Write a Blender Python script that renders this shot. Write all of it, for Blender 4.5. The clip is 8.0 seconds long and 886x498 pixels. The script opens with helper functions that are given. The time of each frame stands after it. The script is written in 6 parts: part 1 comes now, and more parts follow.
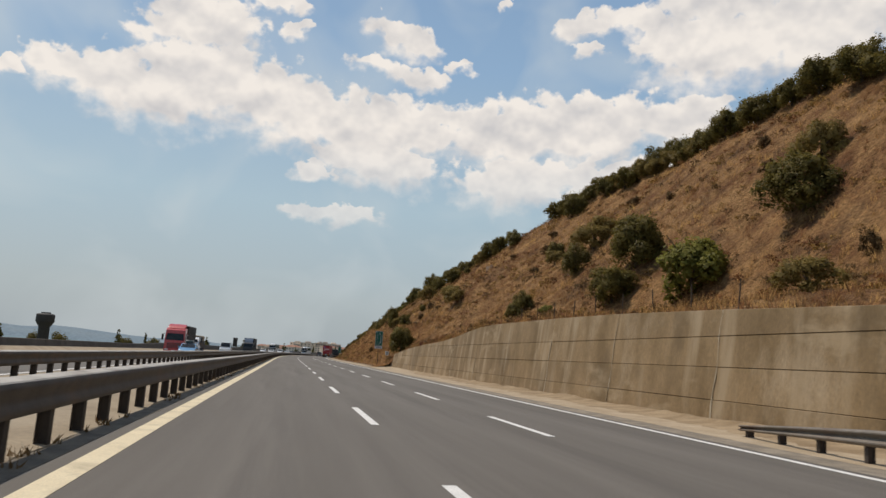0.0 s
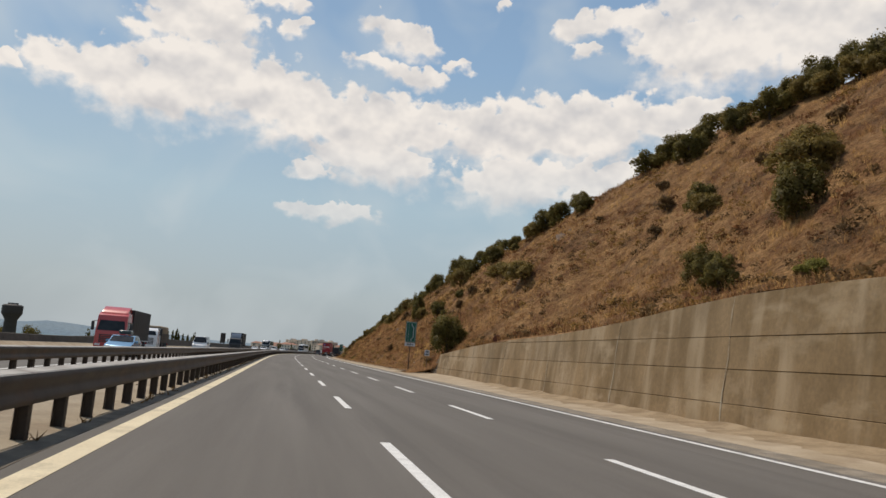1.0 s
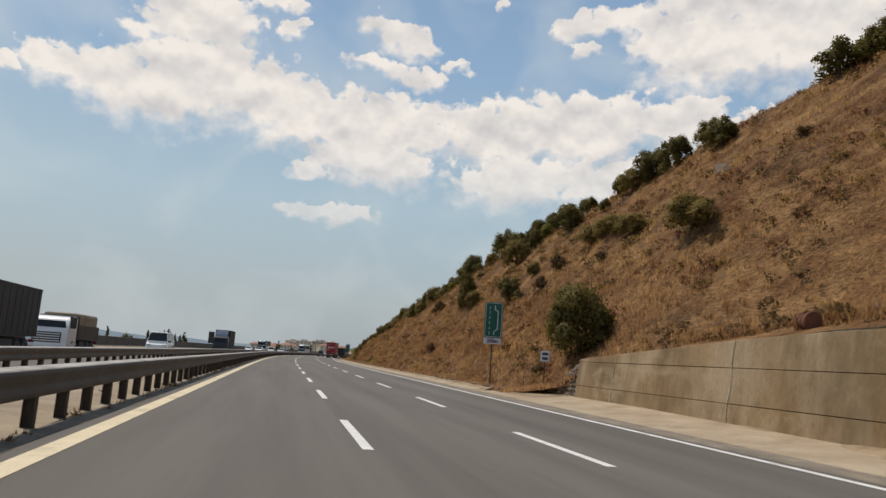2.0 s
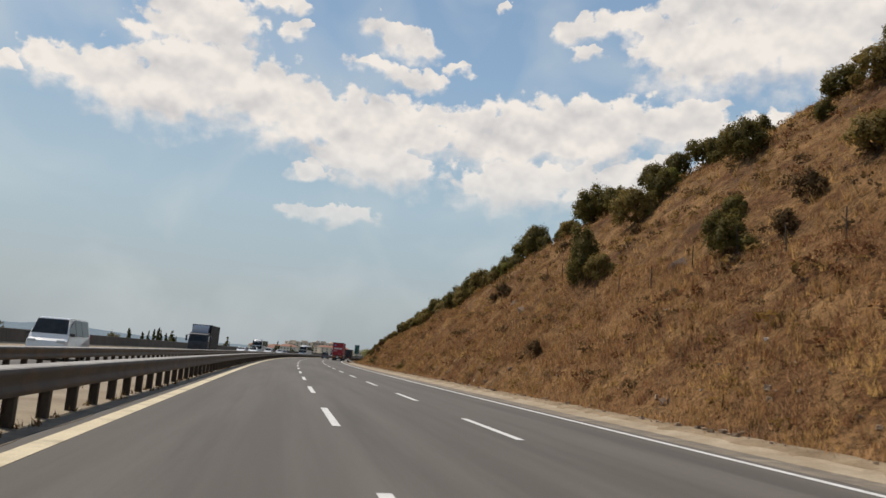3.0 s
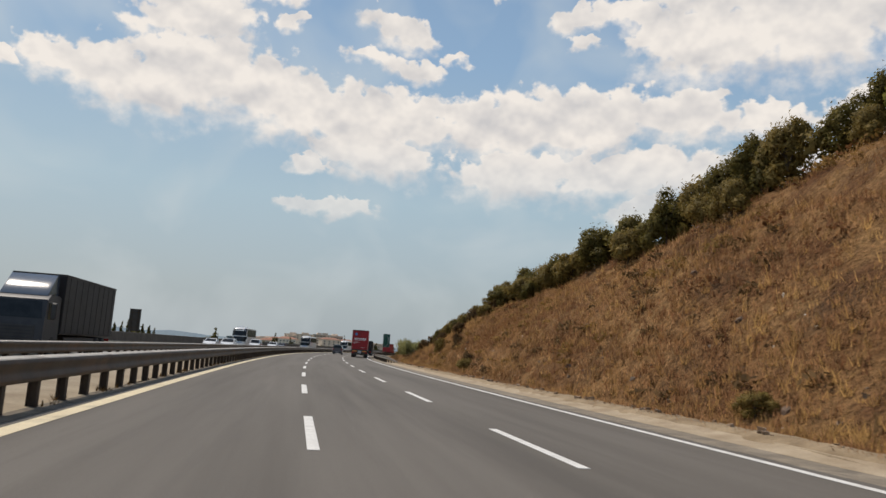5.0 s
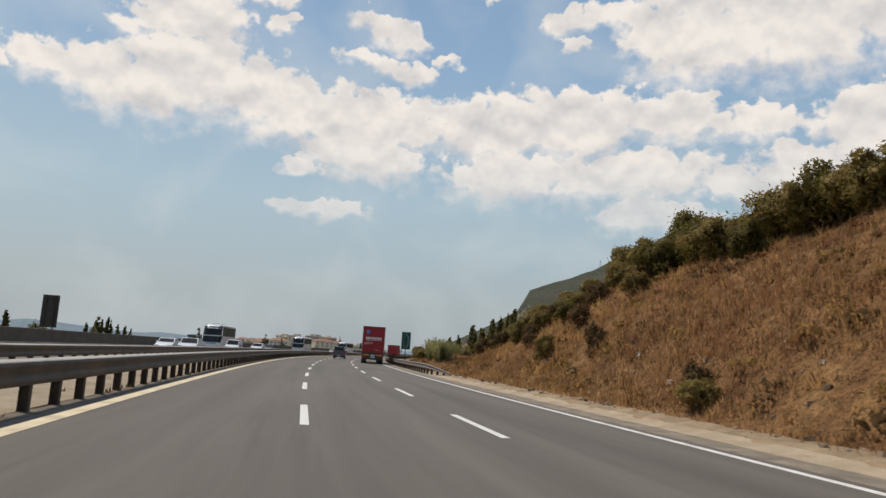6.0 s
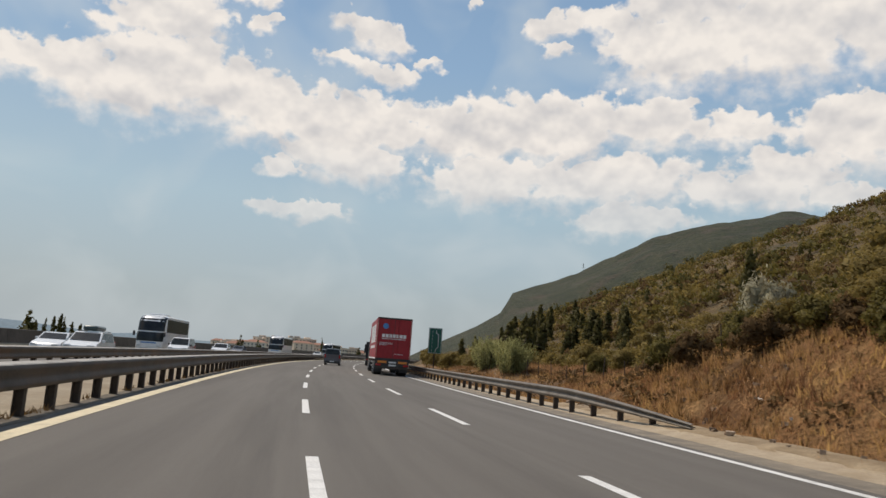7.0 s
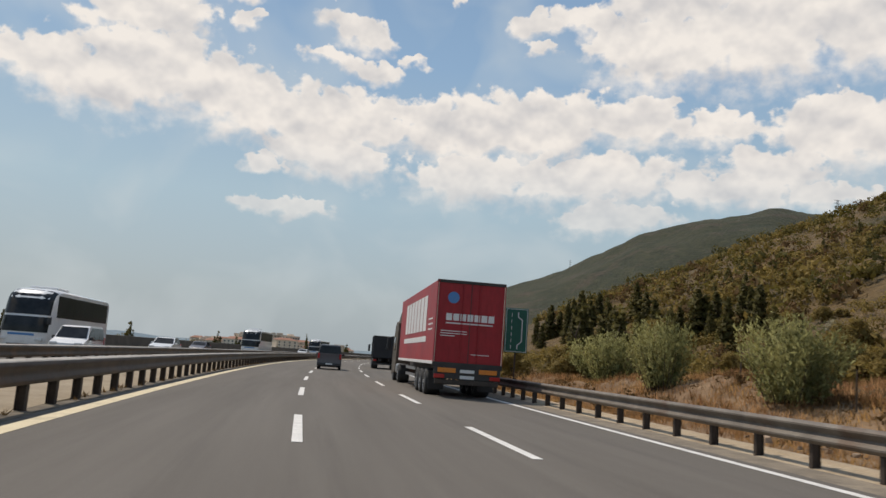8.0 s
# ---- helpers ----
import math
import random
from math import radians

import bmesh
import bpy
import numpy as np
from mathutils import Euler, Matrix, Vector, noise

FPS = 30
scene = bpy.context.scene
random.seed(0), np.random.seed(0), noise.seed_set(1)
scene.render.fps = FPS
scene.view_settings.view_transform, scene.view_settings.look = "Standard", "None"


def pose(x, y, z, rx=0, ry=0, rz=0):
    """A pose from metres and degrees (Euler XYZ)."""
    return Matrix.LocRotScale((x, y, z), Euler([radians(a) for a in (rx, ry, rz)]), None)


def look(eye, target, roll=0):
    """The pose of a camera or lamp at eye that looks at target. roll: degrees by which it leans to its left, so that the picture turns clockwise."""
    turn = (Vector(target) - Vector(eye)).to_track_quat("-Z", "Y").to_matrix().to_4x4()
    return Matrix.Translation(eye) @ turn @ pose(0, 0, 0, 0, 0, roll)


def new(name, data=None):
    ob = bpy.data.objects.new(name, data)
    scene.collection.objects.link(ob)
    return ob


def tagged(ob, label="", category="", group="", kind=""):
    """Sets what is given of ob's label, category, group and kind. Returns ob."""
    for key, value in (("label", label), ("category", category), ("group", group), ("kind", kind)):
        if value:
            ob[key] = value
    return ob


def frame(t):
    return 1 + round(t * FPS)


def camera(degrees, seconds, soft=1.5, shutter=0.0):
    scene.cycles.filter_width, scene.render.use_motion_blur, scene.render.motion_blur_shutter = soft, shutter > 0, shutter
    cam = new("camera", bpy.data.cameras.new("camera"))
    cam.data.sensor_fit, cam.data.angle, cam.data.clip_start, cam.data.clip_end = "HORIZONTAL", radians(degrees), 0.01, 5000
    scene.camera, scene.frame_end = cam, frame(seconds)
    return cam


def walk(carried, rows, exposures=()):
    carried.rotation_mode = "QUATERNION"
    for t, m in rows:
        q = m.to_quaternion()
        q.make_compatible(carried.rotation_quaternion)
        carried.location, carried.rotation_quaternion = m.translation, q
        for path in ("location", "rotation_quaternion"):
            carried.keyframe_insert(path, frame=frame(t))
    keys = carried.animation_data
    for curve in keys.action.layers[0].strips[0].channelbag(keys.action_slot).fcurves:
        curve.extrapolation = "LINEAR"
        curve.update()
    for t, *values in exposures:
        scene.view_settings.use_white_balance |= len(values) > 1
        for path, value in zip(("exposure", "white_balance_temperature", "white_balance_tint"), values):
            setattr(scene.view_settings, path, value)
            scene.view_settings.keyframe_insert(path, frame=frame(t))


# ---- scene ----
# The motorway: its left edge line is an arc-length curve that bends to the right.
BENDS = [0.000589, -0.000083, 0.000047, 0.000399, 0.000738, 0.001115, 0.001477, 0.001838]  # curvature, one every 60 m from 20 m behind the start
S_MIN, S_MAX = -60.0, 900.0
_s = np.arange(S_MIN, S_MAX + 0.5, 0.5)
_k = np.interp(_s, np.arange(len(BENDS)) * 60.0 - 20.0, BENDS) * np.clip((560.0 - _s) / 120.0, 0.0, 1.0)
_th = np.concatenate([[0.0], np.cumsum((_k[1:] + _k[:-1]) * 0.25)])
_th -= np.interp(0.0, _s, _th)
_x = np.concatenate([[0.0], np.cumsum((np.sin(_th[1:]) + np.sin(_th[:-1])) * 0.25)])
_y = np.concatenate([[0.0], np.cumsum((np.cos(_th[1:]) + np.cos(_th[:-1])) * 0.25)])
_x -= np.interp(0.0, _s, _x)
_y -= np.interp(0.0, _s, _y)


def heading(s):
    """Clockwise turn of the road at s, in radians."""
    return float(np.interp(s, _s, _th))


def at(s, d, z=0.0):
    """A place s metres along the road and d metres to the right of its left edge line."""
    th = heading(s)
    return Vector((float(np.interp(s, _s, _x)) + d * math.cos(th), float(np.interp(s, _s, _y)) - d * math.sin(th), z))


def on_road(s, d, z=0.0, turn=0.0):
    """A pose at (s, d) whose y axis runs along the road; turn in degrees, anticlockwise."""
    p = at(s, d, z)
    return pose(p.x, p.y, p.z, 0, 0, turn - math.degrees(heading(s)))


# ---- camera ----
EYE = 1.383
cam = camera(61.42, 8.0, soft=1.5, shutter=0.05)
# seconds, metres along, metres across, yaw to the right of the road, pitch up, lean
RIDE = [
    (0.0, -9.27, 2.053, 11.523, 8.555, 3.860),
    (0.5, 6.73, 2.142, 11.383, 8.461, 3.945),
    (1.0, 22.91, 2.289, 11.250, 8.501, 4.362),
    (2.5, 71.08, 2.765, 11.376, 8.572, 4.047),
    (3.0, 87.27, 2.848, 11.328, 8.680, 4.453),
    (3.5, 103.56, 3.123, 11.226, 8.610, 3.965),
    (4.0, 119.28, 3.291, 11.232, 8.390, 4.013),
    (4.5, 135.67, 3.430, 11.251, 8.187, 4.040),
    (5.0, 152.00, 3.628, 10.829, 8.045, 3.943),
    (6.5, 200.73, 3.734, 10.708, 8.372, 3.852),
    (7.0, 216.85, 3.629, 10.956, 8.530, 4.130),
    (7.5, 231.44, 3.662, 11.288, 8.435, 4.115),
    (8.0, 246.62, 3.864, 10.841, 8.419, 4.111),
]


def seat(s, d, yaw, pitch, lean):
    return on_road(s, d, EYE, -yaw) @ pose(0, 0, 0, 90 + pitch) @ pose(0, 0, 0, 0, 0, lean)


walk(cam, [(t, seat(*r)) for t, *r in RIDE], [(0.0, 0.0, 6950, 13), (8.0, 0.0, 6950, 13)])

# ---- world and sun ----
SUN_AZ, SUN_EL = -44.0, 61.0  # degrees clockwise from +y, and up
world = bpy.data.worlds.new("sky")
scene.world = world
world.use_nodes = True
WN, WL = world.node_tree.nodes, world.node_tree.links


def wnode(kind):
    return WN.new(kind)


def wmath(op, a, b=None, c=None, clamp=False):
    n = WN.new("ShaderNodeMath")
    n.operation, n.use_clamp = op, clamp
    for slot, v in enumerate((a, b, c)):
        if v is None:
            continue
        if isinstance(v, (int, float)):
            n.inputs[slot].default_value = v
        else:
            WL.new(v, n.inputs[slot])
    return n.outputs[0]


def wmix(fac, a, b):
    n = WN.new("ShaderNodeMix")
    n.data_type = "RGBA"
    for slot, v in ((0, fac), (6, a), (7, b)):
        if isinstance(v, (int, float)):
            n.inputs[slot].default_value = v
        elif isinstance(v, tuple):
            n.inputs[slot].default_value = (*v, 1.0)
        else:
            WL.new(v, n.inputs[slot])
    return n.outputs[2]


sky = wnode("ShaderNodeTexSky")
sky.sky_type, sky.sun_disc = "NISHITA", False
sky.sun_elevation, sky.sun_rotation = radians(SUN_EL), radians(SUN_AZ)
sky.dust_density, sky.air_density = 3.0, 1.0
way = wnode("ShaderNodeTexCoord").outputs["Generated"]
split = wnode("ShaderNodeSeparateXYZ")
WL.new(way, split.inputs[0])
wx, wy, wz = split.outputs
azim = wmath("MULTIPLY", wmath("ARCTAN2", wx, wy), 57.2958)
elev = wmath("MULTIPLY", wmath("ARCSINE", wz), 57.2958)

# summer haze: milky towards the horizon, clear blue higher up
ramp = wnode("ShaderNodeValToRGB")
WL.new(wmath("DIVIDE", elev, 40.0, clamp=True), ramp.inputs[0])
els = ramp.color_ramp.elements
els[0].position, els[0].color = 0.0, (3.8, 4.6, 5.15, 1)
els[1].position, els[1].color = 1.0, (1.5, 2.8, 5.0, 1)
for p, c in ((0.1, (3.9, 4.85, 5.4)), (0.28, (3.8, 5.4, 6.45)), (0.55, (2.5, 4.25, 6.4))):
    e = els.new(p)
    e.color = (*c, 1)
clear = wmix(0.85, sky.outputs[0], ramp.outputs[0])

# fair-weather clouds: azimuth, elevation, half-width, half-height, tilt, all in degrees
BANK = [(-16.7, 17.9, 3.7, 1.48, -8), (-12.6, 17.5, 5.2, 2.26, -11), (-7.4, 18.7, 6.4, 3.12, 0), (-2.3, 18.1, 5.4, 2.86, -14), (4.1, 16.9, 5.6, 2.95, 3), (7.9, 17.3, 4.7, 2.39, -8), (5.7, 14.5, 5.5, 1.82, -4),
        (15.4, 17.2, 5.0, 2.78, -1), (20.5, 17.5, 6.0, 2.86, -3), (16.8, 13.8, 5.1, 2.08, 1), (-8.7, 22.2, 4.8, 1.74, 8), (-8.7, 23.8, 3.6, 1.39, 9), (-3.4, 25.2, 2.5, 0.61, 5)]
PUFFS = [(7.0, 24.0, 3.4, 1.17, -18), (5.0, 22.0, 2.2, 0.74, -5), (8.5, 21.2, 2.2, 0.87, -8), (11.7, 22.3, 1.4, 0.52, 6), (-1.4, 23.6, 1.1, 0.65, -3), (15.4, 26.8, 0.6, 0.39, -5),
         (21.5, 25.4, 2.5, 0.95, 11), (25.6, 25.7, 2.5, 1.13, -8), (21.9, 23.7, 1.5, 0.61, -5), (2.5, 10.5, 3.9, 0.74, 1), (0.9, 13.5, 1.7, 0.74, -5), (-20.6, 17.5, 0.9, 0.69, -1)]
RIGHT = [(31.0, 23.3, 5.2, 3.12, 1), (38.3, 23.8, 5.9, 3.69, -2), (45.3, 23.7, 5.1, 3.04, -2), (32.2, 26.5, 5.6, 2.6, 2), (44.4, 16.9, 5.7, 2.69, -4), (44.1, 18.8, 2.7, 1.3, -11), (35.3, 17.9, 2.5, 1.39, -7), (30.0, 18.3, 4.4, 1.82, -4),
         (39.4, 14.8, 3.7, 1.65, -9), (26.2, 14.0, 7.6, 2.17, 4), (28.1, 11.3, 4.5, 1.3, 4), (35.5, 13.4, 5.7, 1.39, -3), (25.9, 18.5, 3.5, 1.95, 3), (42.8, 12.9, 3.0, 0.95, -2)]
BEYOND = [(62, 24, 12, 5, 0), (-45, 22, 13, 4, 5), (100, 30, 20, 6, 0), (160, 25, 25, 6, 0), (-110, 32, 22, 7, 0)]
flatdir = wnode("ShaderNodeCombineXYZ")
WL.new(azim, flatdir.inputs[0])
WL.new(elev, flatdir.inputs[1])


def wnoise(scale, detail, rough, distortion=0.0, offset=0.0, rise=0.0):
    shift = wnode("ShaderNodeVectorMath")
    shift.operation = "ADD"
    WL.new(flatdir.outputs[0], shift.inputs[0])
    shift.inputs[1].default_value = (offset, offset * 0.7 + rise, 0)
    squash = wnode("ShaderNodeVectorMath")
    squash.operation = "MULTIPLY"
    WL.new(shift.outputs[0], squash.inputs[0])
    squash.inputs[1].default_value = (1.0, 1.25, 1.0)
    n = wnode("ShaderNodeTexNoise")
    n.noise_dimensions = "2D"
    WL.new(squash.outputs[0], n.inputs["Vector"])
    n.inputs["Scale"].default_value, n.inputs["Detail"].default_value = scale, detail
    n.inputs["Roughness"].default_value, n.inputs["Distortion"].default_value = rough, distortion
    return n.outputs[0]


swirl = wmath("MULTIPLY", wmath("SUBTRACT", wnoise(0.55, 3.0, 0.5, 0.0, 53.0), 0.5), 2.6)
swell = wmath("MULTIPLY", wmath("SUBTRACT", wnoise(0.55, 3.0, 0.5, 0.0, 91.0), 0.5), 2.0)
warped = wnode("ShaderNodeCombineXYZ")
WL.new(wmath("ADD", azim, swirl), warped.inputs[0])
WL.new(wmath("ADD", elev, swell), warped.inputs[1])
fluff = wnoise(0.62, 5.0, 0.5, 0.1)
puffy = wnoise(0.26, 3.0, 0.5, 0.0, 31.0)
puffy_up = wnoise(0.26, 3.0, 0.5, 0.0, 31.0, rise=0.9)
fine_ = wnoise(0.9, 5.0, 0.55, 0.0, 5.0)
fine_up = wnoise(0.9, 5.0, 0.55, 0.0, 5.0, rise=0.3)
ragged = wmath("ADD", wmath("MULTIPLY", wmath("SUBTRACT", fluff, 0.5), 1.05), wmath("ADD", wmath("MULTIPLY", wmath("SUBTRACT", puffy, 0.5), 0.35), 1.0))
dense = None
for ca, ce, ra, re, tilt in BANK + PUFFS + RIGHT + BEYOND:
    lay = wnode("ShaderNodeMapping")
    lay.vector_type = "TEXTURE"
    WL.new(warped.outputs[0], lay.inputs[0])
    lay.inputs[1].default_value = (ca, ce, 0)
    lay.inputs[2].default_value = (0, 0, radians(tilt))
    lay.inputs[3].default_value = (ra * 1.06, re * 1.1, 1)
    far_ = wnode("ShaderNodeVectorMath")
    far_.operation = "LENGTH"
    WL.new(lay.outputs[0], far_.inputs[0])
    upper = wnode("ShaderNodeSeparateXYZ")
    WL.new(lay.outputs[0], upper.inputs[0])
    # heaped tops end sharply, undersides fade out
    crisp = wmath("MULTIPLY_ADD", wmath("MULTIPLY_ADD", upper.outputs[1], 1.1, 0.5, clamp=True), 1.75, 0.55)
    lump = wmath("MULTIPLY", wmath("SUBTRACT", ragged, far_.outputs["Value"]), crisp)
    dense = lump if dense is None else wmath("MAXIMUM", dense, lump)
cover = wnode("ShaderNodeMapRange")
cover.interpolation_type = "SMOOTHSTEP"
WL.new(dense, cover.inputs[0])
cover.inputs[1].default_value, cover.inputs[2].default_value = -0.13, 0.40
thin = wnode("ShaderNodeMapRange")
WL.new(wnoise(0.10, 3.5, 0.5, 0.3, 77.0), thin.inputs[0])
thin.inputs[1].default_value, thin.inputs[2].default_value, thin.inputs[4].default_value = 0.46, 0.82, 0.5
light = wnode("ShaderNodeMapRange")
relief = wmath("ADD", wmath("MULTIPLY", wmath("SUBTRACT", puffy, puffy_up), 2.0), wmath("MULTIPLY", wmath("SUBTRACT", fine_, fine_up), 0.16))
edge = wmath("MULTIPLY", wmath("MINIMUM", dense, 0.7), -0.25)
WL.new(wmath("ADD", wmath("ADD", relief, 0.80), edge), light.inputs[0])
light.inputs[1].default_value, light.inputs[2].default_value = 0.1, 0.95
cloud = wmix(light.outputs[0], (5.7, 5.9, 6.2), (8.4, 8.3, 8.05))
fade = wnode("ShaderNodeMapRange")
WL.new(elev, fade.inputs[0])
fade.inputs[1].default_value, fade.inputs[2].default_value, fade.inputs[3].default_value = 7.0, 16.0, 0.35
veiled = wmix(thin.outputs[0], clear, (5.8, 6.6, 7.0))
full = wmix(wmath("MULTIPLY", cover.outputs[0], fade.outputs[0]), veiled, cloud)
WL.new(full, WN["Background"].inputs[0])
WN["Background"].inputs[1].default_value = 0.1

sun = new("sun", bpy.data.lights.new("sun", "SUN"))
sun.data.energy, sun.data.angle, sun.data.color = 3.2, radians(0.53), (1.0, 0.95, 0.86)
_to = Vector((math.sin(radians(SUN_AZ)) * math.cos(radians(SUN_EL)), math.cos(radians(SUN_AZ)) * math.cos(radians(SUN_EL)), math.sin(radians(SUN_EL))))
sun.matrix_world = look(_to * 300, (0, 0, 0))

# ---- materials ----


def surface(name, c1, c2, scale=1.0, rough=0.85, bump=0.2, fine=30.0, stretch=(1, 1, 1), metal=0.0, vary=0.0, island=False, coords="Object", spec=0.4, stain=None, stain_scale=0.25, detail=6.0, speckle=0.22, depth=0.03):
    """A dull or glossy surface: two tones in large patches, fine grain on top, relief, and a stain colour of its own shape."""
    m = bpy.data.materials.new(name)
    m.use_nodes = True
    n, l = m.node_tree.nodes, m.node_tree.links
    b = n["Principled BSDF"]
    tc = n.new("ShaderNodeTexCoord")
    mp = n.new("ShaderNodeMapping")
    mp.inputs["Scale"].default_value = stretch
    l.new(tc.outputs[coords], mp.inputs[0])

    def tex(sc, det, ro=0.6):
        t = n.new("ShaderNodeTexNoise")
        t.inputs["Scale"].default_value, t.inputs["Detail"].default_value, t.inputs["Roughness"].default_value = sc, det, ro
        l.new(mp.outputs[0], t.inputs["Vector"])
        return t.outputs[0]

    def mix(f, a, bb, blend="MIX"):
        x = n.new("ShaderNodeMix")
        x.data_type, x.blend_type = "RGBA", blend
        for slot, v in ((0, f), (6, a), (7, bb)):
            if isinstance(v, float):
                x.inputs[slot].default_value = v
            elif isinstance(v, tuple):
                x.inputs[slot].default_value = (*v, 1)
            else:
                l.new(v, x.inputs[slot])
        return x.outputs[2]

    def rng(v, lo, hi, a=0.0, bb=1.0):
        r = n.new("ShaderNodeMapRange")
        l.new(v, r.inputs[0])
        for i, q in enumerate((lo, hi, a, bb)):
            r.inputs[i + 1].default_value = q
        return r.outputs[0]

    big, small = tex(scale, detail), tex(fine, 4.0)
    col = mix(rng(big, 0.35, 0.65), c1, c2)
    if stain:
        col = mix(rng(tex(stain_scale, 8.0, 0.65), 0.52, 0.68, 0.0, 0.8), col, stain)
    grain = rng(small, 0.25, 0.75, 1 - speckle, 1 + speckle)
    g = n.new("ShaderNodeCombineColor")
    for i in range(3):
        l.new(grain, g.inputs[i])
    col = mix(1.0, col, g.outputs[0], "MULTIPLY")
    if vary or island:
        src = n.new("ShaderNodeNewGeometry").outputs["Random Per Island"] if island else n.new("ShaderNodeObjectInfo").outputs["Random"]
        k = rng(src, 0.0, 1.0, 1.0 - vary, 1.0 + vary)
        g2 = n.new("ShaderNodeCombineColor")
        for i in range(3):
            l.new(k, g2.inputs[i])
        col = mix(1.0, col, g2.outputs[0], "MULTIPLY")
    l.new(col, b.inputs["Base Color"])
    b.inputs["Metallic"].default_value, b.inputs["Specular IOR Level"].default_value = metal, spec
    l.new(rng(small, 0.2, 0.8, max(rough - 0.08, 0.02), min(rough + 0.08, 1.0)), b.inputs["Roughness"])
    if bump:
        bp = n.new("ShaderNodeBump")
        bp.inputs["Strength"].default_value, bp.inputs["Distance"].default_value = bump, depth
        l.new(small, bp.inputs["Height"])
        if depth > 0.1:
            b2 = n.new("ShaderNodeBump")
            b2.inputs["Strength"].default_value, b2.inputs["Distance"].default_value = 0.9, 0.9
            l.new(tex(0.9, 7.0, 0.62), b2.inputs["Height"])
            l.new(b2.outputs[0], bp.inputs["Normal"])
        l.new(bp.outputs[0], b.inputs["Normal"])
    return m


def gloss(name, c, rough=0.25, metal=0.0, coat=0.0, dirt=0.12):
    """Painted metal, plastic or rubber with a little dust."""
    m = surface(name, c, tuple(min(1, v * (1 - dirt) + 0.02) for v in c), 1.3, rough, 0.02, 60.0, metal=metal, spec=0.5)
    m.node_tree.nodes["Principled BSDF"].inputs["Coat Weight"].default_value = coat
    return m


def glow_through(m, share=0.42):
    """Lets some light through thin leaves and blades."""
    n, l = m.node_tree.nodes, m.node_tree.links
    b, out = n["Principled BSDF"], n["Material Output"]
    tr, mx = n.new("ShaderNodeBsdfTranslucent"), n.new("ShaderNodeMixShader")
    l.new(b.inputs["Base Color"].links[0].from_socket, tr.inputs[0])
    mx.inputs[0].default_value = share
    l.new(b.outputs[0], mx.inputs[1])
    l.new(tr.outputs[0], mx.inputs[2])
    l.new(mx.outputs[0], out.inputs[0])
    return m


def leafy(name, c1, c2, scale=0.35):
    return glow_through(surface(name, c1, c2, scale, 0.6, 0.0, 3.0, vary=0.28, island=True, spec=0.12))


ASPHALT = surface("asphalt", (0.101, 0.088, 0.073), (0.136, 0.120, 0.101), 1.0, 0.82, 0.25, 260.0, stretch=(0.9, 0.035, 1), coords="UV", stain=(0.086, 0.075, 0.063), stain_scale=0.9, spec=0.35)
SHOULDER = surface("gritty shoulder", (0.155, 0.13, 0.10), (0.25, 0.205, 0.15), 1.6, 0.95, 0.4, 40.0, stain=(0.3, 0.25, 0.19), stain_scale=0.8)
SAND = surface("sandy soil", (0.25, 0.195, 0.13), (0.34, 0.275, 0.19), 0.7, 0.95, 0.5, 14.0, stain=(0.22, 0.16, 0.10), stain_scale=0.45)
VERGE = surface("dusty brown ground", (0.155, 0.092, 0.046), (0.26, 0.168, 0.092), 0.9, 0.95, 0.5, 9.0, stain=(0.11, 0.064, 0.034), stain_scale=0.5)
GUTTER = surface("dark dirt", (0.09, 0.074, 0.055), (0.17, 0.138, 0.098), 1.8, 0.95, 0.5, 30.0)
APRON = surface("concrete gutter", (0.31, 0.235, 0.15), (0.41, 0.325, 0.225), 0.8, 0.92, 0.3, 24.0, stain=(0.24, 0.17, 0.105), stain_scale=0.6)
DRIFT = surface("brown dust and sand", (0.215, 0.150, 0.084), (0.33, 0.245, 0.15), 1.1, 0.95, 0.5, 16.0, stain=(0.17, 0.115, 0.065), stain_scale=0.7)
WALLCON = surface("stained concrete", (0.165, 0.106, 0.048), (0.275, 0.185, 0.096), 0.75, 0.92, 0.25, 18.0, stretch=(1.0, 0.8, 0.42), vary=0.10, stain=(0.35, 0.262, 0.165), stain_scale=0.55, detail=9.0)
STAINLINE = surface("lime streak", (0.42, 0.36, 0.27), (0.30, 0.24, 0.16), 2.0, 0.95, 0.1, 30.0, stretch=(1, 1, 0.3))


def streaks(m, colour, scale, lo, hi, amount):
    """Pale runs of lime washed down a wall, over the material's own colour."""
    n, l = m.node_tree.nodes, m.node_tree.links
    b = n["Principled BSDF"]
    tc, mp, t, r, x = (n.new("ShaderNode" + k) for k in ("TexCoord", "Mapping", "TexNoise", "MapRange", "Mix"))
    mp.inputs["Scale"].default_value = scale
    l.new(tc.outputs["Object"], mp.inputs[0])
    l.new(mp.outputs[0], t.inputs["Vector"])
    t.inputs["Scale"].default_value, t.inputs["Detail"].default_value, t.inputs["Roughness"].default_value = 1.0, 5.0, 0.55
    l.new(t.outputs[0], r.inputs[0])
    for i, q in enumerate((lo, hi, 0.0, amount)):
        r.inputs[i + 1].default_value = q
    x.data_type = "RGBA"
    l.new(r.outputs[0], x.inputs[0])
    l.new(b.inputs["Base Color"].links[0].from_socket, x.inputs[6])
    x.inputs[7].default_value = (*colour, 1)
    l.new(x.outputs[2], b.inputs["Base Color"])


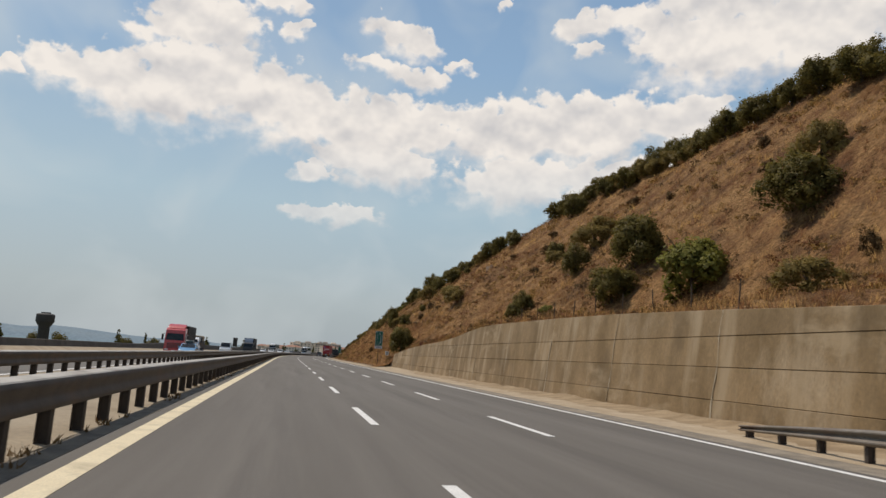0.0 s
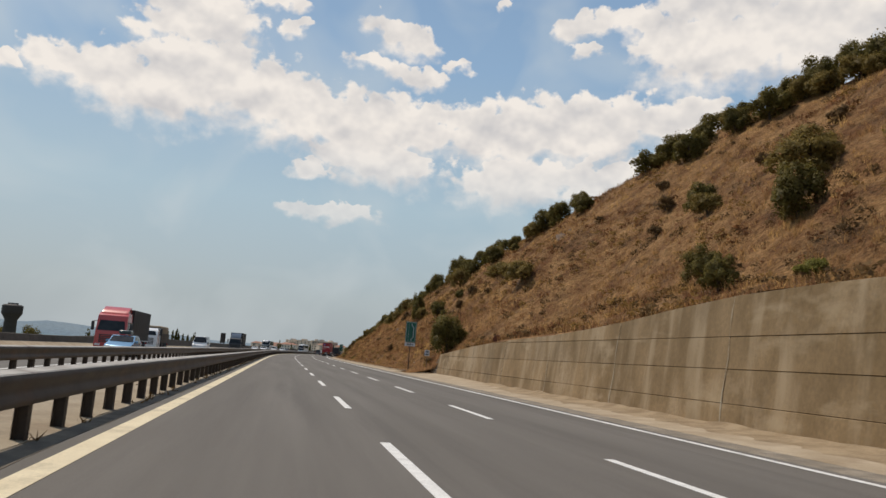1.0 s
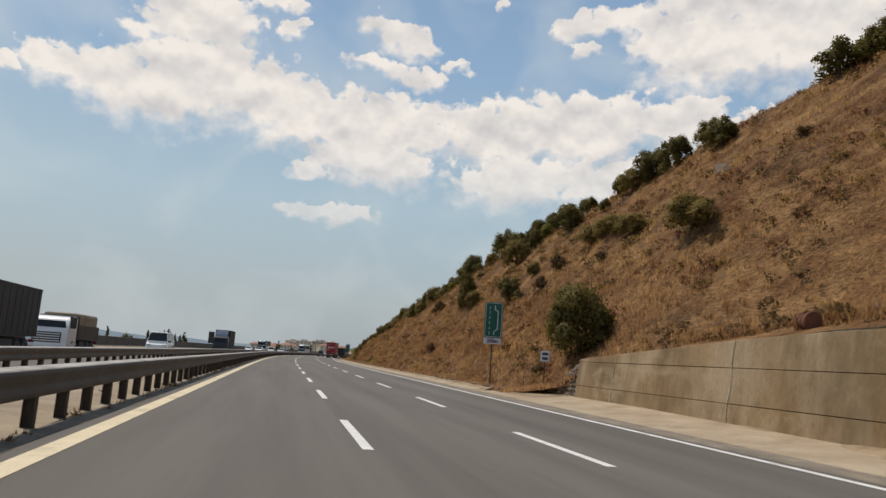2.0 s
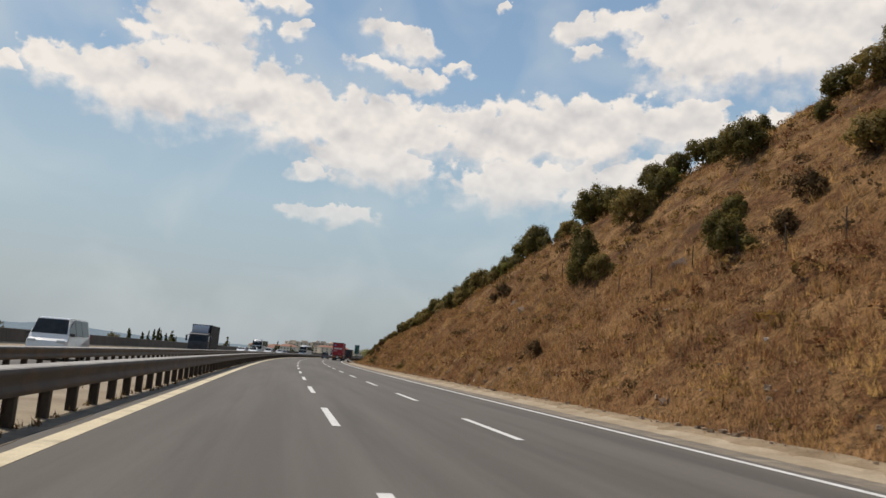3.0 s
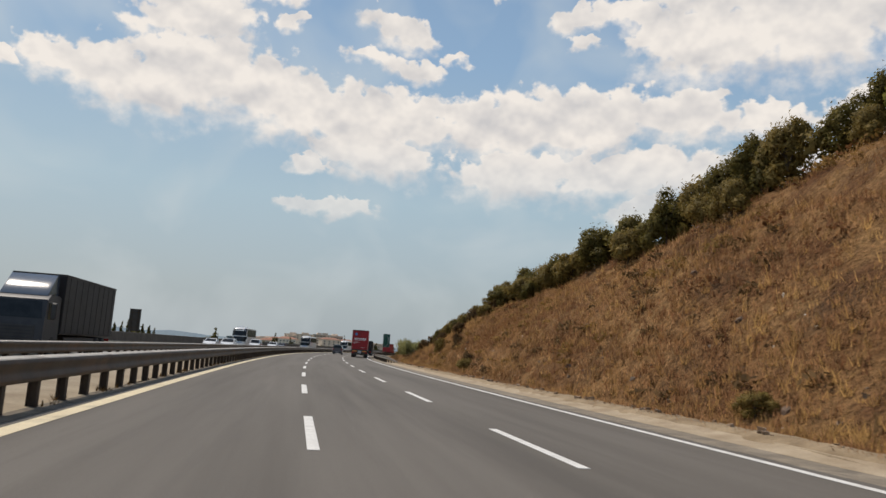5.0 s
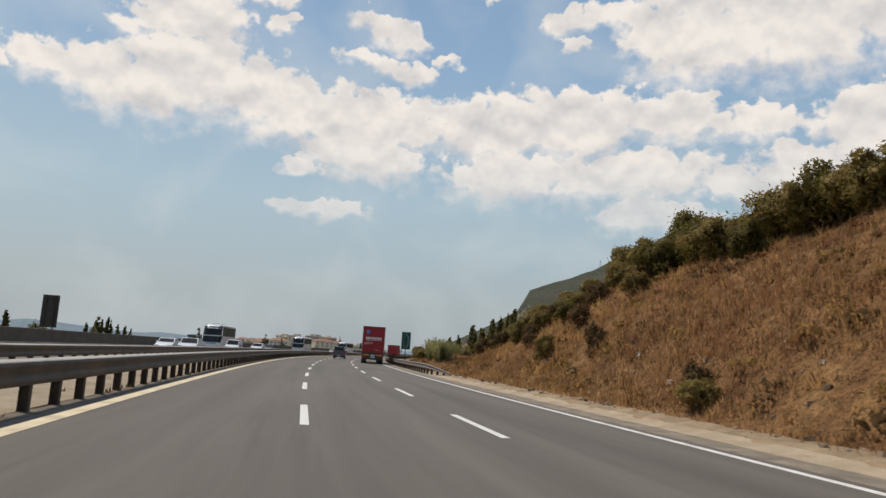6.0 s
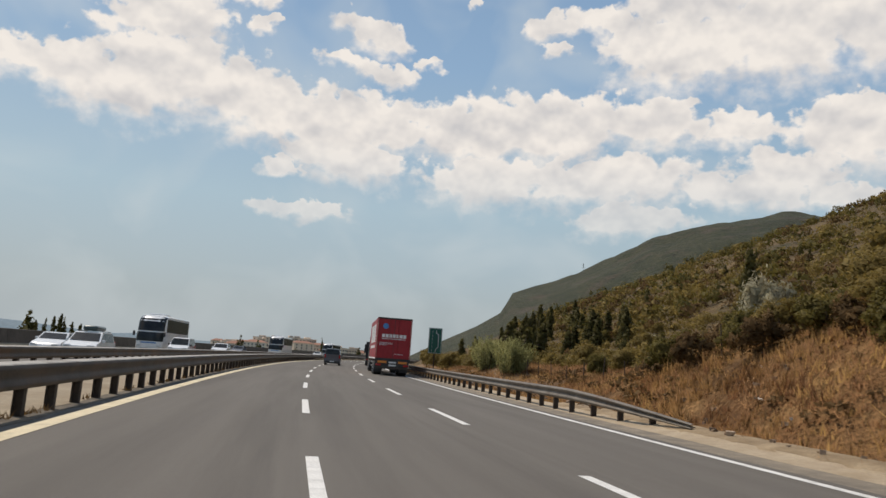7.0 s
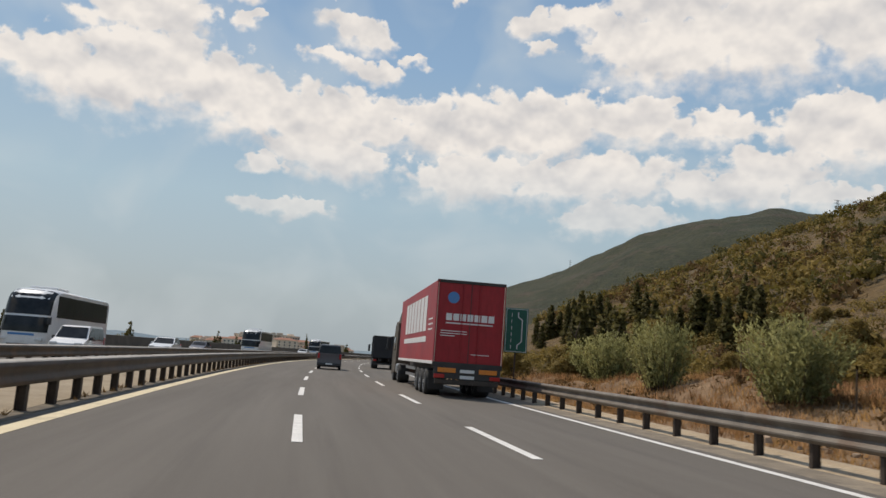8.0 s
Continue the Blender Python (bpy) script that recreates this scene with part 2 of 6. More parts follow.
streaks(WALLCON, (0.40, 0.305, 0.195), (0.9, 0.9, 0.10), 0.53, 0.68, 0.6)
streaks(WALLCON, (0.43, 0.33, 0.21), (0.35, 0.35, 0.9), 0.60, 0.70, 0.45)
streaks(WALLCON, (0.105, 0.070, 0.034), (0.45, 0.45, 0.30), 0.54, 0.70, 0.55)
SCRUBSOIL = surface("olive-brown scrub soil", (0.084, 0.056, 0.022), (0.150, 0.094, 0.037), 0.08, 0.95, 0.9, 1.2, stain=(0.040, 0.040, 0.017), stain_scale=0.12, detail=12.0, speckle=0.45, depth=0.2)
SOIL = surface("dry hillside soil", (0.135, 0.062, 0.027), (0.315, 0.180, 0.078), 0.42, 0.95, 1.0, 5.0, spec=0.1, stain=(0.080, 0.046, 0.026), stain_scale=0.24, detail=12.0, speckle=0.55, depth=0.15)
STRAW = surface("dry grass", (0.175, 0.082, 0.031), (0.47, 0.285, 0.104), 0.22, 0.8, 0.0, 2.0, vary=0.35, island=True, spec=0.12, stain=(0.135, 0.060, 0.032), stain_scale=0.10)
SCRUB = surface("brown scrub", (0.105, 0.064, 0.028), (0.165, 0.102, 0.046), 0.4, 0.8, 0.0, 3.0, vary=0.3, island=True, spec=0.12)
TOEGRASS = glow_through(surface("pale dusty short grass", (0.25, 0.125, 0.057), (0.43, 0.252, 0.118), 0.15, 0.8, 0.0, 2.0, vary=0.35, island=True, spec=0.12, stain=(0.17, 0.088, 0.048), stain_scale=0.14))
OCHRE = surface("ochre tussocks", (0.20, 0.115, 0.036), (0.30, 0.18, 0.058), 0.3, 0.8, 0.0, 3.0, vary=0.3, island=True, spec=0.15)
RUSSET = surface("reddish-brown herbs", (0.145, 0.064, 0.028), (0.225, 0.105, 0.044), 0.3, 0.8, 0.0, 3.0, vary=0.35, island=True, spec=0.15)
for m_ in (OCHRE, RUSSET):
    glow_through(m_)
glow_through(STRAW)
glow_through(SCRUB)
MEADOW = surface("dry fields", (0.16, 0.125, 0.065), (0.09, 0.10, 0.045), 0.02, 0.95, 0.2, 1.0, stain=(0.05, 0.07, 0.03), stain_scale=0.012)
WOODED = surface("wooded mountain", (0.026, 0.031, 0.014), (0.050, 0.050, 0.024), 0.02, 0.95, 1.0, 0.11, stain=(0.075, 0.055, 0.038), stain_scale=0.012, detail=14.0, speckle=0.6, depth=9.0)
SEA = surface("sea", (0.105, 0.165, 0.19), (0.13, 0.19, 0.21), 0.01, 0.7, 0.05, 0.4, spec=0.15)
# The blue-grey base colour holds the aerial haze of the far hills.
FARHILL = surface("distant hills with haze tint", (0.15, 0.20, 0.235), (0.18, 0.225, 0.25), 0.004, 0.95, 0.1, 0.05, spec=0.1)
RUBBLE = surface("rubble stone", (0.17, 0.135, 0.10), (0.30, 0.25, 0.20), 1.2, 0.9, 0.6, 9.0, vary=0.35)
TOESTONE = surface("dusty loose stones", (0.20, 0.135, 0.085), (0.34, 0.25, 0.175), 1.5, 0.9, 0.3, 12.0, vary=0.4, island=True)
ROCK = surface("broken rock", (0.105, 0.066, 0.044), (0.18, 0.122, 0.084), 1.2, 0.9, 0.6, 9.0, vary=0.3)
PAINT = surface("road paint", (0.72, 0.70, 0.66), (0.60, 0.58, 0.54), 2.2, 0.7, 0.1, 50.0, stain=(0.40, 0.385, 0.36), stain_scale=1.6)
YELLOW = surface("faded yellow road paint", (0.68, 0.58, 0.39), (0.60, 0.50, 0.33), 1.4, 0.75, 0.1, 50.0, stain=(0.36, 0.30, 0.2), stain_scale=1.1)
RAILGREY = surface("dull grey-brown galvanised steel", (0.125, 0.105, 0.085), (0.195, 0.168, 0.138), 1.5, 0.6, 0.1, 30.0, metal=0.2, stain=(0.12, 0.075, 0.05), stain_scale=0.7)
# Pale tone carries the sunlight along the median rails' top edge.
SUNTOP = surface("galvanised steel, sunlit tone", (0.30, 0.275, 0.24), (0.40, 0.37, 0.33), 1.2, 0.6, 0.1, 30.0, metal=0.2, stain=(0.13, 0.095, 0.07), stain_scale=0.9)
# Rail steel again, its colour darkened for faces turned away from the sun.
STEEL = surface("weathered galvanised steel, shaded tone", (0.042, 0.032, 0.026), (0.074, 0.058, 0.047), 1.5, 0.6, 0.1, 30.0, metal=0.2, stain=(0.11, 0.06, 0.035), stain_scale=0.7)

POSTST = surface("rusty steel post", (0.042, 0.031, 0.024), (0.072, 0.054, 0.042), 3.0, 0.7, 0.15, 40.0, metal=0.2, vary=0.15)
PARAPET = surface("weathered concrete parapet", (0.078, 0.064, 0.050), (0.115, 0.096, 0.076), 0.8, 0.9, 0.2, 16.0, stain=(0.085, 0.07, 0.055), stain_scale=0.5)
LEAF = leafy("dark oak leaves", (0.100, 0.082, 0.021), (0.178, 0.140, 0.037))
LEAFY = leafy("bright fig leaves", (0.150, 0.145, 0.028), (0.235, 0.210, 0.048))
OLIVE = leafy("grey-green leaves", (0.168, 0.122, 0.035), (0.262, 0.188, 0.058))
PALE = leafy("pale flowering plumes", (0.31, 0.28, 0.18), (0.44, 0.40, 0.28))
WILLOW = leafy("pale green narrow leaves", (0.22, 0.22, 0.078), (0.34, 0.315, 0.135))
PINE = leafy("conifer needles", (0.075, 0.068, 0.021), (0.128, 0.108, 0.034))
BARK = surface("bark", (0.06, 0.042, 0.028), (0.11, 0.08, 0.055), 3.0, 0.95, 0.6, 20.0, stretch=(1, 1, 0.2))
RUBBER = gloss("tyre rubber", (0.018, 0.018, 0.018), 0.8)
ALLOY = gloss("alloy", (0.42, 0.42, 0.43), 0.35, 0.9)
GLASS = gloss("dark vehicle glass", (0.010, 0.012, 0.014), 0.05, dirt=0.0)
GLASS.node_tree.nodes["Principled BSDF"].inputs["Specular IOR Level"].default_value = 0.25
BLACK = gloss("black plastic", (0.022, 0.022, 0.024), 0.5)
CHASSIS = gloss("road-dirty chassis", (0.035, 0.031, 0.028), 0.75)
WHITE = gloss("white car paint", (0.78, 0.78, 0.77), 0.22, coat=0.6)
GREYPAINT = gloss("grey car paint", (0.105, 0.105, 0.12), 0.35, 0.3, coat=0.4)
BLUE = gloss("light blue car paint", (0.16, 0.34, 0.52), 0.22, 0.3, coat=0.6)
RED = gloss("red cab paint", (0.50, 0.035, 0.03), 0.28, coat=0.5)
TARP = surface("red tarpaulin", (0.29, 0.014, 0.020), (0.35, 0.022, 0.027), 0.6, 0.5, 0.06, 6.0, stain=(0.24, 0.012, 0.017), stain_scale=0.8, stretch=(1, 1, 0.3))
# Dark cab paint, tinted blue-grey for the sky reflected in the spoiler.
SPOIL = gloss("glossy dark spoiler paint with sky tint", (0.055, 0.075, 0.105), 0.12, coat=0.5)
NAVY = gloss("dark blue truck paint", (0.009, 0.011, 0.018), 0.5)
DARKTARP = surface("charcoal tarpaulin", (0.012, 0.012, 0.015), (0.022, 0.022, 0.025), 0.7, 0.6, 0.08, 5.0)
LAMP = gloss("clear lamp glass", (0.65, 0.66, 0.66), 0.08)
TAIL = gloss("red lamp glass", (0.42, 0.018, 0.015), 0.15)
AMBER = gloss("orange reflector", (0.72, 0.22, 0.02), 0.3)
PLATE = gloss("white plate", (0.68, 0.68, 0.66), 0.4)
LETTER = gloss("white lettering", (0.74, 0.72, 0.70), 0.45)
EMBLEM = gloss("blue emblem", (0.06, 0.22, 0.50), 0.4)
SIGNGREEN = surface("green sign face", (0.006, 0.085, 0.058), (0.010, 0.10, 0.068), 2.0, 0.4, 0.02, 40.0)
SIGNWHITE = surface("white sign face", (0.62, 0.64, 0.66), (0.54, 0.56, 0.58), 3.0, 0.45, 0.02, 40.0)
RENDERED = surface("pale rendered wall", (0.56, 0.44, 0.34), (0.62, 0.52, 0.42), 0.3, 0.9, 0.05, 4.0, vary=0.3)
ROOFTILE = surface("red roof tiles", (0.27, 0.135, 0.09), (0.33, 0.175, 0.12), 0.8, 0.9, 0.2, 6.0)
DARKWIN = gloss("dark window", (0.05, 0.06, 0.07), 0.2)
LITTER = gloss("white litter", (0.78, 0.72, 0.62), 0.85)
ROOFBOX = gloss("dark roof box", (0.035, 0.06, 0.06), 0.3)

# ---- building helpers ----


def mesh_of(name, bm, *mats):
    me = bpy.data.meshes.new(name)
    bm.normal_update()
    bm.to_mesh(me)
    bm.free()
    for m in mats:
        me.materials.append(m)
    return me


def smooth(me, angle=40):
    me.shade_smooth()
    me.set_sharp_from_angle(angle=radians(angle))
    return me


def part(name, bm, mat, parent, label="", shade=False):
    me = mesh_of(name, bm, mat)
    if shade:
        smooth(me)
    ob = new(name, me)
    ob.parent = parent
    if label:
        tagged(ob, label)
    return ob


def shared(name, me, parent, m=None):
    ob = new(name, me)
    ob.parent = parent
    if m is not None:
        ob.matrix_basis = m
    return ob


def thing(name, label, category, group="", m=None, kind=""):
    ob = new(name)
    if m is not None:
        ob.matrix_basis = m
    return tagged(ob, label, category, group, kind)


def block(bm, x0, x1, y0, y1, z0, z1, bevel=0.0, seg=1):
    r = bmesh.ops.create_cube(bm, size=1.0)
    for v in r["verts"]:
        v.co = Vector((x0 + (v.co.x + 0.5) * (x1 - x0), y0 + (v.co.y + 0.5) * (y1 - y0), z0 + (v.co.z + 0.5) * (z1 - z0)))
    if bevel:
        edges = list({e for v in r["verts"] for e in v.link_edges})
        bmesh.ops.bevel(bm, geom=edges, offset=bevel, segments=seg, affect="EDGES", profile=0.5)
    return bm


def blocks(*boxes, bevel=0.0, seg=1):
    bm = bmesh.new()
    for b in boxes:
        block(bm, *b, bevel=bevel, seg=seg)
    return bm


def lathe_x(profile, n=20):
    """A solid of revolution round the x axis from (x, radius) pairs."""
    bm = bmesh.new()
    rings = [[bm.verts.new((x, r * math.cos(2 * math.pi * i / n), r * math.sin(2 * math.pi * i / n))) for i in range(n)] for x, r in profile]
    for a, b in zip(rings, rings[1:]):
        for i in range(n):
            bm.faces.new((a[i], b[i], b[(i + 1) % n], a[(i + 1) % n]))
    for ring in (rings[0], rings[-1][::-1]):
        bm.faces.new(ring)
    bmesh.ops.recalc_face_normals(bm, faces=bm.faces)
    return bm


def rod(bm, a, b, r0, r1=None, n=8):
    """A tapered round bar from a to b."""
    a, b = Vector(a), Vector(b)
    q = (b - a).to_track_quat("Z", "Y")
    rings = []
    for p, r in ((a, r0), (b, r0 if r1 is None else r1)):
        rings.append([bm.verts.new(p + q @ Vector((r * math.cos(2 * math.pi * i / n), r * math.sin(2 * math.pi * i / n), 0))) for i in range(n)])
    for i in range(n):
        bm.faces.new((rings[0][i], rings[0][(i + 1) % n], rings[1][(i + 1) % n], rings[1][i]))
    bm.faces.new(rings[0][::-1])
    bm.faces.new(rings[1])
    return bm


def poly(bm, pts, thick=None):
    """A flat polygon, given thickness along its normal."""
    f = bm.faces.new([bm.verts.new(p) for p in pts])
    if thick:
        f.normal_update()
        off = f.normal * thick
        r = bmesh.ops.extrude_face_region(bm, geom=[f])
        for v in r["geom"]:
            if isinstance(v, bmesh.types.BMVert):
                v.co -= off
    return bm


def sheet(name, prof, s0, s1, step, mat, kind="structure", label="", category="", rough=0.0):
    """A ribbon along the road with the cross-section prof, (d, z) pairs; its map is (d, s) in metres."""
    n = max(1, int(round((s1 - s0) / step)))
    vs, uv = [], []
    for i in range(n + 1):
        s = s0 + (s1 - s0) * i / n
        for j, (d, z) in enumerate(prof):
            dd = d + rough * noise.noise((s * 0.6, j * 7.3, 1.7))
            vs.append(at(s, dd, z))
            uv.append((d, s))
    m = len(prof)
    fs = [(i * m + j, i * m + j + 1, (i + 1) * m + j + 1, (i + 1) * m + j) for i in range(n) for j in range(m - 1)]
    me = bpy.data.meshes.new(name)
    me.from_pydata(vs, [], fs)
    lay = me.uv_layers.new(name="map")
    idx = np.empty(len(me.loops), dtype=np.int32)
    me.loops.foreach_get("vertex_index", idx)
    lay.data.foreach_set("uv", np.array(uv, dtype=np.float32)[idx].ravel())
    me.materials.append(mat)
    me.update()
    ob = new(name, me)
    return tagged(ob, label, category, "", kind)
# ---- the lie of the land ----
RIDGE_S = [-60, 44, 60, 76, 100, 125, 147, 165, 178, 187, 200, 220, 234, 242, 248, 262, 280, 300]
RIDGE_Z = [27.5, 28.4, 29.0, 29.4, 28.2, 25.2, 22.0, 18.7, 15.0, 11.4, 9.0, 6.6, 4.4, 2.6, 1.3, 0.8, 0.6, 0.5]


def wall_top(s):
    """Height of the retaining wall."""
    return np.interp(s, [-60, 5, 12, 20, 28, 42, 47, 52, 58, 71, 86], [3.2, 3.32, 3.6, 3.84, 3.98, 4.1, 3.8, 3.4, 3.1, 2.8, 1.9])


def land(s, d):
    """Height of the hillside to the right of the road (d over 13)."""
    s, d = np.asarray(s, float), np.asarray(d, float)
    cut = np.where(d < 18, 1.12 * (d - 14.7), 3.7 + 0.9 * (d - 18))
    cut = np.maximum(cut, 0.1 * np.clip(d - 13.2, 0, None))
    step = np.interp(s, [38, 60], [26.0, 22.5])
    shelf = wall_top(s) + np.interp(s, [38, 58], [0.08, 0.36]) * (np.minimum(d, step) - 15.7) + np.interp(s, [38, 60], [1.12, 0.93]) * np.clip(d - step, 0, None)
    w = np.clip((s - 78) / 14.0, 0, 1)
    face = shelf * (1 - w) + cut * w
    zr = np.interp(s, RIDGE_S, RIDGE_Z)
    dr = 15.2 + zr / 0.93
    low = np.interp(s, [150, 200, 235, 256], [0.05, 0.16, 0.24, 0.09])
    foot = np.interp(s, [235, 262, 330, 400], [20.0, 34.0, 30.0, 18.0])
    high = np.interp(s, [150, 200, 235, 270, 420], [0.05, 0.2, 0.335, 0.405, 0.44])
    back = zr + low * (d - dr) + (high - low) * np.clip(d - foot, 0, None)
    back = np.where(back > 105, 105 + (back - 105) * 0.3, back) - 0.5 * np.clip(d - 330, 0, None)
    soft = 1.2
    z = -soft * np.log(np.exp(-face / soft) + np.exp(-np.clip(back, -20, 90) / soft))
    return np.where(d > 330, np.maximum(z, -12.0), np.maximum(z, -0.05))

# ---- ground, sea, distance ----


def near_road(x, y):
    """(s, d) of places in the plan, by the nearest point of the road."""
    k = np.arange(0, len(_s), 8)
    best = np.argmin((x[:, None] - _x[None, k]) ** 2 + (y[:, None] - _y[None, k]) ** 2, axis=1)
    i = k[best]
    th = _th[i]
    dx, dy = x - _x[i], y - _y[i]
    return _s[i] + dx * np.sin(th) + dy * np.cos(th), dx * np.cos(th) - dy * np.sin(th)


def grid_mesh(name, X, Y, Z, mat):
    r, c = X.shape
    me = bpy.data.meshes.new(name)
    i = np.arange(r * c).reshape(r, c)
    me.from_pydata(np.stack([X, Y, Z], -1).reshape(-1, 3).tolist(), [], np.stack([i[:-1, :-1], i[:-1, 1:], i[1:, 1:], i[1:, :-1]], -1).reshape(-1, 4).tolist())
    me.materials.append(mat)
    me.update()
    me.shade_smooth()
    return me


gx = np.concatenate([[-4900, -3500, -2200, -1400, -900, -600, -420], np.arange(-300, 401, 10.0), [460, 560, 800, 1200, 2000, 3200, 4900]])
gy = np.concatenate([[-4900, -2500, -1200, -600, -300, -160], np.arange(-100, 901, 10.0), [960, 1050, 1300, 1700, 2400, 3400, 4900]])
GX, GY = np.meshgrid(gx, gy)
gs, gd = near_road(GX.ravel(), GY.ravel())
drop = np.interp(-gd, [22, 34, 60, 170, 210], [-0.5, -4.5, -8.0, -12.0, -22.0])
drop = np.where((GY.ravel() > 1000) & (gd > -420), -4.0, drop)
GZ = (drop - np.where(gd > -19, 0.0, 0.4 * np.abs(np.sin(GX.ravel() * 0.05 + GY.ravel() * 0.033)))).reshape(GX.shape)
tagged(new("ground", grid_mesh("ground", GX, GY, GZ, MEADOW)), "dry olive-brown coastal plain below the motorway", "ground", "", "structure")
bm = bmesh.new()
bmesh.ops.create_grid(bm, x_segments=24, y_segments=24, size=4900)
ob = new("water", mesh_of("water", bm, SEA))
ob.location = (0, 0, -15.0)
tagged(ob, "hazy blue-grey sea reaching the horizon", "sea", "", "structure")

# far mountain, with a cliff on its seaward end
ma, mr = np.meshgrid(np.linspace(radians(11), radians(75), 150), np.linspace(1300, 3000, 40))
deg = np.degrees(ma)
crest = np.interp(deg, [11, 14, 17, 18.8, 19.6, 24.5, 30, 36.5, 39, 43, 50, 60, 75], [0.0, 0.03, 0.058, 0.078, 0.106, 0.138, 0.194, 0.219, 0.228, 0.216, 0.17, 0.12, 0.05])
wob = np.array([noise.fractal((a * 9, r * 0.004, 2.0), 1.0, 2.0, 5) for a, r in zip(ma.ravel(), mr.ravel())]).reshape(ma.shape)
hump = np.clip(np.sin(np.clip((mr - 1300) / 1400, 0, 1) * math.pi * 0.5) ** 0.75, 0, 1) - np.clip((mr - 2700) / 600, 0, 1) * 0.6
MZ = crest * 2400 * hump * (1 + 0.05 * wob * (hump < 0.97)) - 12
me = grid_mesh("mountain", 8.5 + np.sin(ma) * mr, 246 + np.cos(ma) * mr, MZ, WOODED)
tagged(new("mountain", me), "dark wooded mountain with a pale cliff at its end", "mountain", "", "structure")
# low hills beyond the town and across the bay; their blue is painted haze
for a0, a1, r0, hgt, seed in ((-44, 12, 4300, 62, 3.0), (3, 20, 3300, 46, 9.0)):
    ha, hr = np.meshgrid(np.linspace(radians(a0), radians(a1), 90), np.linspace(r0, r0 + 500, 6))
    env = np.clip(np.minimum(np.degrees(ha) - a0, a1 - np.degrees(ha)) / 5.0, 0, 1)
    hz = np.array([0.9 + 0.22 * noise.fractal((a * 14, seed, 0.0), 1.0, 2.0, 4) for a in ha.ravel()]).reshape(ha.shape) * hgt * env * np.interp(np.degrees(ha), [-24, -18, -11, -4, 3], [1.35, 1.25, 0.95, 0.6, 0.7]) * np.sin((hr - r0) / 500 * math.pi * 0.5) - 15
    tagged(new("far_hill", grid_mesh("far_hill", np.sin(ha) * hr, np.cos(ha) * hr, hz, FARHILL)), "low hills across the bay, haze in their colour", "hill", "", "structure")

# hillside: a cut bank along the road, running into a scrub slope
hs = np.arange(-60, 253, 1.0)
hd = np.concatenate([np.arange(13.2, 30, 0.6), np.arange(30, 62, 1.2)])
HS, HD = np.meshgrid(hs, hd, indexing="ij")


def rough_land(s, d):
    z = land(s, d)
    p = np.array([noise.fractal((a * 0.16, b * 0.16, 5.0), 1.0, 2.0, 5) for a, b in zip(np.ravel(s), np.ravel(d))]).reshape(np.shape(s))
    q = np.array([noise.noise((a * 0.05, b * 0.12, 9.0)) for a, b in zip(np.ravel(s), np.ravel(d))]).reshape(np.shape(s))
    fadein = np.clip((d - np.where(s < 88, 16.4, 14.0)) / 4.0, 0, 1)
    bench = np.clip((s - 92) / 12, 0, 1) * np.clip((214 - s) / 10, 0, 1)
    e = d - 21.6 - 0.5 * np.sin(s * 0.11)
    return z + fadein * (0.6 * p + 1.0 * q) + bench * (0.5 * np.exp(-(e + 0.7) ** 2 / 0.8) - 0.75 * np.exp(-(e - 1.1) ** 2 / 1.2))


def hill_mesh(name, S, D, mat):
    P = np.array([at(a, b) for a, b in zip(S.ravel(), D.ravel())])
    return grid_mesh(name, P[:, 0].reshape(S.shape), P[:, 1].reshape(S.shape), rough_land(S, D), mat)


lip = np.interp(HS, [85.6, 86.2, 93], [15.75, 15.5, 13.2])
HD = lip + (HD - 13.2) * (61.6 - lip) / 48.4
tagged(new("hillside", hill_mesh("hillside", HS, HD, SOIL)), "steep dry hillside of red-brown soil above the road", "hillside", "", "structure")
fs_, fd_ = np.meshgrid(np.arange(252, 331, 1.0), np.concatenate([np.arange(13.2, 30, 0.8), np.arange(30, 62, 1.6)]), indexing="ij")
tagged(new("scrub_bank", hill_mesh("scrub_bank", fs_, fd_, SCRUBSOIL)), "brown scrubby bank behind the guardrail", "hillside", "", "structure")
fs_, fd_ = np.meshgrid(np.arange(243, 330, 1.0), np.arange(13.4, 18.9, 0.8), indexing="ij")
me = hill_mesh("verge", fs_, fd_, VERGE)
for v, q_ in zip(me.vertices, fs_.ravel()):
    v.co.z += 0.10 - 0.12 * abs(noise.noise(v.co * 0.35)) - 0.6 * max(0.0, (255 - q_) / 10 + 0.5 * noise.noise((v.co.x * 0.8, v.co.y * 0.8, 3.0)) - 0.2)
tagged(new("verge", me), "strip of sandy bare ground behind the guardrail", "verge", "", "structure")
fs_, fd_ = np.meshgrid(np.concatenate([np.arange(-60, 331, 5.0), np.arange(340, 621, 10.0)]), np.concatenate([np.arange(59, 150, 6.0), np.arange(150, 520, 15.0)]), indexing="ij")
tagged(new("scrub_slope", hill_mesh("scrub_slope", fs_, fd_, SCRUBSOIL)), "scrub-covered brown slope rising behind the road", "hillside", "", "structure")
fs_, fd_ = np.meshgrid(np.arange(330, 621, 4.0), np.concatenate([np.arange(13.2, 30, 1.4), np.arange(30, 62, 3.0)]), indexing="ij")
tagged(new("roadside_slope", hill_mesh("roadside_slope", fs_, fd_, SCRUBSOIL)), "gentle dry slope beside the road", "hillside", "", "structure")

